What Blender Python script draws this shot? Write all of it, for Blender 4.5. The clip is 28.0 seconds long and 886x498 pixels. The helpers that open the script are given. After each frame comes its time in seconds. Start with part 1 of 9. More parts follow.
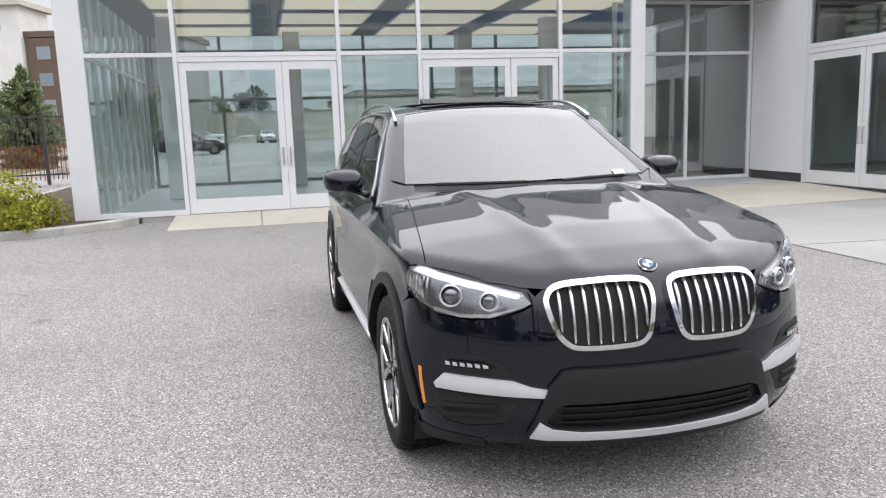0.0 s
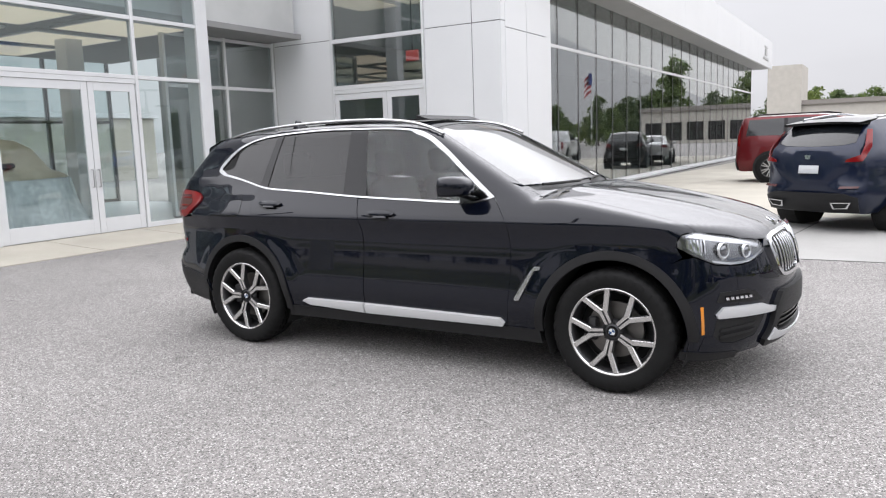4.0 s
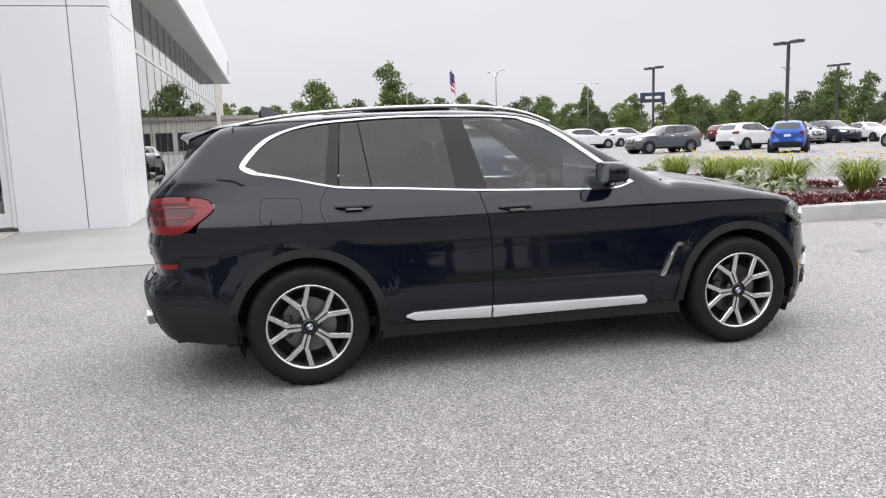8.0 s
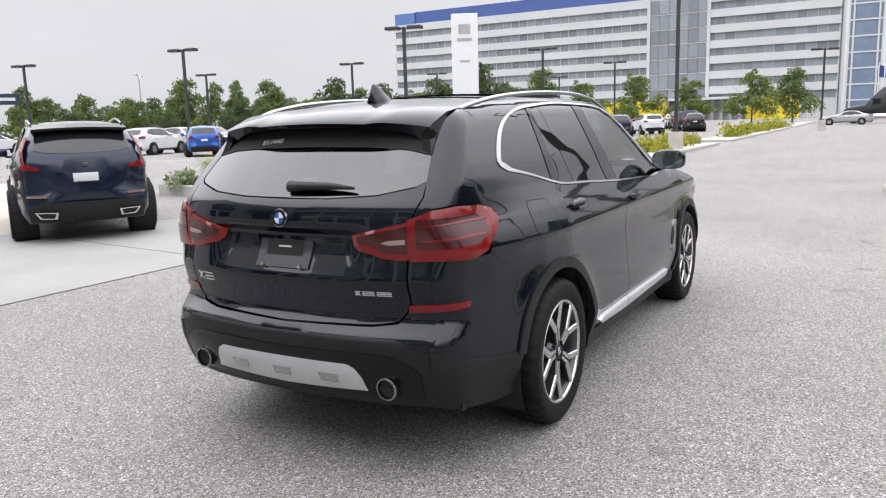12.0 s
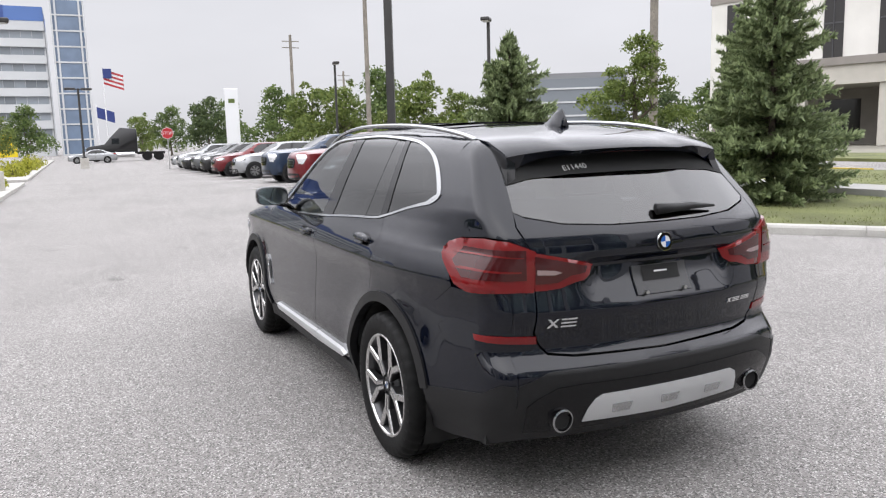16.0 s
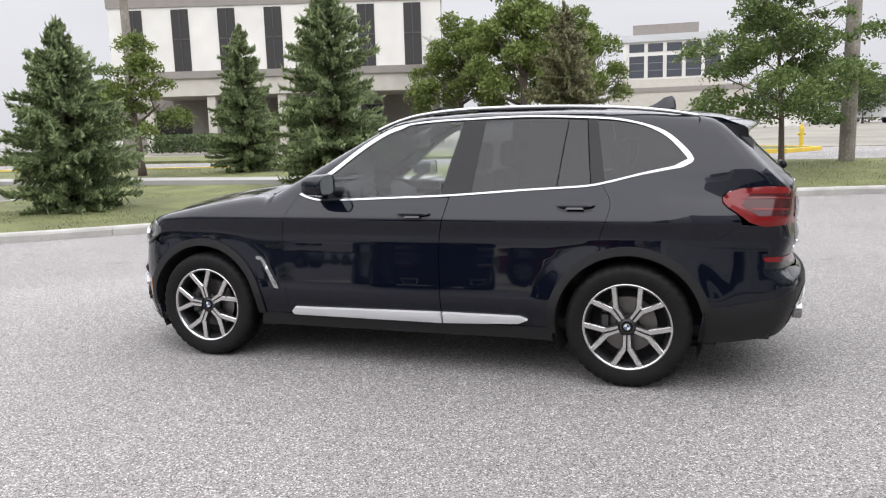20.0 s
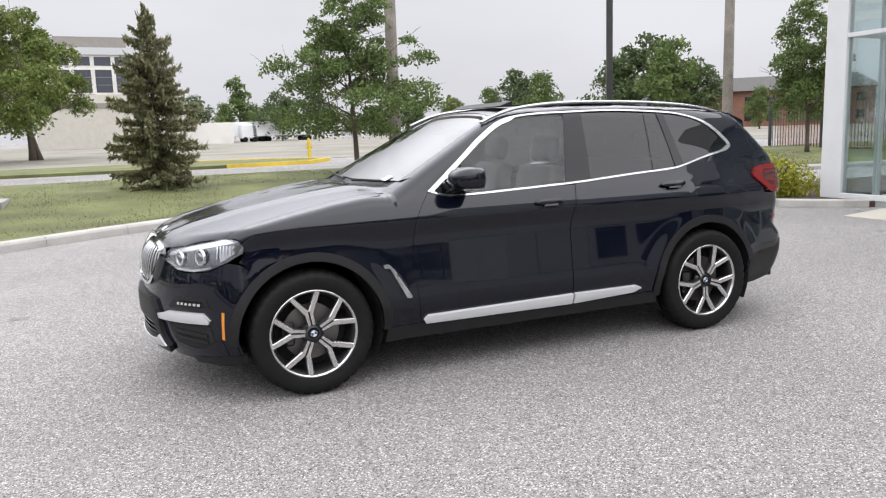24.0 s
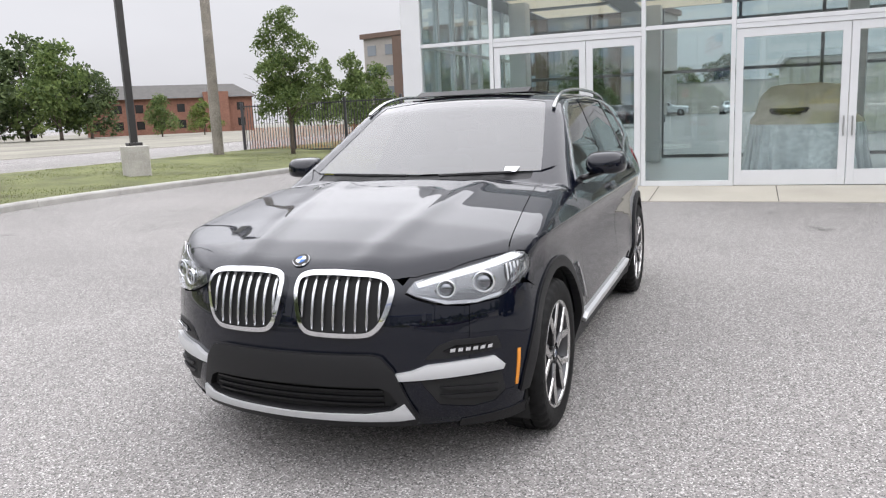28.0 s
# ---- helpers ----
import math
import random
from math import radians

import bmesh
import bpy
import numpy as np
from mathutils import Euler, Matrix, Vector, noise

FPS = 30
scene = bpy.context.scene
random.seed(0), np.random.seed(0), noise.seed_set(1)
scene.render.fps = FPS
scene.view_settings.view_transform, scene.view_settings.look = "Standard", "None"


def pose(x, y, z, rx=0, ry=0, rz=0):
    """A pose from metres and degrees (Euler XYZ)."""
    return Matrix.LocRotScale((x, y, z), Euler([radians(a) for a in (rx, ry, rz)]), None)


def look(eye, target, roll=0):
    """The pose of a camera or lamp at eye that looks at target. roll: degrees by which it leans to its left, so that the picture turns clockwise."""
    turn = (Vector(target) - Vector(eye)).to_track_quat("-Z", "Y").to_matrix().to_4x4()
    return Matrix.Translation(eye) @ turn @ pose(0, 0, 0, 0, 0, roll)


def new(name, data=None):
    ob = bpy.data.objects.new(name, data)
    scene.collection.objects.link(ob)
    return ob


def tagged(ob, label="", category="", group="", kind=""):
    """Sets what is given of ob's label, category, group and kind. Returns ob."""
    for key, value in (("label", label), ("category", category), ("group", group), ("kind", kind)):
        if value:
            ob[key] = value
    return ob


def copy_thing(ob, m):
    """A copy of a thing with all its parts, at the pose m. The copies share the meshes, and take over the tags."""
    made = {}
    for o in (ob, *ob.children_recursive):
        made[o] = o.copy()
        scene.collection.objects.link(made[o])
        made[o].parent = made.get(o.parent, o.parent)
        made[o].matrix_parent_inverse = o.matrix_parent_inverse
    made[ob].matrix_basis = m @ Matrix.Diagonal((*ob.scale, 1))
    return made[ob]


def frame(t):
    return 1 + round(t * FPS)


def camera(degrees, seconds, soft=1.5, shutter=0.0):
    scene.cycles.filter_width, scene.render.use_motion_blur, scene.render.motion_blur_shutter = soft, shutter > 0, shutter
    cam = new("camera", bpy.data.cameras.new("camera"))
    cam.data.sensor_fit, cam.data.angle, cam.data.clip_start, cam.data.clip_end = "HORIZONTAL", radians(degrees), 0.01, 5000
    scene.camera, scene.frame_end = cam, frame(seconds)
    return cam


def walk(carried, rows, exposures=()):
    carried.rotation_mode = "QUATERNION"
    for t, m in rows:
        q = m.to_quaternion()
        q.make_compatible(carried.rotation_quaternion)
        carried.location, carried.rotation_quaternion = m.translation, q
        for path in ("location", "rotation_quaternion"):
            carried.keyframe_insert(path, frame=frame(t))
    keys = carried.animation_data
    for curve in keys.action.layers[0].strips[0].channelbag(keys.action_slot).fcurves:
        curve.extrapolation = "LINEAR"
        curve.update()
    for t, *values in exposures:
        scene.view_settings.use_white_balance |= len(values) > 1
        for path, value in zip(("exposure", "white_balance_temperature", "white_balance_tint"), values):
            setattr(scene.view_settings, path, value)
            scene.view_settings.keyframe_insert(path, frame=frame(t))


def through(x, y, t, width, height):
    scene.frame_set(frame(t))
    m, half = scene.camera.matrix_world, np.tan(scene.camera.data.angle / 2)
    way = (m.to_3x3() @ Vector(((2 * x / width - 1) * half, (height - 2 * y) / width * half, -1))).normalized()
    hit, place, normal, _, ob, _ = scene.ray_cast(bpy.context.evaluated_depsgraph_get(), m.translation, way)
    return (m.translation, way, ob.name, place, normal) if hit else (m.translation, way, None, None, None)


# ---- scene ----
cam = camera(60.7, 28.0, 1.2)
PATH = [
    (0, 4.813, -1.450, 1.496, 80.72, 1.91, 76.43),
    (0.5, 4.839, -1.974, 1.510, 80.98, 1.96, 71.03),
    (1, 4.735, -2.467, 1.518, 81.06, 2.10, 65.28),
    (1.5, 4.600, -2.988, 1.501, 81.08, 1.64, 59.46),
    (2, 4.351, -3.458, 1.481, 81.17, 1.22, 53.72),
    (2.5, 4.010, -3.896, 1.474, 81.39, 0.88, 47.98),
    (3, 3.654, -4.315, 1.479, 81.61, 0.93, 42.10),
    (3.5, 3.207, -4.666, 1.480, 81.75, 1.42, 36.24),
    (4, 2.762, -5.032, 1.474, 81.95, 1.97, 30.32),
    (4.5, 2.249, -5.267, 1.455, 82.04, 2.31, 24.44),
    (6.5, 0.095, -5.636, 1.456, 82.09, 1.55, 2.68),
    (7, -0.469, -5.580, 1.463, 81.98, 1.43, -2.38),
    (7.5, -1.050, -5.535, 1.464, 81.85, 1.67, -7.62),
    (8, -1.606, -5.373, 1.461, 81.49, 1.90, -12.94),
    (8.5, -2.153, -5.152, 1.460, 81.36, 2.27, -18.28),
    (9, -2.674, -4.882, 1.469, 81.28, 2.48, -23.79),
    (9.5, -3.161, -4.500, 1.485, 81.34, 2.51, -29.47),
    (10, -3.627, -4.144, 1.501, 81.39, 2.58, -35.32),
    (10.5, -3.992, -3.679, 1.499, 81.30, 2.50, -41.25),
    (11, -4.363, -3.231, 1.500, 81.05, 2.31, -47.38),
    (11.5, -4.657, -2.748, 1.499, 80.69, 1.98, -53.78),
    (13.5, -5.078, -0.531, 1.521, 80.70, 0.53, -82.28),
    (14, -5.116, 0.022, 1.517, 81.07, 0.32, -89.40),
    (14.5, -5.181, 0.598, 1.534, 81.33, 0.69, -96.24),
    (15, -5.175, 1.150, 1.545, 81.61, 1.04, -102.89),
    (15.5, -5.013, 1.691, 1.561, 81.77, 1.37, -109.43),
    (16, -4.831, 2.217, 1.564, 81.74, 1.49, -115.85),
    (16.5, -4.516, 2.685, 1.543, 81.53, 2.00, -121.96),
    (17, -4.237, 3.148, 1.532, 81.28, 2.62, -127.69),
    (17.5, -3.916, 3.572, 1.527, 81.17, 3.10, -133.33),
    (18, -3.555, 4.001, 1.556, 81.16, 3.23, -139.09),
    (18.5, -3.186, 4.400, 1.562, 81.21, 3.18, -144.82),
    (19, -2.733, 4.719, 1.559, 81.21, 2.84, -150.52),
    (19.5, -2.296, 5.039, 1.543, 81.15, 2.19, -155.89),
    (20, -1.820, 5.277, 1.526, 81.01, 1.71, -161.30),
    (20.5, -1.316, 5.452, 1.520, 80.91, 1.62, -166.56),
    (21, -0.790, 5.587, 1.526, 80.88, 1.57, -171.79),
    (21.5, -0.220, 5.628, 1.540, 80.85, 1.66, -177.14),
    (23.5, 1.932, 5.328, 1.478, 81.33, 1.86, -198.38),
    (24, 2.388, 5.084, 1.494, 81.02, 1.88, -203.37),
    (24.5, 2.839, 4.786, 1.494, 80.63, 1.70, -208.81),
    (25, 3.248, 4.427, 1.476, 80.38, 1.84, -214.11),
    (25.5, 3.654, 4.063, 1.479, 80.15, 1.94, -219.51),
    (26, 3.983, 3.634, 1.479, 80.08, 2.08, -224.89),
    (26.5, 4.286, 3.184, 1.499, 80.23, 2.25, -230.43),
    (27, 4.551, 2.714, 1.508, 80.39, 2.51, -236.27),
    (27.5, 4.720, 2.228, 1.510, 80.25, 2.53, -242.32),
    (28, 4.854, 1.748, 1.514, 79.92, 2.47, -248.34),
]
walk(cam, [(t, pose(x, y, z, rx, ry, rz)) for t, x, y, z, rx, ry, rz in PATH])

# ---- world and light: a high overcast, brighter overhead ----
world = bpy.data.worlds.new("overcast")
scene.world = world
world.use_nodes = True
wn, wl = world.node_tree.nodes, world.node_tree.links
wn.clear()
w_out = wn.new("ShaderNodeOutputWorld")
w_bg = wn.new("ShaderNodeBackground")
w_sky = wn.new("ShaderNodeTexSky")
w_sky.sky_type, w_sky.sun_disc = "NISHITA", False
w_sky.sun_elevation, w_sky.sun_rotation = radians(60.4), radians(320)
w_sky.air_density, w_sky.dust_density = 1.0, 4.0
w_hsv = wn.new("ShaderNodeHueSaturation")
w_hsv.inputs["Saturation"].default_value = 0.18
w_hsv.inputs["Value"].default_value = 0.03
w_co = wn.new("ShaderNodeTexCoord")
w_sep = wn.new("ShaderNodeSeparateXYZ")
w_map = wn.new("ShaderNodeMapRange")
w_map.interpolation_type = "SMOOTHSTEP"
w_map.inputs["From Min"].default_value, w_map.inputs["From Max"].default_value = 0.17, 0.48
w_map.inputs["To Min"].default_value, w_map.inputs["To Max"].default_value = 0.70, 2.8
w_no = wn.new("ShaderNodeTexNoise")
w_no.inputs["Scale"].default_value, w_no.inputs["Detail"].default_value = 2.2, 5.0
w_sc = wn.new("ShaderNodeMapping")
w_sc.inputs["Scale"].default_value = (1.0, 1.0, 3.2)
w_cr = wn.new("ShaderNodeMapRange")
w_cr.inputs["From Min"].default_value, w_cr.inputs["From Max"].default_value = 0.3, 0.7
w_cr.inputs["To Min"].default_value, w_cr.inputs["To Max"].default_value = 0.93, 1.06
w_mul = wn.new("ShaderNodeMath")
w_mul.operation = "MULTIPLY"
w_col = wn.new("ShaderNodeVectorMath")
w_col.operation = "SCALE"
w_col.inputs[0].default_value = (0.98, 0.98, 1.045)
w_add = wn.new("ShaderNodeVectorMath")
w_add.operation = "ADD"
wl.new(w_co.outputs["Generated"], w_sep.inputs[0])
wl.new(w_sep.outputs["Z"], w_map.inputs["Value"])
wl.new(w_co.outputs["Generated"], w_sc.inputs["Vector"])
wl.new(w_sc.outputs["Vector"], w_no.inputs["Vector"])
wl.new(w_no.outputs["Fac"], w_cr.inputs["Value"])
wl.new(w_map.outputs[0], w_mul.inputs[0])
wl.new(w_cr.outputs[0], w_mul.inputs[1])
wl.new(w_mul.outputs[0], w_col.inputs["Scale"])
wl.new(w_sky.outputs[0], w_hsv.inputs["Color"])
wl.new(w_col.outputs[0], w_add.inputs[0])
wl.new(w_hsv.outputs[0], w_add.inputs[1])
wl.new(w_add.outputs[0], w_bg.inputs["Color"])
wl.new(w_bg.outputs[0], w_out.inputs["Surface"])
w_bg.inputs["Strength"].default_value = 1.0

sun_data = bpy.data.lights.new("sun", "SUN")
sun_data.energy, sun_data.angle, sun_data.color = 0.95, radians(140), (1.0, 0.97, 0.93)
sun = new("sun", sun_data)
sun.matrix_world = look((0, 0, 60), (22, -26, 0))

# ---- materials ----
def nodes_of(m):
    m.use_nodes = True
    n, l = m.node_tree.nodes, m.node_tree.links
    return n, l, n["Principled BSDF"]


ALBEDO_SCALE = 0.74  # scales every base colour down, to offset a sky brightened for reflections


def mat(name, color, rough=0.6, metal=0.0, spec=0.5, fine=0.0, fine_scale=60.0, broad=0.0, broad_scale=1.5, bump=0.0, bump_scale=None, coat=0.0, island=0.0, vary=0.0, tint=None):
    """A surface with fine grain, broad stains and relief; island/vary: lightness change from piece to piece."""
    color = tuple(c * ALBEDO_SCALE for c in color)
    m = bpy.data.materials.new(name)
    n, l, b = nodes_of(m)
    b.inputs["Base Color"].default_value = (*color, 1)
    b.inputs["Roughness"].default_value = rough
    b.inputs["Metallic"].default_value = metal
    b.inputs["Specular IOR Level"].default_value = spec
    b.inputs["Coat Weight"].default_value = coat
    b.inputs["Coat Roughness"].default_value = 0.03
    if fine or broad or island or vary or bump:
        co = n.new("ShaderNodeTexCoord")
        fac = None

        def times(value, lo, hi, a, c):
            nonlocal fac
            r = n.new("ShaderNodeMapRange")
            r.inputs["From Min"].default_value, r.inputs["From Max"].default_value = lo, hi
            r.inputs["To Min"].default_value, r.inputs["To Max"].default_value = a, c
            l.new(value, r.inputs["Value"])
            if fac is None:
                fac = r.outputs[0]
            else:
                q = n.new("ShaderNodeMath")
                q.operation = "MULTIPLY"
                l.new(fac, q.inputs[0])
                l.new(r.outputs[0], q.inputs[1])
                fac = q.outputs[0]

        if fine or bump:
            t1 = n.new("ShaderNodeTexNoise")
            t1.inputs["Scale"].default_value, t1.inputs["Detail"].default_value = fine_scale, 4
            l.new(co.outputs["Object"], t1.inputs["Vector"])
            if fine:
                times(t1.outputs["Fac"], 0.3, 0.7, 1 - fine, 1 + fine)
            if bump:
                bp = n.new("ShaderNodeBump")
                bp.inputs["Strength"].default_value, bp.inputs["Distance"].default_value = min(1, bump), 0.01
                l.new(t1.outputs["Fac"], bp.inputs["Height"])
                l.new(bp.outputs[0], b.inputs["Normal"])
        if broad:
            t2 = n.new("ShaderNodeTexNoise")
            t2.inputs["Scale"].default_value, t2.inputs["Detail"].default_value = broad_scale, 6
            l.new(co.outputs["Object"], t2.inputs["Vector"])
            times(t2.outputs["Fac"], 0.3, 0.7, 1 - broad, 1 + broad)
        if island:
            g = n.new("ShaderNodeNewGeometry")
            times(g.outputs["Random Per Island"], 0, 1, 1 - island, 1 + island)
        if vary:
            oi = n.new("ShaderNodeObjectInfo")
            times(oi.outputs["Random"], 0, 1, 1 - vary, 1 + vary)
        if fac is not None:
            v = n.new("ShaderNodeVectorMath")
            v.operation = "SCALE"
            v.inputs[0].default_value = color
            l.new(fac, v.inputs["Scale"])
            l.new(v.outputs[0], b.inputs["Base Color"])
    return m


def glass_mat(name, tint, f0=0.05, rough=0.0):
    """Thin pane: see-through, with mirror gloss that rises towards grazing view; f0 is the gloss head-on."""
    m = bpy.data.materials.new(name)
    m.use_nodes = True
    n, l = m.node_tree.nodes, m.node_tree.links
    n.remove(n["Principled BSDF"])
    tr, gl, mx, fr = n.new("ShaderNodeBsdfTransparent"), n.new("ShaderNodeBsdfGlossy"), n.new("ShaderNodeMixShader"), n.new("ShaderNodeLayerWeight")
    pw, mr = n.new("ShaderNodeMath"), n.new("ShaderNodeMapRange")
    pw.operation = "POWER"
    pw.inputs[1].default_value = 4.0
    mr.inputs["To Min"].default_value = f0
    tr.inputs["Color"].default_value = (*tint, 1)
    gl.inputs["Roughness"].default_value = rough
    l.new(fr.outputs["Facing"], pw.inputs[0])
    l.new(pw.outputs[0], mr.inputs["Value"])
    l.new(mr.outputs[0], mx.inputs["Fac"])
    l.new(tr.outputs[0], mx.inputs[1])
    l.new(gl.outputs[0], mx.inputs[2])
    l.new(mx.outputs[0], n["Material Output"].inputs["Surface"])
    return m


def glow(name, color, strength):
    m = bpy.data.materials.new(name)
    n, l, b = nodes_of(m)
    b.inputs["Base Color"].default_value = (*color, 1)
    b.inputs["Emission Color"].default_value = (*color, 1)
    b.inputs["Emission Strength"].default_value = strength
    return m


def leaf_mat(name, dark, light, through=0.3):
    dark, light = tuple(c * ALBEDO_SCALE for c in dark), tuple(c * ALBEDO_SCALE for c in light)
    m = bpy.data.materials.new(name)
    n, l, b = nodes_of(m)
    g = n.new("ShaderNodeNewGeometry")
    r = n.new("ShaderNodeValToRGB")
    r.color_ramp.elements[0].color, r.color_ramp.elements[1].color = (*dark, 1), (*light, 1)
    l.new(g.outputs["Random Per Island"], r.inputs["Fac"])
    l.new(r.outputs[0], b.inputs["Base Color"])
    b.inputs["Roughness"].default_value = 0.6
    b.inputs["Specular IOR Level"].default_value = 0.25
    tl, mx = n.new("ShaderNodeBsdfTranslucent"), n.new("ShaderNodeMixShader")
    l.new(r.outputs[0], tl.inputs["Color"])
    mx.inputs["Fac"].default_value = through
    l.new(b.outputs[0], mx.inputs[1])
    l.new(tl.outputs[0], mx.inputs[2])
    l.new(mx.outputs[0], n["Material Output"].inputs["Surface"])
    return m


def asphalt_mat(name, base, speck, patch=0.12):
    """Worn asphalt: pale and dark stones in a grey binder, broad wear, dark oil spots and hairline cracks."""
    base, speck = base * ALBEDO_SCALE, speck * ALBEDO_SCALE
    m = bpy.data.materials.new(name)
    n, l, b = nodes_of(m)
    co = n.new("ShaderNodeTexCoord")
    v = n.new("ShaderNodeTexVoronoi")
    v.inputs["Scale"].default_value = 135
    l.new(co.outputs["Object"], v.inputs["Vector"])
    sr = n.new("ShaderNodeSeparateColor")
    l.new(v.outputs["Color"], sr.inputs[0])
    rp = n.new("ShaderNodeValToRGB")
    e = rp.color_ramp.elements
    e[0].position, e[0].color = 0.0, (base * 0.35, base * 0.34, base * 0.322, 1)
    e[1].position, e[1].color = 1.0, (speck, speck * 0.965, speck * 0.93, 1)
    k = rp.color_ramp.elements.new(0.35)
    k.color = (base * 0.97, base * 0.925, base * 0.895, 1)
    k = rp.color_ramp.elements.new(0.8)
    k.color = (base * 1.23, base * 1.17, base * 1.125, 1)
    l.new(sr.outputs[0], rp.inputs["Fac"])
    t = n.new("ShaderNodeTexNoise")
    t.inputs["Scale"].default_value, t.inputs["Detail"].default_value, t.inputs["Roughness"].default_value = 0.35, 8, 0.6
    l.new(co.outputs["Object"], t.inputs["Vector"])
    r1 = n.new("ShaderNodeMapRange")
    r1.inputs["From Min"].default_value, r1.inputs["From Max"].default_value = 0.3, 0.7
    r1.inputs["To Min"].default_value, r1.inputs["To Max"].default_value = 1 - patch, 1 + patch
    l.new(t.outputs["Fac"], r1.inputs["Value"])
    s = n.new("ShaderNodeTexNoise")
    s.inputs["Scale"].default_value, s.inputs["Detail"].default_value = 1.7, 5
    l.new(co.outputs["Object"], s.inputs["Vector"])
    r2 = n.new("ShaderNodeMapRange")
    r2.inputs["From Min"].default_value, r2.inputs["From Max"].default_value = 0.66, 0.76
    r2.inputs["To Min"].default_value, r2.inputs["To Max"].default_value = 1.0, 0.5
    l.new(s.outputs["Fac"], r2.inputs["Value"])
    c = n.new("ShaderNodeTexVoronoi")
    c.feature = "DISTANCE_TO_EDGE"
    c.inputs["Scale"].default_value = 0.22
    wv = n.new("ShaderNodeTexNoise")
    wv.inputs["Scale"].default_value, wv.inputs["Detail"].default_value = 0.8, 6
    mixv = n.new("ShaderNodeMix")
    mixv.data_type = "VECTOR"
    mixv.inputs[0].default_value = 0.35
    l.new(co.outputs["Object"], wv.inputs["Vector"])
    l.new(co.outputs["Object"], mixv.inputs[4])
    l.new(wv.outputs["Color"], mixv.inputs[5])
    l.new(mixv.outputs[1], c.inputs["Vector"])
    r3 = n.new("ShaderNodeMapRange")
    r3.inputs["From Min"].default_value, r3.inputs["From Max"].default_value = 0.0, 0.0022
    r3.inputs["To Min"].default_value, r3.inputs["To Max"].default_value = 0.88, 1.0
    l.new(c.outputs["Distance"], r3.inputs["Value"])
    m1, m2 = n.new("ShaderNodeMath"), n.new("ShaderNodeMath")
    m1.operation = m2.operation = "MULTIPLY"
    l.new(r1.outputs[0], m1.inputs[0])
    l.new(r2.outputs[0], m1.inputs[1])
    l.new(m1.outputs[0], m2.inputs[0])
    l.new(r3.outputs[0], m2.inputs[1])
    sc = n.new("ShaderNodeVectorMath")
    sc.operation = "SCALE"
    l.new(rp.outputs[0], sc.inputs[0])
    l.new(m2.outputs[0], sc.inputs["Scale"])
    l.new(sc.outputs[0], b.inputs["Base Color"])
    b.inputs["Roughness"].default_value = 0.85
    b.inputs["Specular IOR Level"].default_value = 0.3
    bp = n.new("ShaderNodeBump")
    bp.inputs["Strength"].default_value, bp.inputs["Distance"].default_value = 0.5, 0.006
    l.new(v.outputs["Distance"], bp.inputs["Height"])
    l.new(bp.outputs[0], b.inputs["Normal"])
    return m


M_ASPHALT = asphalt_mat("worn_asphalt", 0.262, 0.64)
M_ROAD = asphalt_mat("old_road", 0.25, 0.5, 0.15)
M_CONC = mat("concrete_grey", (0.36, 0.355, 0.34), 0.85, fine=0.1, fine_scale=120, broad=0.12, broad_scale=0.7, bump=0.15)
M_BEIGE = mat("concrete_beige", (0.5, 0.47, 0.40), 0.85, fine=0.08, fine_scale=110, broad=0.1, broad_scale=0.8, bump=0.15)
M_KERB = mat("kerb_concrete", (0.46, 0.45, 0.42), 0.85, fine=0.12, fine_scale=70, broad=0.15, broad_scale=2.5, bump=0.2, vary=0.07)
M_JOINT = mat("dark_joint", (0.06, 0.06, 0.055), 0.9)
M_PAINT = mat("road_paint", (0.6, 0.6, 0.57), 0.8, fine=0.2, fine_scale=30, broad=0.2)
M_YELLOW = mat("yellow_paint", (0.7, 0.5, 0.05), 0.7, fine=0.12, fine_scale=20, broad=0.15)
M_SOIL = mat("mulch", (0.07, 0.042, 0.03), 0.95, fine=0.5, fine_scale=90, bump=1.0)
M_GRASS = mat("grass_ground", (0.13, 0.143, 0.047), 0.95, fine=0.35, fine_scale=60, broad=0.35, broad_scale=0.9, bump=0.6)
M_WHITE = mat("white_panel", (0.84, 0.85, 0.86), 0.35, broad=0.025, broad_scale=0.5, fine=0.015)
M_ALU = mat("white_aluminium", (0.76, 0.77, 0.78), 0.35, broad=0.03, broad_scale=2)
M_DARK = mat("dark_frame", (0.05, 0.05, 0.055), 0.4)
M_BRONZE = mat("bronze_pole", (0.03, 0.028, 0.027), 0.45, broad=0.2, broad_scale=3)
M_WOOD = mat("weathered_pole_wood", (0.26, 0.235, 0.2), 0.9, fine=0.3, fine_scale=25, broad=0.25, broad_scale=2, bump=0.6)
M_BARK = mat("bark", (0.12, 0.095, 0.075), 0.95, fine=0.4, fine_scale=30, bump=0.8)
M_GLASS = glass_mat("shop_glass", (0.84, 0.89, 0.89), 0.08)
M_GLASS_DK = glass_mat("showroom_glass", (0.74, 0.79, 0.79), 0.2)
M_INWALL = mat("interior_wall", (0.6, 0.61, 0.6), 0.8, broad=0.06)
M_INFLOOR = mat("interior_floor", (0.52, 0.53, 0.53), 0.35, broad=0.08, fine=0.05)
M_CEIL = mat("interior_ceiling", (0.75, 0.75, 0.73), 0.8, broad=0.04)
M_STEEL = mat("brushed_steel", (0.6, 0.6, 0.6), 0.3, 1.0, broad=0.05)

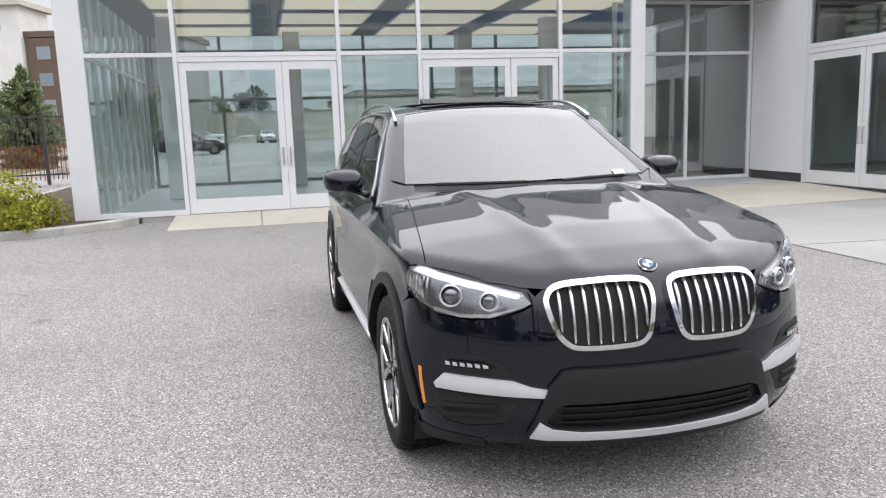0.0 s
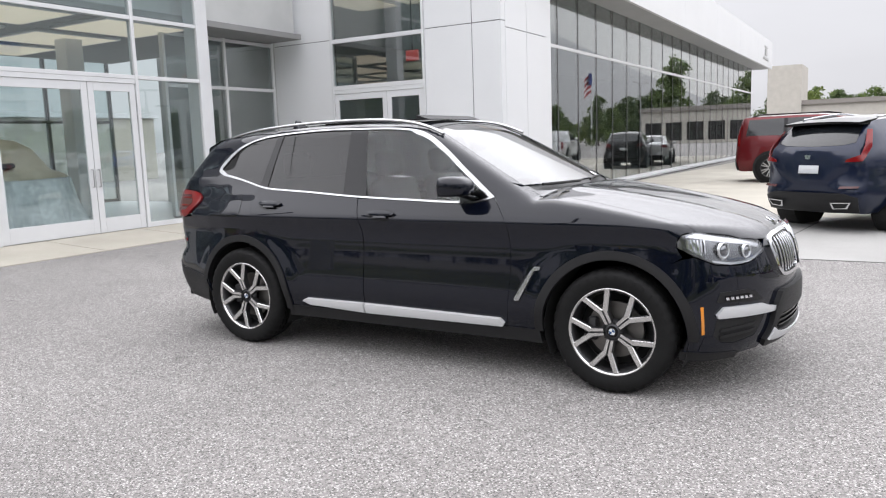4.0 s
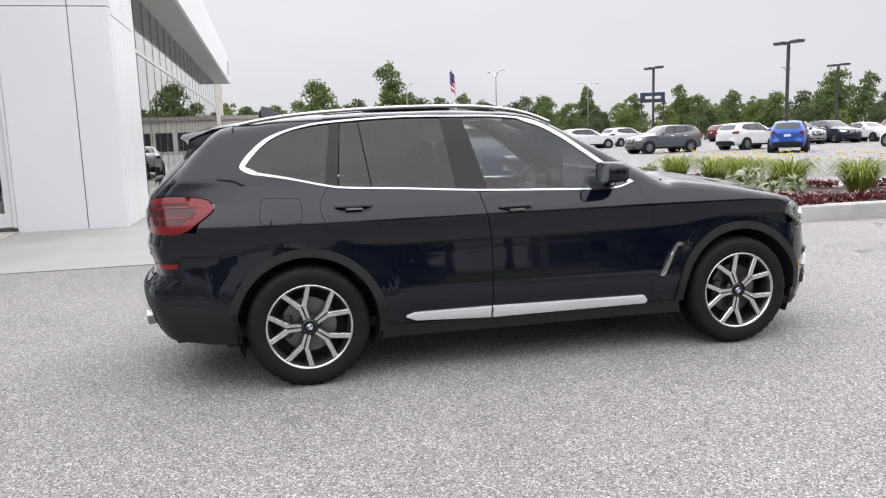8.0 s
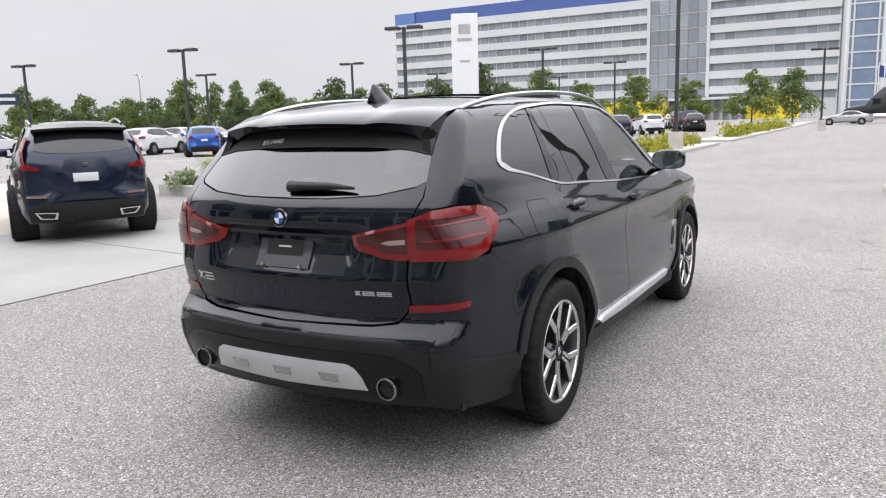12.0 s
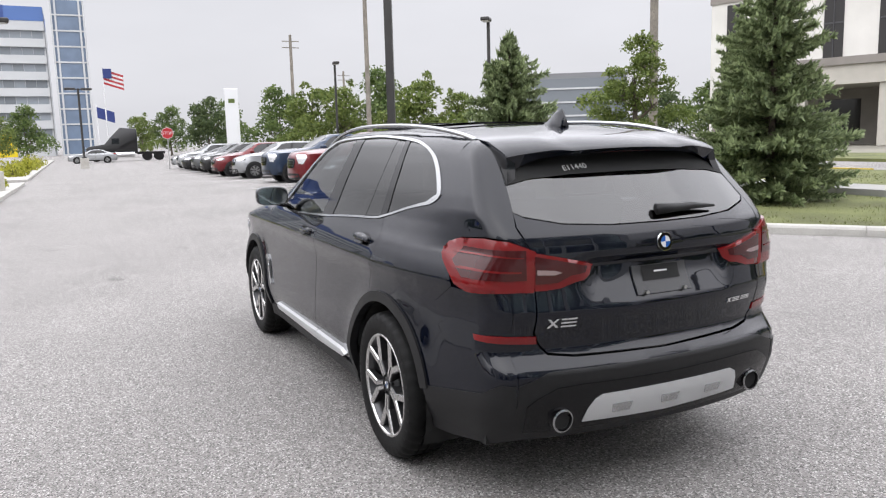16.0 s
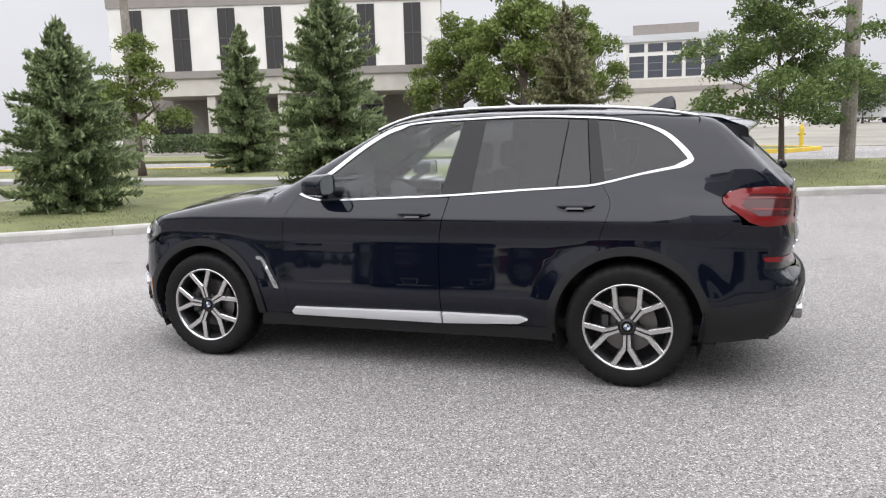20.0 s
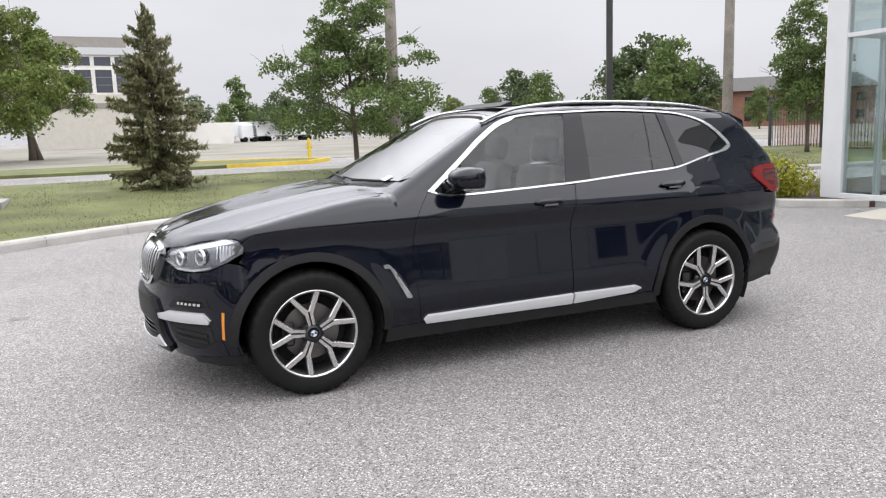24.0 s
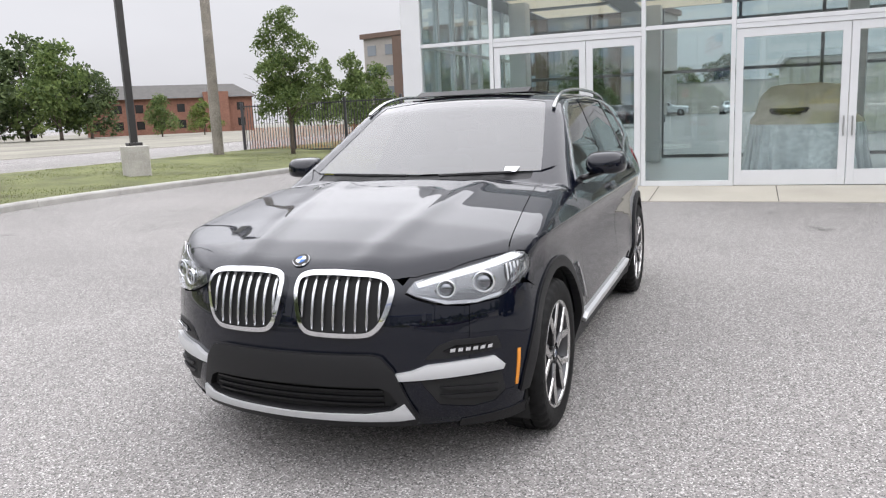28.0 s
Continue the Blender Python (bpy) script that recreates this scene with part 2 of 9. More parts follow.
# ---- mesh helpers ----
def finish(bm, name, material, smooth=False, angle=None):
    me = bpy.data.meshes.new(name)
    bm.normal_update()
    bm.to_mesh(me)
    bm.free()
    if material is not None:
        for one in material if isinstance(material, (list, tuple)) else [material]:
            me.materials.append(one)
    if smooth:
        me.polygons.foreach_set("use_smooth", [True] * len(me.polygons))
        if angle:
            me.set_sharp_from_angle(angle=radians(angle))
    return me


def part(name, bm, material, parent=None, label="", smooth=False, angle=None):
    ob = new(name, finish(bm, name, material, smooth, angle))
    ob.parent = parent
    if label:
        ob["label"] = label
    return ob


def part_of(name, me, parent, m=None):
    """Another piece on the same mesh data."""
    ob = new(name, me)
    ob.parent = parent
    if m is not None:
        ob.matrix_basis = m
    return ob


def thing(name, label, category, m=None, group="", kind=""):
    ob = new(name)
    ob.empty_display_size = 0.2
    if m is not None:
        ob.matrix_basis = m
    return tagged(ob, label, category, group, kind)


def box(bm, x0, x1, y0, y1, z0, z1, bevel=0.0, seg=1):
    vs = [bm.verts.new((x, y, z)) for x in (x0, x1) for y in (y0, y1) for z in (z0, z1)]
    fs = [bm.faces.new([vs[i] for i in f]) for f in ((0, 1, 3, 2), (4, 6, 7, 5), (0, 4, 5, 1), (2, 3, 7, 6), (0, 2, 6, 4), (1, 5, 7, 3))]
    if bevel:
        es = {e for f in fs for e in f.edges}
        bmesh.ops.bevel(bm, geom=list(es), offset=bevel, segments=seg, profile=0.5, affect="EDGES")
    return bm


def boxm(x0, x1, y0, y1, z0, z1, bevel=0.0, seg=1):
    return box(bmesh.new(), x0, x1, y0, y1, z0, z1, bevel, seg)


def ring(bm, c, u, v, ru, rv, seg, a0=0.0):
    return [bm.verts.new(c + u * (ru * math.cos(a0 + 2 * math.pi * i / seg)) + v * (rv * math.sin(a0 + 2 * math.pi * i / seg))) for i in range(seg)]


def bridge(bm, a, b):
    k = len(a)
    for i in range(k):
        bm.faces.new((a[i], a[(i + 1) % k], b[(i + 1) % k], b[i]))


def cyl(bm, p0, p1, r0, r1=None, seg=12, caps=True):
    p0, p1 = Vector(p0), Vector(p1)
    d = (p1 - p0).normalized()
    u = d.orthogonal().normalized()
    v = d.cross(u)
    r1 = r0 if r1 is None else r1
    a, b = ring(bm, p0, u, v, r0, r0, seg), ring(bm, p1, u, v, r1, r1, seg)
    bridge(bm, a, b)
    if caps:
        bm.faces.new(a[::-1])
        bm.faces.new(b)
    return bm


def tube(bm, pts, r, seg=8, closed=False, flat=1.0, up=None):
    """A tube along points; r a number or one per point; flat squeezes it along up."""
    pts = [Vector(p) for p in pts]
    k = len(pts)
    rs = r if isinstance(r, (list, tuple)) else [r] * k
    rows, u = [], None
    for i, p in enumerate(pts):
        a = pts[(i - 1) % k] if closed or i else p
        b = pts[(i + 1) % k] if closed or i < k - 1 else p
        d = (b - a).normalized()
        if up is not None:
            u = Vector(up) - d * d.dot(Vector(up))
            u.normalize()
        elif u is None:
            u = d.orthogonal().normalized()
        else:
            u = (u - d * u.dot(d)).normalized()
        v = d.cross(u)
        rows.append(ring(bm, p, u, v, rs[i] * flat, rs[i], seg))
    for i in range(k - 1):
        bridge(bm, rows[i], rows[i + 1])
    if closed:
        bridge(bm, rows[-1], rows[0])
    else:
        bm.faces.new(rows[0][::-1])
        bm.faces.new(rows[-1])
    return bm


def prism(bm, pts, z0, z1):
    """Upright prism over a plan polygon."""
    a = [bm.verts.new((x, y, z0)) for x, y in pts]
    b = [bm.verts.new((x, y, z1)) for x, y in pts]
    bm.faces.new(a[::-1])
    bm.faces.new(b)
    bridge(bm, a, b)
    bmesh.ops.recalc_face_normals(bm, faces=bm.faces[:])
    return bm


def smooth_curve(pts, n):
    """Catmull-Rom through plan or space points, n steps a span."""
    pts = [Vector(p) for p in pts]
    out = []
    for i in range(len(pts) - 1):
        p0, p1, p2, p3 = pts[max(i - 1, 0)], pts[i], pts[i + 1], pts[min(i + 2, len(pts) - 1)]
        for k in range(n):
            t = k / n
            out.append(0.5 * ((2 * p1) + (p2 - p0) * t + (2 * p0 - 5 * p1 + 4 * p2 - p3) * t * t + (3 * p1 - p0 - 3 * p2 + p3) * t ** 3))
    out.append(pts[-1])
    return out


def swept(bm, path, profile):
    """A profile (sideways, up) swept along a plan path; sideways is to the left of travel."""
    rows = []
    for i, p in enumerate(path):
        d = (path[min(i + 1, len(path) - 1)] - path[max(i - 1, 0)])
        d.z = 0
        d.normalize()
        s = Vector((-d.y, d.x, 0))
        rows.append([bm.verts.new(p + s * a + Vector((0, 0, b))) for a, b in profile])
    for i in range(len(rows) - 1):
        for j in range(len(profile) - 1):
            bm.faces.new((rows[i][j], rows[i][j + 1], rows[i + 1][j + 1], rows[i + 1][j]))
    bm.faces.new(rows[0][::-1])
    bm.faces.new(rows[-1])
    bmesh.ops.recalc_face_normals(bm, faces=bm.faces[:])
    return bm


def rise(x, y):
    """The ground climbs a little towards the street."""
    t = min(1, max(0, (-9 - y) / 8))
    return 0.3 * t * t * (3 - 2 * t)

# ---- the parked car's skin: one closed shape, onto which every panel is laid ----
def lerp_tab(tab, soft=0.035):
    xs, ys = np.array([a for a, _ in tab]), np.array([b for _, b in tab])
    fine = np.linspace(xs[0], xs[-1], 400)
    v = np.interp(fine, xs, ys)
    w = max(2, int(soft / (fine[1] - fine[0])))
    k = np.ones(2 * w + 1) / (2 * w + 1)
    p = np.concatenate([2 * v[0] - v[w:0:-1], v, 2 * v[-1] - v[-2:-w - 2:-1]])
    v = np.convolve(p, k, "valid")
    return lambda q: np.interp(q, fine, v)


TOP = lerp_tab([(-2.7, 1.2), (-2.12, 1.515), (-2.0, 1.555), (-1.8, 1.592), (-1.5, 1.622), (-1.0, 1.645), (-0.5, 1.648), (-0.1, 1.632), (0.06, 1.607), (0.2, 1.55), (0.93, 1.165), (1.05, 1.168), (1.25, 1.143), (1.5, 1.1), (1.75, 1.05), (2.0, 0.985), (2.15, 0.93), (2.25, 0.87), (2.4, 0.74)])
SIDE = lerp_tab([(0.1, 0.86), (0.24, 0.885), (0.33, 0.902), (0.40, 0.926), (0.46, 0.941), (0.50, 0.943), (0.56, 0.939), (0.66, 0.930), (0.76, 0.921), (0.83, 0.916), (0.88, 0.917), (0.92, 0.924), (0.96, 0.936), (0.975, 0.9375), (0.985, 0.9355), (1.03, 0.918), (1.08, 0.894), (1.13, 0.866), (1.2, 0.832), (1.32, 0.782), (1.45, 0.722), (1.58, 0.658), (1.75, 0.57)], 0.008)
NOSE = lerp_tab([(0.0, 2.1), (0.2, 2.19), (0.28, 2.255), (0.36, 2.285), (0.5, 2.295), (0.6, 2.292), (0.7, 2.282), (0.8, 2.258), (0.9, 2.222), (1.0, 2.17), (1.2, 2.0), (1.8, 1.4)])
TAIL = lerp_tab([(0.1, -2.25), (0.28, -2.325), (0.38, -2.385), (0.5, -2.428), (0.6, -2.438), (0.625, -2.436), (0.66, -2.395), (0.70, -2.36), (0.78, -2.380), (0.84, -2.398), (0.866, -2.402), (0.89, -2.396), (0.97, -2.378), (1.03, -2.378), (1.12, -2.376), (1.17, -2.362), (1.22, -2.315), (1.27, -2.265), (1.5, -2.03), (1.6, -1.93), (1.8, -1.7)], 0.016)
RECESS = lerp_tab([(0.5, 0.0), (0.868, 0.0), (0.90, 0.010), (0.95, 0.026), (1.0, 0.04), (1.035, 0.046), (1.05, 0.04), (1.07, 0.004), (1.09, 0.0), (1.7, 0.0)], 0.012)
NARROW = lerp_tab([(-2.6, 0.28), (-2.4, 0.19), (-2.2, 0.128), (-2.0, 0.08), (-1.8, 0.042), (-1.6, 0.016), (-1.3, 0.0), (1.2, 0.0), (1.6, 0.006), (1.85, 0.022), (2.1, 0.07), (2.4, 0.16)])
CABIN_NARROW = lerp_tab([(-2.4, 0.10), (-2.0, 0.042), (-1.6, 0.016), (-1.2, 0.003), (-0.8, 0.0), (0.0, 0.0), (0.5, 0.004), (0.8, 0.0), (2.6, 0.0)])


def smax(a, b, k):
    return np.maximum(a, b) + np.maximum(k - np.abs(a - b), 0) ** 2 / (4 * k)


def skin(p):
    x, y, z = p[:, 0], np.abs(p[:, 1]), p[:, 2]
    cab = np.clip((z - 1.1) / 0.15, 0, 1)
    flare = 0.012 * np.exp(-((np.hypot(np.abs(x) - 1.432, z - 0.364) - 0.44) / 0.10) ** 2) * (z < 1.0)
    side = y - (SIDE(z) - NARROW(x) * (1 - cab) - (CABIN_NARROW(x)) * cab + flare)
    hood = 1 / (1 + np.exp(-(x - 0.95) / 0.03))
    dome = 0.010 * np.exp(-((y - 0.30 - 0.14 * np.clip((2.1 - x) / 1.2, 0, 1)) / 0.07) ** 2) * hood
    crown = np.where(x > 0.95, 0.075, 0.085) * y ** 2
    top = z - (TOP(x) - crown + dome)
    nose = x - (NOSE(z) - 0.28 * y ** 2 - 0.25 * y ** 4)
    tail = TAIL(z) + RECESS(z) / (1 + np.exp((y - 0.37) / 0.022)) + 0.12 * y ** 2 + 0.18 * y ** 4 - x
    f = smax(side, top, np.where(x > 0.9, 0.05, 0.07))
    f = smax(f, nose, 0.07)
    return smax(f, tail, 0.06)


SHELL = [skin]


def skin_normal(p):
    e, g = 1e-3, np.zeros_like(p)
    for i in range(3):
        q, r = p.copy(), p.copy()
        q[:, i] += e
        r[:, i] -= e
        g[:, i] = SHELL[-1](q) - SHELL[-1](r)
    return g / np.linalg.norm(g, axis=1, keepdims=True)


def onto(p, d, start=1.6):
    """Shoot each point along -d from outside until it meets the skin."""
    d = np.asarray(d, float)
    lo, hi = np.full(len(p), -start), np.full(len(p), start)
    base = p - (p @ d)[:, None] * d
    mid0 = np.zeros(len(p))
    hi = mid0 + 3.2
    lo = mid0 - 0.0
    for _ in range(34):
        mid = (lo + hi) / 2
        inside = SHELL[-1](base + mid[:, None] * d) < 0
        lo, hi = np.where(inside, mid, lo), np.where(inside, hi, mid)
    return base + ((lo + hi) / 2)[:, None] * d


def inside_poly(q, poly):
    c = np.zeros(len(q), bool)
    a, b = poly, np.roll(poly, -1, 0)
    for (x0, y0), (x1, y1) in zip(a, b):
        if y0 != y1:
            c ^= ((y0 > q[:, 1]) != (y1 > q[:, 1])) & (q[:, 0] < (x1 - x0) * (q[:, 1] - y0) / (y1 - y0) + x0)
    return c


def edge_distance(q, poly):
    best = np.full(len(q), 9.0)
    for a, b in zip(poly, np.roll(poly, -1, 0)):
        d = b - a
        t = np.clip(((q - a) @ d) / max(d @ d, 1e-12), 0, 1)
        best = np.minimum(best, np.linalg.norm(q - a - t[:, None] * d, axis=1))
    return best


def dense(poly, step):
    out = []
    for a, b in zip(poly, np.roll(poly, -1, 0)):
        k = max(1, int(math.ceil(np.linalg.norm(b - a) / step)))
        out += [a + (b - a) * i / k for i in range(k)]
    return np.array(out)


def shrunk(poly, d):
    """The polygon moved inwards by d (a number, or one per corner)."""
    area = np.sum(poly[:, 0] * np.roll(poly[:, 1], -1) - np.roll(poly[:, 0], -1) * poly[:, 1])
    s = 1 if area > 0 else -1
    e0, e1 = poly - np.roll(poly, 1, 0), np.roll(poly, -1, 0) - poly
    n0 = np.stack([-e0[:, 1], e0[:, 0]], 1) / np.maximum(np.linalg.norm(e0, axis=1, keepdims=True), 1e-9) * s
    n1 = np.stack([-e1[:, 1], e1[:, 0]], 1) / np.maximum(np.linalg.norm(e1, axis=1, keepdims=True), 1e-9) * s
    m = n0 + n1
    m /= np.maximum(np.linalg.norm(m, axis=1, keepdims=True), 0.3)
    k = np.maximum(np.sum(m * n0, 1), 0.45)
    return poly + m * (np.asarray(d) / k)[:, None] if np.ndim(d) else poly + m * (d / k)[:, None]


from mathutils import geometry as geo


def panel(name, poly, d, material, parent, off=0.0, step=0.03, gap=0.0, depth=0.012, holes=(), label="", bulge=0.0):
    """A sheet of the car's skin: poly is its outline (points in space or (across, up) pairs), seen along d; off lifts it, depth turns its rim in."""
    d = np.asarray(d, float) / np.linalg.norm(d)
    h = np.array([-d[1], d[0], 0]) if abs(d[2]) < 0.9 else np.array([1.0, 0, 0])
    h = h / np.linalg.norm(h)
    v = np.array([0, 0, 1.0]) - d[2] * d if abs(d[2]) < 0.9 else np.array([0, 1.0, 0])
    v = v / np.linalg.norm(v)

    def flat(q):
        q = np.asarray(q, float)
        return np.stack([q @ h, q @ v], 1) if q.shape[1] == 3 else q

    outs = [flat(poly)] + [flat(q) for q in holes]
    if gap:
        outs = [shrunk(outs[0], gap)] + [shrunk(q, -gap) for q in outs[1:]]
    outs = [dense(q, step) for q in outs]
    lo, hi = outs[0].min(0), outs[0].max(0)
    gx, gy = np.meshgrid(np.arange(lo[0], hi[0], step), np.arange(lo[1], hi[1], step))
    grid = np.stack([gx.ravel(), gy.ravel()], 1)
    keep = inside_poly(grid, outs[0]) & (edge_distance(grid, outs[0]) > step * 0.45)
    for q in outs[1:]:
        keep &= ~inside_poly(grid, q) & (edge_distance(grid, q) > step * 0.45)
    grid = grid[keep]
    edges, k = [], 0
    for q in outs:
        edges += [(k + i, k + (i + 1) % len(q)) for i in range(len(q))]
        k += len(q)
    pts = np.concatenate(outs + [grid])
    res = geo.delaunay_2d_cdt([Vector(q) for q in pts], edges, [], 0, 1e-6)
    co = np.array([tuple(q) for q in res[0]])
    tri = np.array([t for t in res[2] if len(t) == 3])
    mid = co[tri].mean(1)
    good = inside_poly(mid, outs[0])
    for q in outs[1:]:
        good &= ~inside_poly(mid, q)
    tri = tri[good]
    p3 = onto(co[:, :1] * h + co[:, 1:] * v, d)
    nn = skin_normal(p3)
    lift = off
    if bulge:
        e = edge_distance(co, outs[0])
        lift = off + bulge * (1 - np.exp(-e / 0.02))
        p3 = p3 + nn * lift[:, None]
    else:
        p3 = p3 + nn * off
    e1, e2 = co[tri[:, 1]] - co[tri[:, 0]], co[tri[:, 2]] - co[tri[:, 0]]
    turn = e1[:, 0] * e2[:, 1] - e1[:, 1] * e2[:, 0]
    tri = np.where((turn < 0)[:, None], tri[:, ::-1], tri)[np.abs(turn) > 1e-9]
    verts, norms, faces = [p3], [nn], [tuple(int(i) for i in t) for t in tri]
    total = len(p3)
    if depth:
        # boundary edges of the sheet, each turned inwards
        count = {}
        for t in faces:
            for i in range(3):
                count.setdefault(frozenset((t[i], t[(i + 1) % 3])), []).append((t[i], t[(i + 1) % 3]))
        for both in count.values():
            if len(both) == 1:
                i, j = both[0]
                q = np.array([p3[i], p3[j], p3[j] - nn[j] * depth, p3[i] - nn[i] * depth])
                s = np.cross(q[1] - q[0], nn[i])
                s = s / max(np.linalg.norm(s), 1e-9)
                verts.append(q)
                norms.append(np.array([s] * 4))
                faces.append((total, total + 3, total + 2, total + 1))
                total += 4
    me = bpy.data.meshes.new(name)
    me.from_pydata(np.concatenate(verts).tolist(), [], faces)
    me.materials.append(material)
    me.polygons.foreach_set("use_smooth", [True] * len(me.polygons))
    me.update()
    if bulge == 0:
        me.normals_split_custom_set_from_vertices(np.concatenate(norms).tolist())
    ob = new(name, me)
    ob.parent = parent
    if label:
        ob["label"] = label
    return ob


def at_skin(pts, d, off=0.0):
    """Places on the skin, in space, for points seen along d."""
    d = np.asarray(d, float) / np.linalg.norm(d)
    p = onto(np.asarray(pts, float), d)
    return p + skin_normal(p) * off


def both_sides(fn):
    for s in (-1, 1):
        fn(s)

# ---- the black crossover ----
P_PAINT = mat("black_car_paint", (0.0022, 0.0036, 0.0095), 0.35, 0.0, 0.02, coat=1.0)
P_PAINT.node_tree.nodes["Principled BSDF"].inputs["Coat IOR"].default_value = 1.45
# paler than the satin chrome: mirrored sky is put into the base colour
P_SILL = mat("brushed_sill_trim", (0.84, 0.85, 0.86), 0.3, 0.3)
P_GLOSS = mat("gloss_black", (0.004, 0.004, 0.005), 0.06, 0.0, 0.3)
P_PLASTIC = mat("black_plastic", (0.009, 0.009, 0.01), 0.5, 0.0, 0.35, fine=0.15, fine_scale=300, bump=0.12)
P_SATIN = mat("satin_chrome", (0.62, 0.63, 0.64), 0.2, 0.95)
P_DKCHROME = mat("dark_chrome", (0.42, 0.42, 0.43), 0.12, 1.0)
P_CHROME = mat("chrome", (0.9, 0.91, 0.92), 0.07, 1.0)
P_SILVER = mat("silver_paint", (0.72, 0.73, 0.74), 0.32, 0.4)
P_ALLOY = mat("machined_alloy", (0.8, 0.79, 0.78), 0.24, 0.95, broad=0.05, broad_scale=20)
P_ALLOY_DK = mat("grey_alloy", (0.10, 0.10, 0.104), 0.35, 0.8)
P_TYRE = mat("tyre_rubber", (0.009, 0.009, 0.009), 0.65, 0.0, 0.18, fine=0.2, fine_scale=120, broad=0.2, broad_scale=8, bump=0.1)
P_IRON = mat("brake_iron", (0.22, 0.21, 0.2), 0.45, 1.0, broad=0.2, broad_scale=10)
P_BLACK = mat("matt_black", (0.008, 0.008, 0.008), 0.85)
P_RED = mat("red_lens", (0.2, 0.007, 0.008), 0.12, 0.0, 0.15, coat=0.6)
P_RED_DK = mat("dark_red_lens", (0.06, 0.005, 0.006), 0.12, 0.0, 0.15, coat=0.6)
P_MIRROR = mat("mirror_silver", (0.75, 0.78, 0.8), 0.02, 1.0)
P_HOLDER = mat("grey_black_plastic", (0.03, 0.03, 0.032), 0.35)
P_REV = mat("pale_reverse_lens", (0.32, 0.22, 0.22), 0.1, coat=1.0)
P_AMBER = mat("amber_lens", (0.8, 0.28, 0.02), 0.15, coat=1.0)
P_LAMP = mat("lamp_reflector", (0.8, 0.81, 0.83), 0.16, 0.75, coat=1.0)
P_LAMP_DK = mat("lamp_bezel", (0.22, 0.225, 0.235), 0.2, 0.85, coat=1.0)
P_PROJ = mat("projector_glass", (0.2, 0.21, 0.23), 0.05, 0.85, coat=1.0)
P_RING = mat("frosted_lamp_ring", (0.8, 0.82, 0.84), 0.2, 0.6, coat=1.0)
P_WIND = glass_mat("windscreen_glass", (0.13, 0.145, 0.15), 0.15)
P_FRONTG = glass_mat("front_door_glass", (0.84, 0.88, 0.87), 0.05)
P_PRIV = glass_mat("privacy_glass", (0.07, 0.075, 0.078), 0.05)
P_REARG = glass_mat("rear_privacy_glass", (0.07, 0.075, 0.078), 0.11)
P_LENS = glass_mat("clear_lens", (0.95, 0.96, 0.97), 0.04)
P_BLUE = mat("enamel_blue", (0.02, 0.12, 0.42), 0.15)
P_CAPBLUE = mat("dull_blue_enamel", (0.03, 0.08, 0.2), 0.2)
P_ENWHITE = mat("enamel_white", (0.8, 0.8, 0.8), 0.2)
P_SEAT = mat("black_leather", (0.02, 0.02, 0.021), 0.5, fine=0.1, fine_scale=80, bump=0.1)
P_TRIM = mat("cabin_trim", (0.03, 0.03, 0.032), 0.6, fine=0.1)
P_LINER = mat("headliner", (0.33, 0.32, 0.3), 0.9, fine=0.05)
P_PAPER = mat("white_sticker", (0.75, 0.75, 0.75), 0.7)


def cv(pts, n=4):
    return [tuple(p)[:len(pts[0])] for p in smooth_curve([(*p, 0) if len(p) == 2 else p for p in pts], n)]


def side3(pts, s):
    return [(x, s * 0.9, z) for x, z in pts]


def mirror_y(pts, s):
    return [(x, s * y, z) for x, y, z in pts]


FRONT, REAR, UP = (1, 0, 0), (-1, 0, 0), (0, 0, 1)
AXLE, HUBZ, ARCH_OUT, ARCH_IN = 1.432, 0.364, 0.463, 0.42


def arc(cx, a0, a1, r, n=14, z=HUBZ):
    return [(cx + r * math.cos(radians(a0 + (a1 - a0) * i / n)), z + r * math.sin(radians(a0 + (a1 - a0) * i / n))) for i in range(n + 1)]


BELT = cv([(-1.714, 1.272), (-1.506, 1.236), (-1.307, 1.19), (-1.169, 1.168), (-0.803, 1.147), (-0.368, 1.118), (0.097, 1.1), (0.381, 1.09), (0.56, 1.093), (0.682, 1.128)])
CANT = cv([(0.682, 1.128), (0.598, 1.188), (0.426, 1.316), (0.25, 1.445), (0.07, 1.542), (-0.15, 1.577), (-0.446, 1.587), (-0.818, 1.592), (-1.23, 1.57), (-1.417, 1.545), (-1.583, 1.495), (-1.69, 1.424), (-1.778, 1.318), (-1.714, 1.272)])
DOOR_F = cv([(0.682, 1.125), (0.76, 1.016), (0.794, 0.927), (0.806, 0.678), (0.77, 0.33)])
DOOR_B = cv([(-0.356, 1.112), (-0.336, 1.023), (-0.300, 0.879), (-0.294, 0.699), (-0.304, 0.33)])
DOOR_R = cv([(-1.276, 1.184), (-1.32, 1.117), (-1.331, 1.063), (-1.308, 0.973), (-1.255, 0.827)])
SEAM = cv([(0.86, 0.715), (1.0, 0.732), (1.2, 0.755), (1.45, 0.784), (1.7, 0.814), (1.88, 0.835)], 5)
SILL_Z = 0.325


def belt_between(a, b):
    return [p for p in BELT if a <= p[0] <= b]


car = thing("suv", "glossy black compact SUV with chrome window trim and double-spoke alloy wheels", "car")


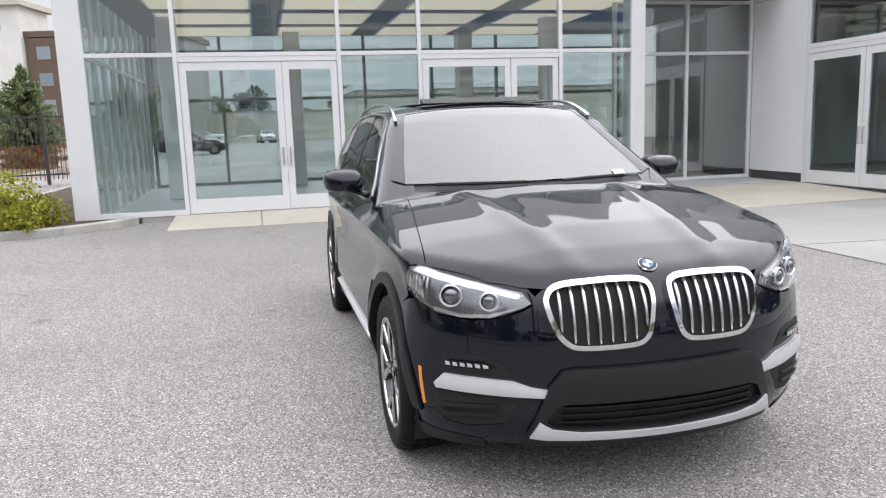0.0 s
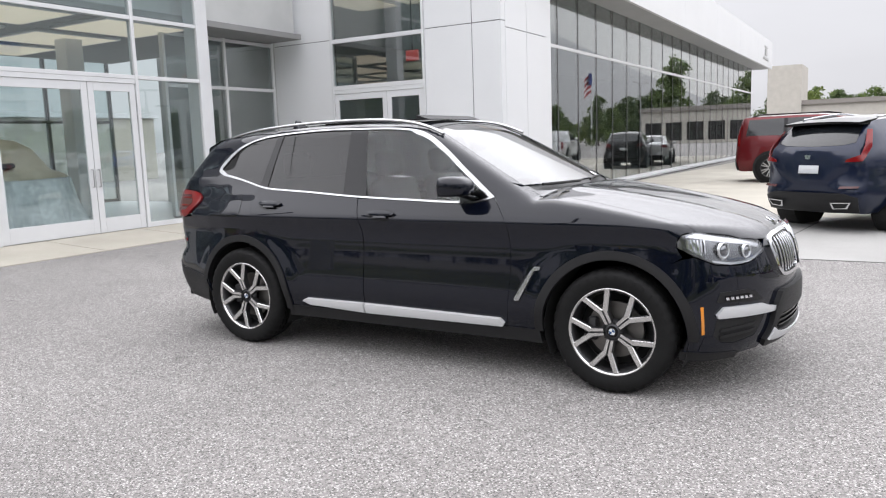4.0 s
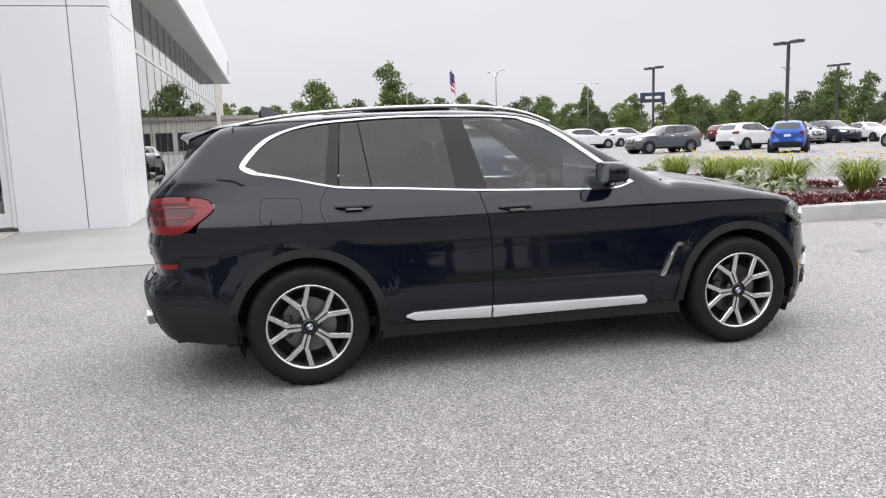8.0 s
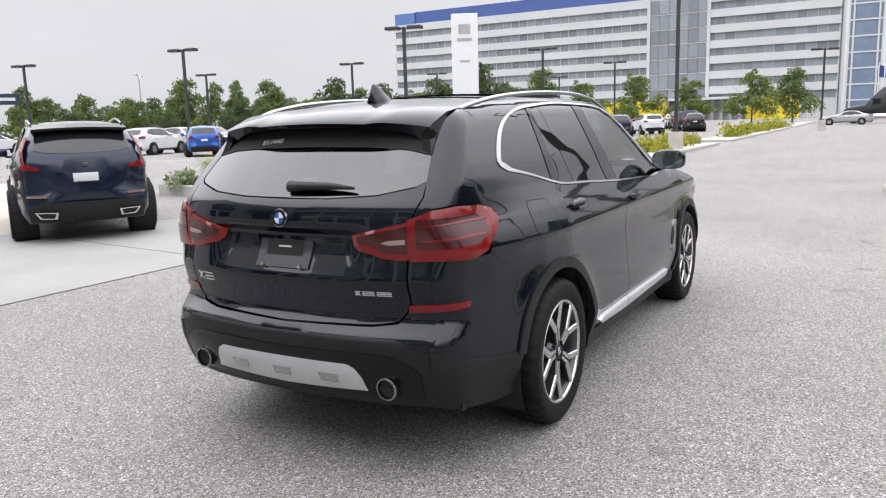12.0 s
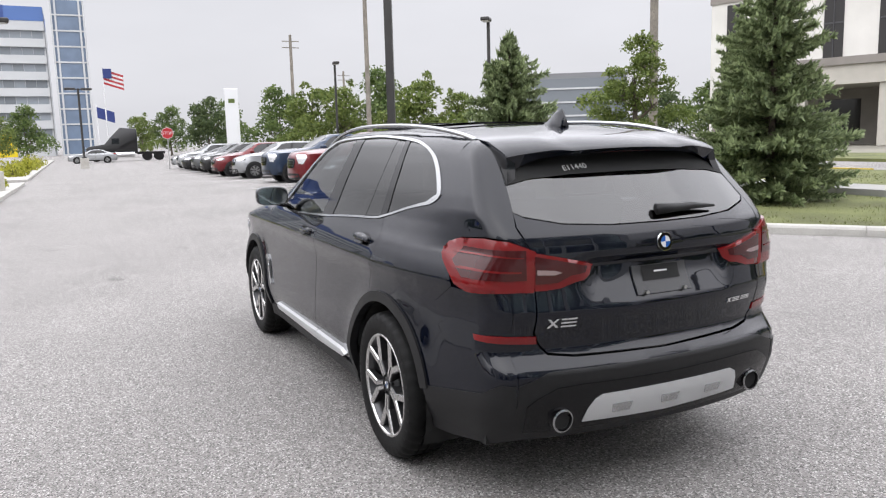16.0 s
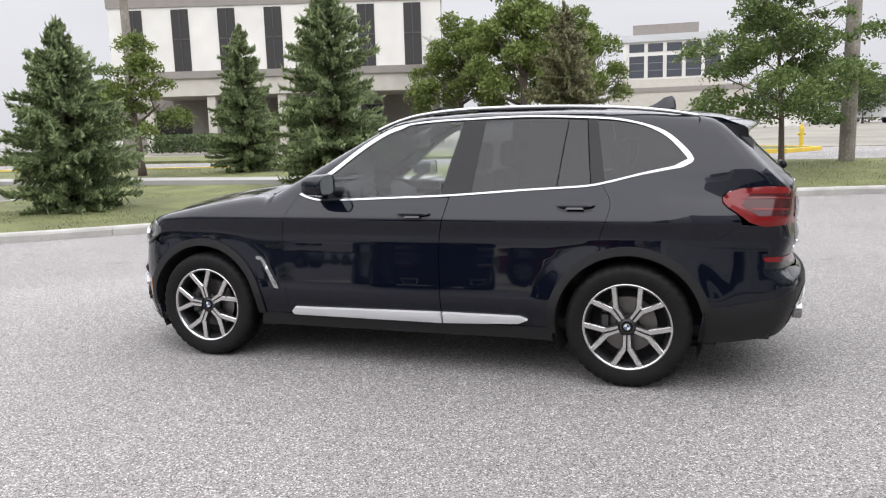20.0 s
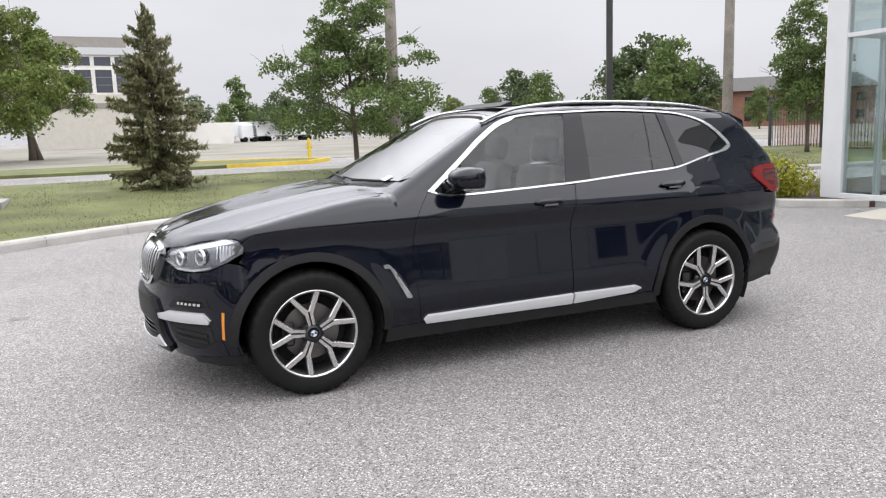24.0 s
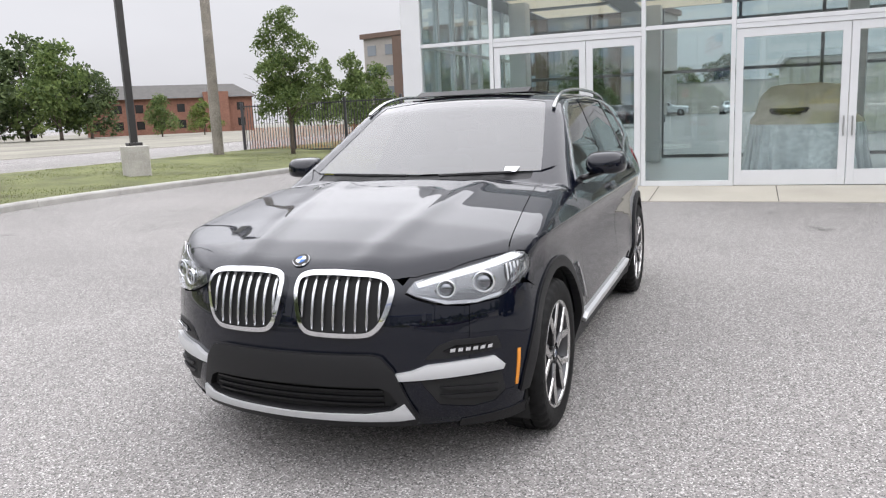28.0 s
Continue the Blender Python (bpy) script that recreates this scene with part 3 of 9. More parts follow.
def body_sides(s):
    d = (0, s, 0)
    panel("front_door", side3(DOOR_B[::-1] + belt_between(-0.35, 0.68) + DOOR_F, s), d, P_PAINT, car, gap=0.0025, step=0.02)
    arc_r = arc(-AXLE, 8, 68, ARCH_OUT + 0.002)
    rear_edge = DOOR_R[:-1] + arc_r[::-1]
    panel("rear_door", side3(rear_edge + [(-0.985, SILL_Z)] + DOOR_B[::-1] + belt_between(-1.275, -0.36)[::-1], s), d, P_PAINT, car, gap=0.0025, step=0.02)
    seam3 = at_skin([(x, s * y, 0) for x, y in [(0.74, 0.775)] + SEAM], UP)
    door3 = at_skin(side3(DOOR_F[::-1], s), d)
    lamp3 = at_skin(mirror_y([(1.84, 0.868, 0.943), (1.808, 0.888, 0.934), (1.788, 0.905, 0.895), (1.797, 0.91, 0.86), (1.83, 0.91, 0.81)], s), (1, s, 0))
    low3 = at_skin(side3([(1.705, 0.742)] + arc(AXLE, 54, 176, ARCH_OUT + 0.002) + [(0.975, SILL_Z)], s), d)
    panel("front_wing", np.concatenate([door3, seam3, lamp3, low3]), (0, s, 0.75), P_PAINT, car, step=0.02)
    # wing side of the cabin: quarter panel, roof edge and windscreen pillar round the window opening
    pil = at_skin([(x, s * y, 0) for x, y in PILLAR], UP)
    edge = at_skin([(x, s * y, 0) for x, y in ROOF_EDGE], UP)
    ring_poly = [(p[0], p[2]) for p in pil] + [(p[0], p[2]) for p in edge] + [(-1.80, 1.3), (-1.80, 0.83)] + arc(-AXLE, 128, 68, ARCH_OUT + 0.002)
    ring_poly += DOOR_R[::-1][1:] + [p for p in BELT if p[0] < -1.29][::-1][0:1]
    # the lower rim follows the window opening back to the windscreen pillar
    ring_poly = ring_poly + [p for p in BELT if p[0] < -1.29][::-1][1:] + CANT[::-1][1:]
    panel("side_frame", side3(ring_poly, s), d, P_PAINT, car, depth=0.01, step=0.02)
    rise_edge = at_skin([(-1.80, s * 0.9, z) for z in np.linspace(0.83, edge[-1][2] - 0.004, 16)], d)
    corner = [(p[0], abs(p[1]), p[2]) for p in rise_edge] + [(p[0], abs(p[1]), p[2]) for p in edge[-1:]]
    front_n = len(corner)
    corner += [(-1.95, 0.575, 1.50), (-2.12, 0.6, 1.39), (-2.25, 0.632, 1.27), (-2.33, 0.663, 1.185), (-2.27, 0.70, 1.16), (-2.20, 0.77, 1.168), (-2.09, 0.845, 1.157), (-2.03, 0.868, 1.138), (-1.998, 0.88, 1.11), (-1.99, 0.885, 1.08), (-2.005, 0.88, 1.05), (-2.04, 0.87, 1.015), (-2.065, 0.87, 0.955), (-1.966, 0.905, 0.879)]
    gap_edge = at_skin([(-2.3, s * y, z) for y, z in ((0.575, 1.50), (0.60, 1.39), (0.632, 1.27), (0.652, 1.205), (0.64, 1.16), (0.626, 1.12))], REAR)
    corner = corner[:front_n] + [(p[0], abs(p[1]), p[2]) for p in gap_edge] + corner[front_n + 4:]
    panel("rear_corner", mirror_y(corner, s), (-1, s, 0), P_PAINT, car, depth=0.008, step=0.02)
    # glazing
    dlo = np.array(CANT[:-1] + BELT[:-1])
    wide = np.array([0.0105 + 0.0185 * max(0, min(1, (-1.48 - p[0]) / 0.25)) * (1 if p[1] > 1.27 else 0.35) for p in dlo])
    wide = np.where((dlo[:, 0] > 0.0) & (dlo[:, 1] > 1.14), 0.026, wide)
    inner_dlo = shrunk(dlo, wide)
    panel("window_trim", side3(dlo, s), d, P_SATIN, car, off=0.005, depth=0.016, holes=[side3(inner_dlo, s)], step=0.02, label="satin chrome window surround")
    zone = inner_dlo

    def clip(poly, keep):
        out = []
        for i in range(len(poly)):
            a, b = poly[i], poly[(i + 1) % len(poly)]
            ka, kb = keep(a), keep(b)
            if ka >= 0:
                out.append(a)
            if (ka >= 0) != (kb >= 0):
                t = ka / (ka - kb)
                out.append(a + (b - a) * t)
        return np.array(out)

    def line(p, q, sgn):
        return lambda a: sgn * ((q[0] - p[0]) * (a[1] - p[1]) - (q[1] - p[1]) * (a[0] - p[0]))

    cuts = [((-0.26, 1.0), (-0.435, 1.7)), ((-0.476, 1.0), (-0.56, 1.7)), ((-0.99, 1.0), (-1.075, 1.7)), ((-1.235, 1.0), (-1.16, 1.7)), ((-1.325, 1.0), (-1.21, 1.7))]
    front = clip(zone, line(*cuts[0], -1))
    panel("front_door_window", side3(front, s), d, P_FRONTG, car, off=-0.004, depth=0.004, label="lightly tinted door window")
    rear = clip(clip(zone, line(*cuts[1], 1)), line(*cuts[2], -1))
    panel("rear_door_window", side3(rear, s), d, P_PRIV, car, off=-0.004, depth=0.004, label="dark privacy glass window")
    fixed = clip(clip(zone, line(*cuts[2], 1)), line(*cuts[3], -1))
    panel("fixed_window", side3(shrunk(fixed, 0.006), s), d, P_PRIV, car, off=-0.004, depth=0.004)
    quarter = clip(zone, line(*cuts[4], 1))
    panel("quarter_window", side3(quarter, s), d, P_PRIV, car, off=-0.004, depth=0.004, label="dark quarter window")
    for a, b in ((0, 1), (3, 4)):
        post = clip(clip(zone, line(*cuts[a], 1)), line(*cuts[b], -1))
        panel("window_pillar", side3(post, s), d, P_GLOSS, car, off=-0.001, depth=0.006)
    # cladding, sill and arches
    for cx, a0, a1 in ((-AXLE, -8, 166), (AXLE, -2, 184)):
        band = arc(cx, a0, a1, ARCH_OUT + 0.008, 26) + arc(cx, a1, a0, ARCH_IN, 26)
        panel("arch_cladding", side3(band, s), d, P_PLASTIC, car, off=0.012, depth=0.04, step=0.025, label="black plastic wheel arch trim")
    sill = [(-1.0, 0.255), (1.0, 0.25), (0.985, 0.335), (0.80, 0.333), (-0.985, 0.333)]
    panel("sill_cladding", side3(sill, s), d, P_PLASTIC, car, off=0.008, depth=0.05, label="black plastic sill trim")
    for a, b in ((-0.3, 0.74), (-0.85, -0.312)):
        strip = [(a, 0.334), (b, 0.338), (b + 0.015, 0.36), (b - 0.01, 0.388), (a, 0.402)] if a > -0.5 else [(a, 0.383), (a + 0.06, 0.357), (b, 0.335), (b, 0.402), (a + 0.05, 0.402)]
        panel("sill_strip", side3(strip, s), d, P_SILL, car, off=0.022, depth=0.03, step=0.025, bulge=0.006, label="satin aluminium sill strip")
    # dark inner shell behind the joints
    shell = [(-1.9, 0.45), (-1.9, 1.08), (-1.3, 1.06), (0.7, 1.05), (1.75, 0.9), (1.86, 0.4)] + arc(AXLE, 5, 175, ARCH_IN + 0.05) + [(0.9, 0.3), (-0.9, 0.3)] + arc(-AXLE, 5, 175, ARCH_IN + 0.05)
    panel("inner_shell", side3(shell, s), d, P_BLACK, car, off=-0.05, depth=0, step=0.08)
    for cx in (-AXLE, AXLE):
        bm = bmesh.new()
        rows = []
        for y in (0.895, 0.6):
            rows.append([bm.verts.new((cx + 0.425 * math.cos(radians(a)), s * y, HUBZ + 0.425 * math.sin(radians(a)))) for a in range(-25, 206, 10)])
        for i in range(len(rows[0]) - 1):
            bm.faces.new((rows[0][i], rows[0][i + 1], rows[1][i + 1], rows[1][i]))
        bm.faces.new(rows[1])
        part("wheel_well", bm, P_BLACK, car)
    # fuel flap on one side, door handles, side vent, lamp repeater
    if s < 0:
        flap = [(-1.672, 1.108), (-1.66, 1.128), (-1.63, 1.135), (-1.47, 1.128), (-1.443, 1.118), (-1.436, 1.095), (-1.434, 1.01), (-1.444, 0.985), (-1.47, 0.975), (-1.65, 0.982), (-1.674, 0.992), (-1.682, 1.015)]
        panel("fuel_flap_seam", side3(flap, s), d, P_BLACK, car, off=0.0006, depth=0)
        panel("fuel_flap", side3(shrunk(np.array(flap), 0.004), s), d, P_PAINT, car, off=0.0012, depth=0)
    for hx, hz in ((-1.135, 1.06), (-0.135, 1.008)):
        cup = [(hx + 0.112 * math.cos(a) * (1 if math.cos(a) > 0 else 0.95), hz + 0.036 * math.sin(a)) for a in [2 * math.pi * i / 24 for i in range(24)]]
        panel("handle_cup", side3(cup, s), d, P_GLOSS, car, off=0.001, depth=0, step=0.02)
        bar = [(hx + 0.11 * math.cos(a), hz + 0.006 + 0.02 * math.sin(a) * abs(math.sin(a)) ** 0.2) for a in [2 * math.pi * i / 28 for i in range(28)]]
        ob = panel("door_handle", side3(bar, s), d, P_PAINT, car, off=0.02, depth=0.018, step=0.012, bulge=0.012)
        panel("handle_edge", side3([(hx - 0.05, hz - 0.022), (hx + 0.055, hz - 0.022), (hx + 0.045, hz - 0.012), (hx - 0.045, hz - 0.012)], s), d, P_ALLOY_DK, ob, off=0.024, depth=0.01, step=0.02)
    vent = [(1.0, 0.70), (1.005, 0.72), (0.97, 0.722), (0.94, 0.69), (0.835, 0.52), (0.84, 0.508), (0.868, 0.512), (0.965, 0.695)]
    panel("side_vent", side3(vent, s), d, P_SATIN, car, off=0.012, depth=0.014, step=0.015, bulge=0.004, label="satin chrome side vent blade")
    panel("side_vent_slot", side3([(0.97, 0.71), (0.90, 0.655), (0.86, 0.585), (0.85, 0.54), (0.955, 0.69)], s), d, P_BLACK, car, off=0.003, depth=0.004, step=0.02)
    amber = [(1.898, 0.93, 0.54), (1.917, 0.93, 0.54), (1.930, 0.93, 0.385), (1.912, 0.93, 0.383)]
    panel("side_marker", mirror_y([(x, 0.86, z) for x, _, z in amber], s), (1, s * 1.6, 0), P_AMBER, car, off=0.003, depth=0.006, step=0.02, label="amber side marker")


PILLAR = cv([(0.74, 0.775), (0.60, 0.735), (0.40, 0.68), (0.22, 0.632), (0.06, 0.605)], 3)
ROOF_EDGE = cv([(-0.1, 0.602), (-0.6, 0.602), (-1.2, 0.598), (-1.6, 0.585), (-1.80, 0.572)], 3)
both_sides(body_sides)

# bonnet, cowl, windscreen, roof
for s in (-1, 1):
    panel("cowl_corner", [(x, s * y, 0) for x, y in ((0.66, 0.80), (0.80, 0.82), (0.93, 0.78), (0.90, 0.66), (0.78, 0.66), (0.66, 0.70))], UP, P_PAINT, car, off=-0.007, depth=0, step=0.03)
panel("roof_tail", [(-1.78, 0.62, 0), (-2.0, 0.60, 0), (-2.0, -0.60, 0), (-1.78, -0.62, 0)], UP, P_PAINT, car, off=-0.006, depth=0, step=0.05)
half = list(SEAM) + [(1.97, 0.745), (2.07, 0.635), (2.135, 0.525), (2.165, 0.45), (2.2, 0.33), (2.216, 0.22), (2.22, 0.1)]
hood = [(x, y, 0) for x, y in half] + [(x, -y, 0) for x, y in half[::-1]] + [(0.955, -0.4, 0), (0.985, 0, 0), (0.955, 0.4, 0)]
panel("bonnet", hood, UP, P_PAINT, car, gap=0.004, step=0.03)
glass_side = [(0.80, 0.70), (0.62, 0.668), (0.40, 0.622), (0.22, 0.585), (0.09, 0.555)]
screen = [(0.895, 0.0, 0), (0.875, 0.35, 0)] + [(x, y, 0) for x, y in glass_side] + [(0.062, 0.3, 0), (0.055, 0, 0), (0.062, -0.3, 0)] + [(x, -y, 0) for x, y in glass_side[::-1]] + [(0.875, -0.35, 0)]
panel("windscreen", screen, UP, P_WIND, car, off=-0.002, depth=0.004, step=0.05, label="large windscreen glass")
for s in (-1, 1):
    post = [(x, s * y, 0) for x, y in glass_side] + [(x, s * y, 0) for x, y in PILLAR[::-1]]
    panel("windscreen_pillar", post, UP, P_PAINT, car, depth=0.012)
cowl = [(0.985, 0, 0), (0.955, 0.4, 0), (0.86, 0.72, 0), (0.80, 0.70, 0), (0.875, 0.35, 0), (0.895, 0, 0), (0.875, -0.35, 0), (0.80, -0.70, 0), (0.86, -0.72, 0), (0.955, -0.4, 0)]
panel("cowl", cowl, UP, P_PLASTIC, car, off=-0.012, depth=0, step=0.04)
roof_half = [(0.055, 0), (0.062, 0.3), (0.09, 0.555), (0.06, 0.605)] + ROOF_EDGE
roof = [(x, y, 0) for x, y in roof_half] + [(-1.80, 0, 0)] + [(x, -y, 0) for x, y in roof_half[:0:-1]]
panel("roof", roof, UP, P_PAINT, car, depth=0.012, step=0.045, gap=0.001)
sun_half = [(-0.02, 0.2), (-0.04, 0.40), (-0.07, 0.43), (-1.22, 0.43), (-1.25, 0.40)]
panel("sunroof_glass", [(x, y, 0) for x, y in sun_half] + [(x, -y, 0) for x, y in sun_half[::-1]], UP, P_GLOSS, car, off=0.004, depth=0.004, step=0.06, label="dark panoramic sunroof glass")
panel("sunroof_lid", [(-0.42, 0.41, 0), (-0.98, 0.41, 0), (-0.98, -0.41, 0), (-0.42, -0.41, 0)], UP, P_GLOSS, car, off=0.012, depth=0.012, step=0.06)
bm = bmesh.new()
vs = [bm.verts.new(p) for p in ((-0.06, -0.4, 1.64), (-0.06, 0.4, 1.64), (-0.16, 0.4, 1.672), (-0.16, -0.4, 1.672), (-0.165, -0.4, 1.64), (-0.165, 0.4, 1.64))]
for f in ((0, 1, 2, 3), (3, 2, 5, 4), (0, 3, 4), (1, 5, 2)):
    bm.faces.new([vs[i] for i in f])
part("wind_deflector", bm, P_PLASTIC, car)
for s in (-1, 1):
    xs = [0.2, 0.12, 0.03, -0.1, -0.35, -0.7, -1.05, -1.35, -1.55, -1.7, -1.8]
    zz = [1.528, 1.562, 1.592, 1.62, 1.643, 1.648, 1.64, 1.623, 1.603, 1.58, 1.558]
    ys = [0.635, 0.628, 0.622, 0.618, 0.616, 0.616, 0.614, 0.61, 0.602, 0.594, 0.586]
    bm = tube(bmesh.new(), smooth_curve([(x, s * y, z) for x, y, z in zip(xs, ys, zz)], 4), 0.0125, 8, flat=0.9, up=(0, 0, 1))
    part("roof_rail", bm, P_SATIN, car, "satin aluminium roof rail", smooth=True)
bm = bmesh.new()
rows = []
for x, z, w in ((-1.46, 1.626, 0.004), (-1.52, 1.65, 0.026), (-1.58, 1.69, 0.022), (-1.63, 1.70, 0.014), (-1.65, 1.665, 0.012), (-1.655, 1.615, 0.012)):
    rows.append([bm.verts.new((x, y, h)) for y, h in ((-w - 0.012, 1.61), (-w, z - 0.02), (0, z), (w, z - 0.02), (w + 0.012, 1.61))])
for a, b in zip(rows, rows[1:]):
    for i in range(4):
        bm.faces.new((a[i], b[i], b[i + 1], a[i + 1]))
bm.faces.new(rows[-1])
part("shark_fin_antenna", bm, P_PAINT, car, smooth=True, angle=50)

# tail: spoiler, glass, tailgate, bumper
bm = bmesh.new()
rows = []
for i in range(25):
    y = -0.585 + 1.17 * i / 24
    k = abs(y) / 0.585
    end = -2.15 + 0.085 * k ** 3
    lift = 0.012 * min(1, max(0, (0.62 - k) / -0.1 + 1)) if k > 0.52 else 0
    a = at_skin([(-1.80, y, 0), (-1.92, y, 0)], UP)
    zt = a[1][2] - 0.034
    drop = 0.045 + 0.06 * max(0, (k - 0.72) / 0.28) ** 2
    rows.append([bm.verts.new(p) for p in ((a[0][0] + 0.004, y, a[0][2] - 0.02), (a[0][0], y, a[0][2] + 0.002), (-1.92, y, a[1][2] + 0.006 + lift), (end + 0.012, y, zt - 0.012 + lift), (end, y, zt - 0.026 + lift), (end + 0.025, y, zt - drop), (-1.90, y, zt - drop - 0.01))])
for a, b in zip(rows, rows[1:]):
    for i in range(6):
        bm.faces.new((a[i], b[i], b[i + 1], a[i + 1]))
bm.faces.new(rows[0])
bm.faces.new(rows[-1][::-1])
bmesh.ops.recalc_face_normals(bm, faces=bm.faces[:])
spoiler = part("roof_spoiler", bm, P_PAINT, car, smooth=True, angle=40)
part("high_brake_lamp", boxm(-2.128, -2.1, -0.2, 0.2, 1.490, 1.50), P_RED_DK, spoiler)
for s in (-1, 1):
    fin = bmesh.new()
    q = [(-1.9, 0.578, 1.53), (-2.065, 0.57, 1.485), (-2.075, 0.575, 1.43), (-2.10, 0.592, 1.365), (-2.0, 0.585, 1.44)]
    a = [fin.verts.new((x, s * (y + 0.012), z)) for x, y, z in q]
    b = [fin.verts.new((x, s * (y - 0.028), z)) for x, y, z in q]
    fin.faces.new(a)
    fin.faces.new(b[::-1])
    bridge(fin, a, b)
    bmesh.ops.recalc_face_normals(fin, faces=fin.faces[:])
    part("spoiler_fin", fin, P_GLOSS, spoiler)
R3 = lambda pts: [(-2.3, y, z) for y, z in pts]
gl = [(0.0, 1.198), (0.234, 1.2), (0.452, 1.214), (0.6, 1.245), (0.634, 1.265), (0.62, 1.33), (0.585, 1.48), (0.0, 1.50)]
panel("rear_window", R3(gl + [(-y, z) for y, z in gl[::-1][1:-1]]), REAR, P_REARG, car, off=-0.002, depth=0.006, step=0.04, label="dark rear window")
gate = [(0.0, 1.194), (0.234, 1.196), (0.452, 1.21), (0.6, 1.241), (0.636, 1.265), (0.649, 1.205), (0.637, 1.16), (0.622, 1.116), (0.605, 0.965), (0.611, 0.782), (0.592, 0.738), (0.551, 0.69), (0.445, 0.676), (0.0, 0.664)]
panel("tailgate", R3(gate + [(-y, z) for y, z in gate[::-1][1:-1]]), REAR, P_PAINT, car, gap=0.0025, step=0.018)
for s in (-1, 1):
    panel("tailgate_pillar", R3([(s * y, z) for y, z in [(0.65, 1.215), (0.632, 1.275), (0.575, 1.5), (0.585, 1.48), (0.62, 1.33), (0.638, 1.262)]]), REAR, P_GLOSS, car, off=-0.001, step=0.03)
bump = [(0.0, 0.66), (0.445, 0.67), (0.553, 0.684), (0.595, 0.735), (0.615, 0.78), (0.608, 0.945), (0.70, 0.952), (0.70, 0.33), (0.0, 0.33)]
panel("rear_bumper", R3(bump + [(-y, z) for y, z in bump[::-1][1:-1]]), REAR, P_PAINT, car, gap=0.001, step=0.035)


def tail_side(s):
    d = (-1, s, 0)
    corner = [(-2.33, 0.70, 0.952), (-2.15, 0.83, 0.945), (-2.065, 0.87, 0.953), (-1.966, 0.905, 0.877), (-1.80, 0.93, 0.828), (-1.747, 0.94, 0.79)]
    corner += [(x, 0.945, z) for x, z in arc(-AXLE, 130, 172, ARCH_OUT + 0.002, 6)] + [(-1.895, 0.93, 0.29), (-2.05, 0.89, 0.29), (-2.2, 0.82, 0.31)]
    low = at_skin([(-2.3, s * 0.70, z) for z in np.linspace(0.33, 0.93, 15)], REAR)
    corner += [(p[0], abs(p[1]), p[2]) for p in low]
    panel("bumper_corner", mirror_y(corner, s), d, P_PAINT, car, depth=0.01)
    panel("lower_valance_corner", mirror_y([(-1.895, 0.93, 0.485), (-1.895, 0.93, 0.283), (-2.05, 0.89, 0.283), (-2.2, 0.82, 0.305), (-2.31, 0.70, 0.33), (-2.32, 0.70, 0.578), (-2.29, 0.755, 0.582), (-2.218, 0.81, 0.535)], s), d, P_PLASTIC, car, off=0.006, depth=0.01)
    # outer and inner tail lamp
    outer = [(-2.34, 0.628, 1.114), (-2.27, 0.70, 1.155), (-2.2, 0.77, 1.165), (-2.09, 0.845, 1.155), (-2.03, 0.868, 1.136), (-1.998, 0.88, 1.108), (-1.99, 0.885, 1.08), (-2.005, 0.88, 1.05), (-2.04, 0.87, 1.015), (-2.09, 0.86, 0.97), (-2.15, 0.83, 0.948), (-2.33, 0.628, 0.944)]
    b = panel("tail_lamp", mirror_y(outer, s), d, P_RED, car, off=0.012, depth=0.014, gap=0.003, step=0.02, bulge=0.006, label="red wrap-around tail lamp")
    for z0, z1, y0, m, e in ((1.0, 1.118, 0.64, P_RED_DK, 0.0), (1.088, 1.092, 0.65, P_RED, 0.004), (1.03, 1.036, 0.66, P_RED, 0.004)):
        q = at_skin([(-2.3, s * y0, z0), (-2.3, s * y0, z1)], REAR)
        pts = [(q[0][0], abs(q[0][1]), z0), (q[1][0], abs(q[1][1]), z1), (-2.12, 0.825, z1 + 0.004), (-2.065, 0.853, (z0 + z1) / 2), (-2.12, 0.825, z0)]
        panel("lamp_insert", mirror_y(pts, s), d, m, b, off=0.0205 + e, depth=0.004, step=0.02)
    inner = [(0.618, 1.112), (0.345, 1.05), (0.37, 1.0), (0.40, 0.983), (0.44, 0.977), (0.505, 0.956), (0.57, 0.95), (0.612, 0.95)]
    b = panel("tailgate_lamp", R3([(s * y, z) for y, z in inner]), REAR, P_RED, car, off=0.012, depth=0.014, gap=0.002, step=0.02, bulge=0.005, label="red inner tail lamp")
    panel("lamp_insert", R3([(s * y, z) for y, z in [(0.606, 1.094), (0.39, 1.045), (0.40, 1.016), (0.46, 1.01), (0.52, 0.984), (0.606, 0.982)]]), REAR, P_RED_DK, b, off=0.019, depth=0.004, step=0.02)
    panel("reverse_lamp", R3([(s * y, z) for y, z in [(0.6, 1.04), (0.53, 1.034), (0.50, 1.024), (0.53, 1.016), (0.6, 1.02)]]), REAR, P_REV, b, off=0.0225, depth=0.004, step=0.02)
    refl = [(-2.36, 0.600, 0.765), (-2.25, 0.77, 0.772), (-2.18, 0.83, 0.772), (-2.19, 0.83, 0.748), (-2.36, 0.60, 0.732)]
    q = at_skin([(-2.3, s * 0.602, 0.765), (-2.3, s * 0.596, 0.733)], REAR)
    panel("reflector", mirror_y([(q[0][0], abs(q[0][1]), q[0][2])] + refl[1:4] + [(q[1][0], abs(q[1][1]), q[1][2])], s), d, P_RED, car, off=0.005, depth=0.008, step=0.02)
    # exhaust
    bm = bmesh.new()
    cyl(bm, (-2.26, s * 0.525, 0.425), (-2.388, s * 0.525, 0.42), 0.05, 0.05, 20, caps=False)
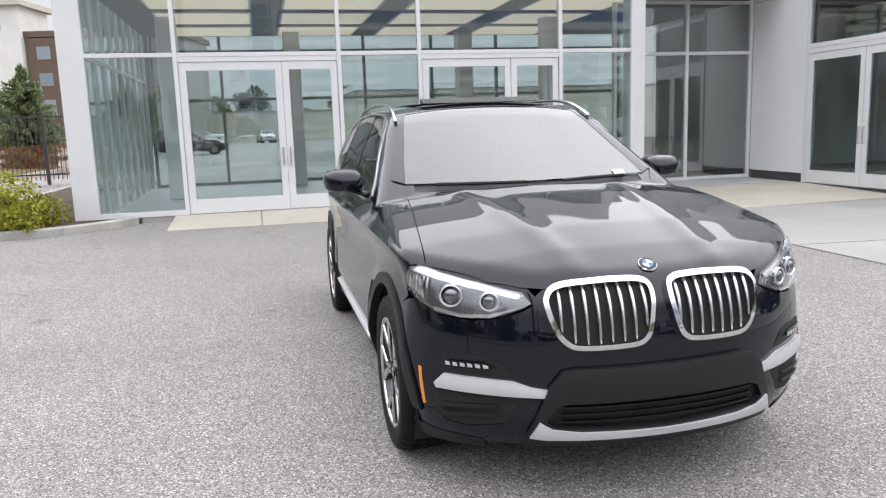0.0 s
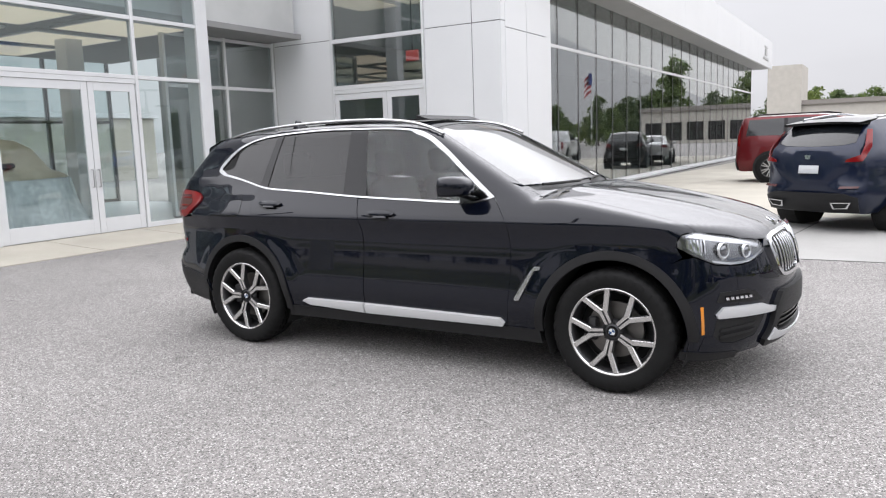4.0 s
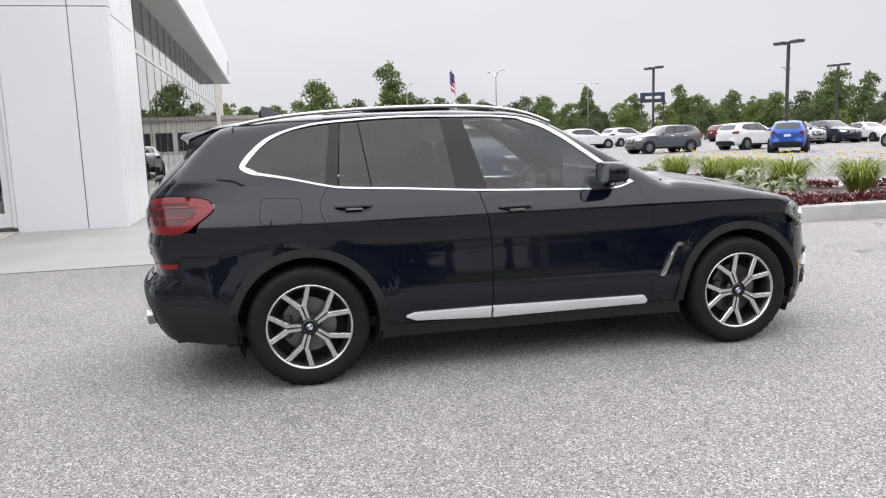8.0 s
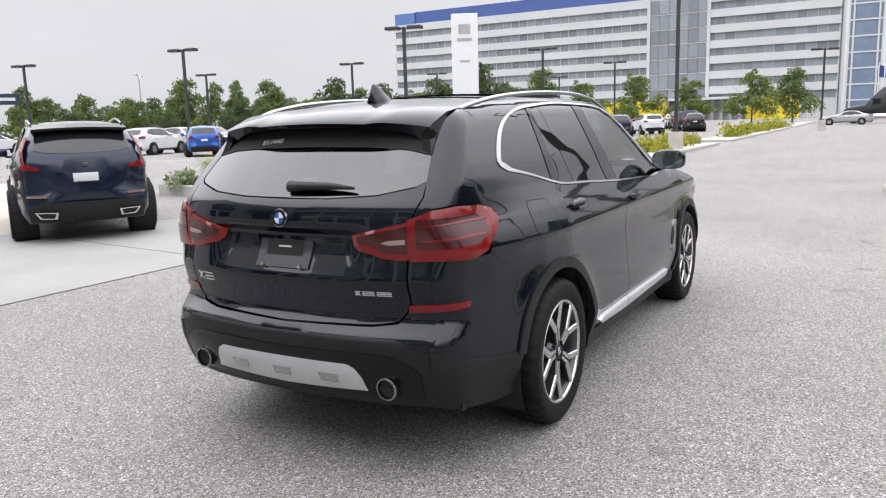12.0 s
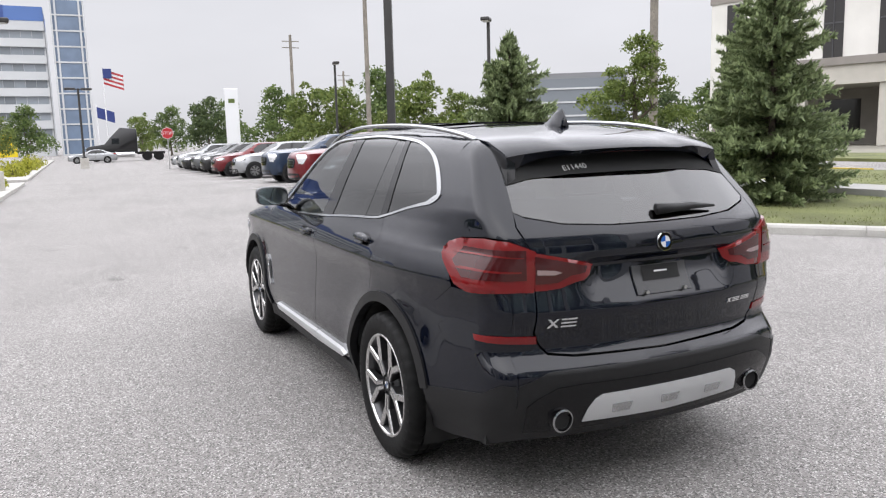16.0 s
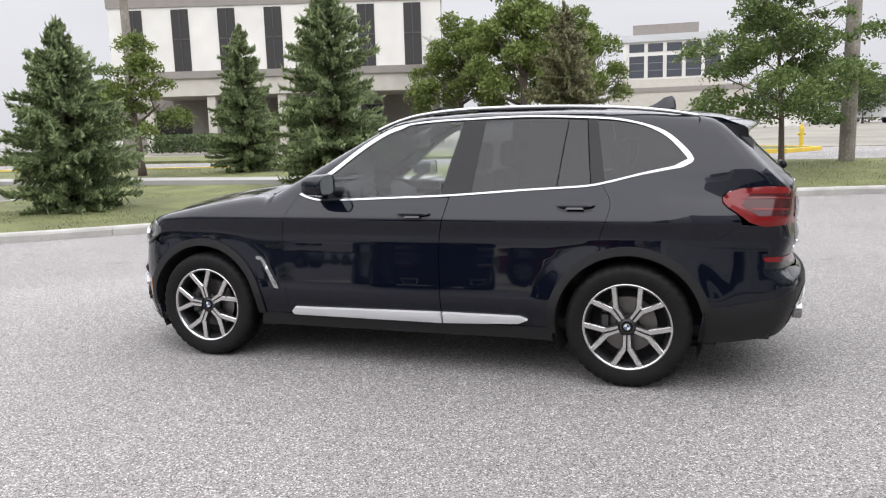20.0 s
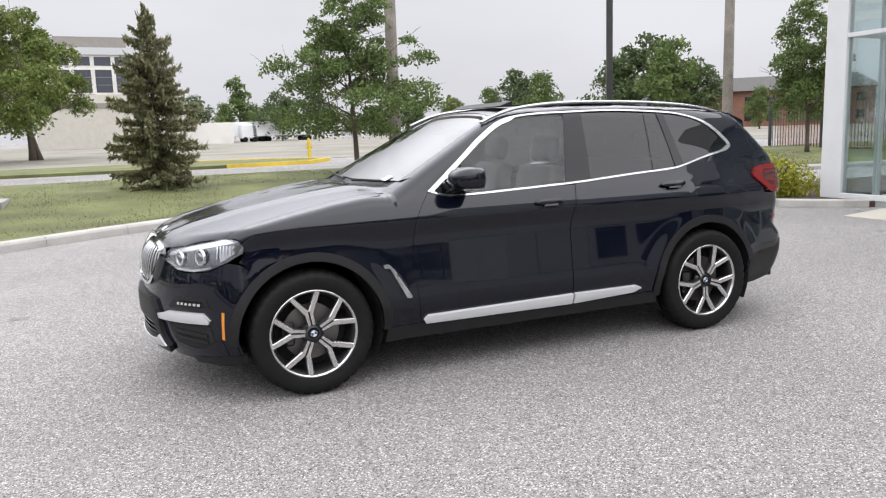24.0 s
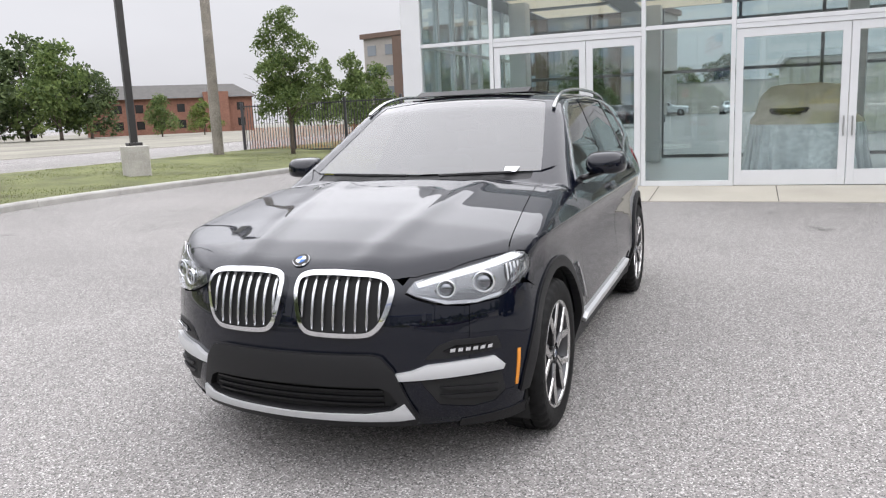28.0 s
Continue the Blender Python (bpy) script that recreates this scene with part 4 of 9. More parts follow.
    cyl(bm, (-2.388, s * 0.525, 0.42), (-2.391, s * 0.525, 0.42), 0.05, 0.042, 20, caps=False)
    cyl(bm, (-2.391, s * 0.525, 0.42), (-2.31, s * 0.525, 0.425), 0.042, 0.04, 20, caps=False)
    ex = part("exhaust_tip", bm, P_DKCHROME, car, smooth=True)
    part("exhaust_bore", cyl(bmesh.new(), (-2.372, s * 0.525, 0.422), (-2.375, s * 0.525, 0.422), 0.0415, seg=16), P_BLACK, ex)


both_sides(tail_side)
val = [(0.0, 0.628), (0.45, 0.63), (0.567, 0.628), (0.70, 0.578), (0.70, 0.33), (0.0, 0.33)]
panel("lower_valance", R3(val + [(-y, z) for y, z in val[::-1][1:-1]]), REAR, P_PLASTIC, car, off=0.006, depth=0.012, step=0.035)
ins = [(0.0, 0.565), (0.44, 0.57), (0.548, 0.563), (0.63, 0.52), (0.665, 0.49), (0.66, 0.37), (0.0, 0.36)]
panel("diffuser", R3(ins + [(-y, z) for y, z in ins[::-1][1:-1]]), REAR, P_GLOSS, car, off=0.010, depth=0.006, step=0.035)
sk = [(0.0, 0.516), (0.35, 0.516), (0.385, 0.50), (0.408, 0.46), (0.422, 0.40), (0.0, 0.388)]
skid = panel("skid_plate", R3(sk + [(-y, z) for y, z in sk[::-1][1:-1]]), REAR, P_SILVER, car, off=0.014, depth=0.02, step=0.02, bulge=0.004, label="silver rear skid plate")
for y in (-0.25, 0.0, 0.25):
    panel("skid_recess", R3([(y - 0.05, 0.468), (y + 0.05, 0.468), (y + 0.042, 0.43), (y - 0.042, 0.43)]), REAR, P_SATIN, skid, off=0.021, depth=0.006, step=0.02)
pl = [(0.146, 1.012), (-0.146, 1.012), (-0.146, 0.895), (0.146, 0.895)]
plate = panel("plate_holder", R3(pl), REAR, P_HOLDER, car, off=0.008, depth=0.012, step=0.03, label="empty black number plate holder")
panel("plate_recess", R3([(0.1, 1.01), (-0.1, 1.01), (-0.1, 0.945), (0.1, 0.945)]), REAR, P_BLACK, plate, off=0.011, depth=0, step=0.03)
panel("plate_bar", R3([(0.035, 0.985), (-0.035, 0.985), (-0.035, 0.978), (0.035, 0.978)]), REAR, P_ENWHITE, plate, off=0.0125, depth=0, step=0.03)
for y in (-0.13, 0.13):
    part("plate_screw", cyl(bmesh.new(), (-2.385, y * 0.8, 0.907), (-2.40, y * 0.8, 0.907), 0.009, seg=10), M_STEEL, plate)
# badge strokes in chrome, plain shapes
for name, y0, marks in (("model_badge", 0.565, ((0, 0.05, 0), (0.058, 0.125, 1))), ("drive_badge", -0.375, ((0, 0.03, 0), (0.035, 0.09, 1), (0.1, 0.165, 1)))):
    for a, b, kind in marks:
        z0, z1 = (0.80, 0.838) if name == "model_badge" else (0.803, 0.823)
        sl = 0.012
        shape = [(y0 - a + 0.0, z0), (y0 - a - sl, z1), (y0 - b - sl, z1), (y0 - b, z0)]
        th = 0.007 if name == "model_badge" else 0.005
        if kind:
            for zz in (z0, (z0 + z1 - th) / 2, z1 - th):
                panel(name, R3([(y0 - a, zz), (y0 - b, zz), (y0 - b, zz + th), (y0 - a, zz + th)]), REAR, P_CHROME, car, off=0.004, depth=0.004, step=0.03)
        else:
            panel(name, R3([(y0 - a, z0), (y0 - a - 0.012, z0), (y0 - b, z1), (y0 - b + 0.012, z1)]), REAR, P_CHROME, car, off=0.004, depth=0.004, step=0.03)
            panel(name, R3([(y0 - b, z0), (y0 - b + 0.012, z0), (y0 - a, z1), (y0 - a - 0.012, z1)]), REAR, P_CHROME, car, off=0.0045, depth=0.004, step=0.03)
# rear wiper
arm = [(-2.315, -0.01, 1.243), (-2.318, -0.1, 1.245), (-2.312, -0.22, 1.247), (-2.305, -0.35, 1.24)]
bm = tube(bmesh.new(), arm, [0.026, 0.02, 0.016, 0.006], 8, flat=0.8, up=(-1, 0, 0.5))
part("rear_wiper", bm, P_PLASTIC, car, smooth=True)


def emblem(m, r, parent):
    disc = cyl(bmesh.new(), (0, 0, 0), (0, 0, 0.006), r, r * 0.96, 28)
    e = part("emblem", disc, P_CHROME, parent, "round blue and white emblem", smooth=True, angle=40)
    e.matrix_basis = m
    part("emblem_ring", cyl(bmesh.new(), (0, 0, 0.0055), (0, 0, 0.0072), r * 0.93, r * 0.92, 28), P_GLOSS, e)
    for k in range(4):
        bm = bmesh.new()
        c = bm.verts.new((0, 0, 0.008))
        q = [bm.verts.new((r * 0.6 * math.cos(a), r * 0.6 * math.sin(a), 0.008)) for a in [radians(90 * k + 15 * i) for i in range(7)]]
        for i in range(6):
            bm.faces.new((c, q[i], q[i + 1]))
        part("emblem_quarter", bm, P_BLUE if k % 2 else P_ENWHITE, e)


def facing(p, n, up=(0, 0, 1)):
    n = Vector(n).normalized()
    u = Vector(up)
    xax = u.cross(n).normalized()
    yax = n.cross(xax)
    return Matrix(((xax.x, yax.x, n.x, p[0]), (xax.y, yax.y, n.y, p[1]), (xax.z, yax.z, n.z, p[2]), (0, 0, 0, 1)))


def on_skin(p, d, off):
    q = onto(np.array([p], float), np.array(d, float))
    n = skin_normal(q)[0]
    return facing(q[0] + n * off, n)


emblem(on_skin((-2.3, 0, 1.112), REAR, 0.002), 0.041, car)
emblem(on_skin((2.15, 0, 0), UP, 0.002), 0.038, car)

# front: bumper, kidney grilles, lamps
F3 = lambda pts: [(2.2, y, z) for y, z in pts]
fb = [(0.0, 0.905), (0.1, 0.905), (0.22, 0.9), (0.33, 0.893), (0.45, 0.866), (0.482, 0.84), (0.487, 0.812), (0.525, 0.79), (0.598, 0.764), (0.698, 0.75), (0.72, 0.75), (0.72, 0.27), (0.0, 0.25)]
panel("front_bumper", F3(fb + [(-y, z) for y, z in fb[::-1][1:-1]]), FRONT, P_PAINT, car, gap=0.002, step=0.03)


def nose_side(s):
    d = (1, s, 0)
    low = at_skin([(2.2, s * 0.72, z) for z in np.linspace(0.27, 0.75, 13)], FRONT)
    seam = [(p[0], abs(p[1]), p[2]) for p in low]
    corner = seam + [(1.97, 0.81, 0.76), (1.88, 0.881, 0.808), (1.83, 0.91, 0.798), (1.705, 0.945, 0.742)] + [(x, 0.945, z) for x, z in arc(AXLE, 54, -4, ARCH_OUT + 0.002, 8)] + [(1.86, 0.93, 0.25), (1.95, 0.86, 0.25)]
    panel("bumper_corner", mirror_y(corner, s), d, P_PAINT, car, depth=0.01)
    panel("bumper_lip", mirror_y([(1.855, 0.93, 0.285), (1.93, 0.885, 0.28), (2.03, 0.79, 0.27), (2.1, 0.70, 0.262), (2.1, 0.70, 0.225), (1.95, 0.86, 0.225), (1.86, 0.93, 0.235)], s), d, P_PLASTIC, car, off=0.008, depth=0.03)
    back = [(2.175, 0.47, 0.80), (2.14, 0.512, 0.85), (2.06, 0.652, 0.882), (1.95, 0.77, 0.91), (1.87, 0.845, 0.932)]
    panel("lamp_surround", mirror_y(back + [(x, y, z + 0.035) for x, y, z in back[::-1]], s), d, P_PAINT, car, off=-0.006, depth=0, step=0.02)
    # head lamp
    outl = [(2.17, 0.487, 0.817), (2.14, 0.512, 0.859), (2.06, 0.652, 0.892), (1.95, 0.77, 0.92), (1.87, 0.845, 0.943), (1.81, 0.885, 0.932), (1.79, 0.905, 0.895), (1.80, 0.908, 0.86), (1.88, 0.878, 0.813), (1.97, 0.808, 0.766), (2.07, 0.698, 0.755), (2.13, 0.598, 0.769), (2.16, 0.525, 0.797)]
    lamp = panel("headlamp", mirror_y(outl, s), d, P_LAMP_DK, car, off=-0.002, depth=0.02, step=0.02, gap=0.002, label="clear LED headlamp")
    top = [(2.145, 0.525, 0.85), (2.06, 0.652, 0.885), (1.95, 0.77, 0.914), (1.87, 0.845, 0.936), (1.82, 0.875, 0.92), (1.93, 0.78, 0.893), (2.06, 0.645, 0.862), (2.14, 0.53, 0.832)]
    panel("lamp_brow", mirror_y(top, s), d, P_LAMP, lamp, off=0.003, depth=0.006, step=0.02)
    wing_in = [(1.84, 0.895, 0.905), (1.90, 0.84, 0.885), (1.905, 0.845, 0.815), (1.84, 0.893, 0.86)]
    panel("lamp_corner", mirror_y(wing_in, s), d, P_LAMP, lamp, off=0.003, depth=0.006, step=0.02)
    low_in = [(2.15, 0.535, 0.80), (2.10, 0.64, 0.775), (2.03, 0.73, 0.77), (1.95, 0.815, 0.79), (1.95, 0.81, 0.778), (2.03, 0.735, 0.758), (2.11, 0.63, 0.762)]
    panel("lamp_sill", mirror_y(low_in, s), d, P_LAMP, lamp, off=0.004, depth=0.006, step=0.02)
    for k in range(6):
        t = k / 5
        fin = [(1.845 + 0.07 * t, 0.897 - 0.06 * t, 0.862 - 0.03 * t), (1.851 + 0.07 * t, 0.892 - 0.06 * t, 0.862 - 0.03 * t), (1.851 + 0.07 * t, 0.892 - 0.06 * t, 0.905 - 0.008 * t), (1.845 + 0.07 * t, 0.897 - 0.06 * t, 0.905 - 0.008 * t)]
        panel("lamp_fin", mirror_y(fin, s), d, P_CHROME, lamp, off=0.009, depth=0.005, step=0.03)
    for (x, y, z), r in (((1.995, 0.755, 0.838), 0.047), ((2.09, 0.627, 0.824), 0.039)):
        q = onto(np.array([(x, s * y, z)]), np.array(d) / math.sqrt(2))
        m = facing(q[0] + np.array((0.004, s * 0.002, 0)), (1, s * 0.45, 0.05))
        ringm = tube(bmesh.new(), [(r * 0.9 * math.cos(a), r * 0.86 * math.sin(a), 0.006) for a in [2 * math.pi * i / 32 for i in range(32)]], 0.0032, 8, True)
        o = part("daylight_ring", ringm, P_RING, lamp, smooth=True)
        o.matrix_basis = m
        bowl = bmesh.new()
        rows = [ring(bowl, Vector((0, 0, h)), Vector((1, 0, 0)), Vector((0, 1, 0)), q0, q0 * 0.96, 28) for q0, h in ((r * 1.06, -0.004), (r * 1.06, 0.003), (r * 0.84, 0.005), (r * 0.72, -0.004), (r * 0.66, -0.012))]
        for ra, rb in zip(rows, rows[1:]):
            bridge(bowl, ra, rb)
        bmesh.ops.recalc_face_normals(bowl, faces=bowl.faces[:])
        o = part("projector_bezel", bowl, P_CHROME, lamp, smooth=True, angle=40)
        o.matrix_basis = m
        bm = bmesh.new()
        bmesh.ops.create_uvsphere(bm, u_segments=20, v_segments=10, radius=r * 0.66)
        bmesh.ops.scale(bm, vec=(1, 0.96, 0.5), verts=bm.verts[:])
        o = part("projector_lens", bm, P_PROJ, lamp, smooth=True)
        o.matrix_basis = m
    panel("lamp_cover", mirror_y(outl, s), d, P_LENS, lamp, off=0.014, depth=0.014, step=0.025, gap=0.003)
    low_b = [(2.2, 0.47, 0.452), (2.18, 0.53, 0.452), (2.14, 0.60, 0.345), (2.06, 0.72, 0.32), (2.0, 0.79, 0.33), (1.965, 0.826, 0.372), (1.93, 0.86, 0.37), (1.92, 0.885, 0.262), (2.03, 0.79, 0.25), (2.12, 0.66, 0.25), (2.17, 0.53, 0.25), (2.2, 0.49, 0.30)]
    panel("bumper_lower", mirror_y(low_b, s), d, P_PAINT, car, off=0.003, depth=0.006, step=0.03)
    # bumper side: fog lamp slot, silver bar, duct
    q = lambda pts: mirror_y([(x, y, z) for x, y, z in pts], s)
    panel("fog_slot", q([(2.17, 0.55, 0.545), (2.14, 0.60, 0.60), (2.1, 0.65, 0.618), (1.99, 0.80, 0.612), (1.97, 0.81, 0.56), (2.12, 0.62, 0.545)]), d, P_PLASTIC, car, off=0.003, depth=0.004, step=0.02)
    panel("fog_lamp", q([(2.13, 0.612, 0.576), (2.1, 0.654, 0.595), (2.01, 0.778, 0.592), (2.01, 0.772, 0.566), (2.11, 0.64, 0.566)]), d, P_GLOSS, car, off=0.009, depth=0.006, step=0.015, bulge=0.004)
    for k in range(6):
        t = k / 5
        x, y = 2.115 - 0.095 * t, 0.635 + 0.125 * t
        panel("fog_led", q([(x, y, 0.571), (x - 0.012, y + 0.016, 0.571), (x - 0.014, y + 0.018, 0.586), (x - 0.002, y + 0.002, 0.584)]), d, P_LAMP, car, off=0.016, depth=0.003, step=0.03)
    bar = [(2.21, 0.432, 0.492), (2.19, 0.496, 0.502), (2.16, 0.553, 0.524), (2.08, 0.68, 0.530), (2.0, 0.787, 0.532), (1.97, 0.818, 0.492), (1.98, 0.814, 0.473), (2.08, 0.68, 0.470), (2.21, 0.442, 0.464)]
    panel("bumper_bar", q(bar), d, P_SILVER, car, off=0.019, depth=0.02, step=0.018, bulge=0.006, label="silver bumper accent bar")
    duct = [(2.18, 0.53, 0.457), (1.98, 0.815, 0.457), (1.965, 0.825, 0.375), (2.0, 0.79, 0.335), (2.06, 0.72, 0.325), (2.14, 0.60, 0.35)]
    dk = panel("air_duct", q(duct), d, P_BLACK, car, off=0.003, depth=0.004, step=0.025)
    for z in (0.40, 0.365):
        panel("duct_blade", q([(2.14, 0.60, z + 0.03), (1.99, 0.80, z + 0.012), (1.99, 0.80, z - 0.006), (2.12, 0.63, z + 0.012)]), d, P_PLASTIC, dk, off=0.014, depth=0.01, step=0.03)
    # kidney grille
    kid = cv([(0.012, 0.80), (0.012, 0.855), (0.04, 0.884), (0.12, 0.893), (0.3, 0.892), (0.39, 0.878), (0.425, 0.845), (0.428, 0.80), (0.40, 0.71), (0.36, 0.662), (0.30, 0.644), (0.12, 0.647), (0.06, 0.665), (0.032, 0.71), (0.012, 0.80)], 3)[:-1]
    kid = [(s * (y + 0.018), z) for y, z in kid]
    back = panel("kidney_grille", F3(kid), FRONT, P_BLACK, car, off=0.002, depth=0.0, step=0.04, label="black grille with chrome frame and slats")
    inn = shrunk(np.array(kid), 0.019)
    panel("grille_frame", F3(kid), FRONT, P_CHROME, back, off=0.022, depth=0.024, holes=[F3(inn)], step=0.012, bulge=0.004)
    for k in range(8):
        y = s * (0.018 + 0.052 + 0.046 * k)
        zs = [p for p in np.linspace(0.62, 0.9, 60) if inside_poly(np.array([[y, p]]), inn)[0]]
        if len(zs) < 8:
            continue
        pts = at_skin([(2.2, y, z) for z in np.linspace(zs[0] + 0.004, zs[-1] + 0.004, 7)], FRONT)
        n = skin_normal(pts)
        pts = [Vector(a + b * (0.007 + 0.008 * math.sin(math.pi * (0.25 + 0.75 * i / 6)))) for i, (a, b) in enumerate(zip(pts, n))]
        bm = tube(bmesh.new(), pts, [0.005, 0.0065, 0.0072, 0.0078, 0.0082, 0.0085, 0.008], 8, flat=1.2, up=(1, s * 0.3, 0))
        part("grille_slat", bm, P_SATIN, back, smooth=True)


both_sides(nose_side)
ctr = [(0.0, 0.575), (0.36, 0.575), (0.40, 0.565), (0.445, 0.51), (0.52, 0.31), (0.505, 0.275), (0.0, 0.265)]
lg = [(0.0, 0.448), (0.385, 0.445), (0.425, 0.425), (0.452, 0.375), (0.42, 0.352), (0.0, 0.338)]
lg_all = F3(lg + [(-y, z) for y, z in lg[::-1][1:-1]])
cb = panel("bumper_centre", F3(ctr + [(-y, z) for y, z in ctr[::-1][1:-1]]), FRONT, P_PLASTIC, car, off=0.03, depth=0.03, step=0.02, holes=[lg_all], bulge=0.004, label="matt black bumper centre")
low_g = panel("lower_grille", lg_all, FRONT, P_BLACK, cb, off=0.004, depth=0.0, step=0.04)
for z in (0.365, 0.392, 0.42):
    panel("grille_bar", F3([(0.40, z), (0.40, z + 0.009), (-0.40, z + 0.009), (-0.40, z)]), FRONT, P_GLOSS, low_g, off=0.02, depth=0.014, step=0.03)
fs = [(0.0, 0.330), (0.33, 0.337), (0.43, 0.350), (0.478, 0.376), (0.507, 0.315), (0.45, 0.308), (0.33, 0.306), (0.0, 0.304)]
panel("front_skid_plate", F3(fs + [(-y, z) for y, z in fs[::-1][1:-1]]), FRONT, P_SILVER, car, off=0.042, depth=0.04, step=0.02, bulge=0.006, label="silver front skid plate")

# wheels
def lathe(bm, prof, seg=48, close=False):
    rows = [[bm.verts.new((r * math.cos(2 * math.pi * i / seg), y, r * math.sin(2 * math.pi * i / seg))) for i in range(seg)] for r, y in prof]
    for a, b in zip(rows, rows[1:]):
        bridge(bm, a, b)
    if close:
        bridge(bm, rows[-1], rows[0])
    bmesh.ops.recalc_face_normals(bm, faces=bm.faces[:])
    return bm


def spoke_mesh():
    """A forked spoke: a stem by the hub that splits into two arms to the rim; outer face at negative y."""
    bm = bmesh.new()

    def blade(p, q, w0, w1, d0, d1, y0, y1):
        u = (Vector(q) - Vector(p)).normalized()
        n = Vector((-u.z, 0, u.x))
        rows = []
        for c, w, d, y in ((Vector(p), w0, d0, y0), (Vector(q), w1, d1, y1)):
            rows.append([bm.verts.new((c + n * a + Vector((0, b, 0)))) for a, b in ((-w, y + d), (-w, y + 0.006), (-w * 0.72, y), (w * 0.72, y), (w, y + 0.006), (w, y + d))])
        for i in range(5):
            bm.faces.new((rows[0][i], rows[0][i + 1], rows[1][i + 1], rows[1][i]))
        bm.faces.new(rows[0])
        bm.faces.new(rows[1][::-1])

    for sg in (-1, 1):
        blade((sg * 0.012, 0, 0.05), (sg * 0.015, 0, 0.135), 0.0112, 0.0135, 0.05, 0.045, -0.012, -0.018)
        blade((sg * 0.014, 0, 0.128), (sg * 0.082, 0, 0.242), 0.0172, 0.0165, 0.045, 0.03, -0.0185, -0.024)
    bmesh.ops.recalc_face_normals(bm, faces=bm.faces[:])
    return bm


SPOKE = finish(spoke_mesh(), "spoke", [P_ALLOY, P_ALLOY_DK])
for face in SPOKE.polygons:
    face.material_index = 0 if face.normal.y < -0.6 else 1
tyre_prof = [(0.255, -0.105), (0.268, -0.112), (0.30, -0.118), (0.332, -0.117), (0.352, -0.104), (0.361, -0.085), (0.364, -0.06), (0.3645, -0.048), (0.356, -0.047), (0.356, -0.039), (0.3645, -0.038), (0.3645, -0.004), (0.357, -0.003), (0.357, 0.005), (0.3645, 0.006), (0.364, 0.05), (0.358, 0.09), (0.335, 0.115), (0.29, 0.12), (0.245, 0.105)]
tyre_bm = lathe(bmesh.new(), tyre_prof, 144, True)
for v in tyre_bm.verts:
    i = round(math.atan2(v.co.z, v.co.x) / (2 * math.pi) * 144 + v.co.y * 18)
    if math.hypot(v.co.x, v.co.z) > 0.35 and i % 4 == 0:
        v.co.x *= 0.978
        v.co.z *= 0.978
TYRE = finish(tyre_bm, "tyre", P_TYRE, True, 35)
rim_prof = [(0.253, 0.09), (0.242, 0.08), (0.23, 0.02), (0.234, -0.07), (0.250, -0.098), (0.2575, -0.104), (0.257, -0.108), (0.2505, -0.109), (0.238, -0.095), (0.226, -0.07), (0.224, 0.03)]
RIM = finish(lathe(bmesh.new(), rim_prof, 56), "wheel", P_ALLOY_DK, True, 40)
LIP = finish(lathe(bmesh.new(), [(0.2575, -0.1065), (0.254, -0.1115), (0.247, -0.108), (0.242, -0.099)], 56), "rim_lip", P_ALLOY, True)
HUB = finish(lathe(bmesh.new(), [(0.0, -0.088), (0.038, -0.088), (0.046, -0.083), (0.062, -0.07), (0.07, -0.05)], 30), "hub", P_ALLOY_DK, True, 40)
DISC = finish(lathe(bmesh.new(), [(0.06, -0.02), (0.165, -0.02), (0.165, 0.0), (0.06, 0.0)], 40), "brake_disc", P_IRON, True, 40)
BOLT = finish(cyl(bmesh.new(), (0, -0.075, 0.052), (0, -0.09, 0.052), 0.0085, seg=6), "wheel_bolt", P_BLACK)
CALIPER = finish(boxm(-0.16, -0.10, -0.055, 0.03, -0.07, 0.07, 0.012), "brake_caliper", P_ALLOY_DK)
BACK = finish(lathe(bmesh.new(), [(0.0, 0.04), (0.225, 0.04)], 30), "wheel_back", P_BLACK)
HUBCAP = finish(cyl(bmesh.new(), (0, -0.088, 0), (0, -0.0935, 0), 0.034, 0.031, 24), "hub_cap", P_GLOSS)
CAPDISC = finish(cyl(bmesh.new(), (0, -0.0935, 0), (0, -0.0945, 0), 0.019, 0.019, 20), "cap_disc", P_ENWHITE)
CAPBLUE = finish(prism(bmesh.new(), [(0, 0), (0.018, 0), (0.0127, 0.0127), (0, 0.018)], 0, 0.001), "cap_quarter", P_CAPBLUE)
CAPBLUE.transform(Matrix(((1, 0, 0, 0), (0, 0, -1, -0.0947), (0, 1, 0, 0), (0, 0, 0, 1))))
for cx in (AXLE, -AXLE):
    for s in (-1, 1):
        w = part_of("wheel", RIM, car, pose(cx, s * 0.822, HUBZ, 0, 0, 0 if s < 0 else 180))
        for nm, me in (("tyre", TYRE), ("rim_lip", LIP), ("hub", HUB), ("brake_disc", DISC), ("brake_caliper", CALIPER), ("wheel_back", BACK)):
            part_of(nm, me, w)
        spin = {(-1, -1): 198, (1, -1): 192, (-1, 1): 180, (1, 1): 205}[(1 if cx > 0 else -1, s)]
        for k in range(5):
            part_of("spoke", SPOKE, w, pose(0, -0.083, 0, 0, 72 * k + spin, 0))
            part_of("wheel_bolt", BOLT, w, pose(0, 0, 0, 0, 72 * k + 36 + spin, 0))
        part_of("hub_cap", HUBCAP, w)
        part_of("cap_disc", CAPDISC, w)
        for k in (0, 180):
            part_of("cap_quarter", CAPBLUE, w, pose(0, 0, 0, 0, k + spin, 0))

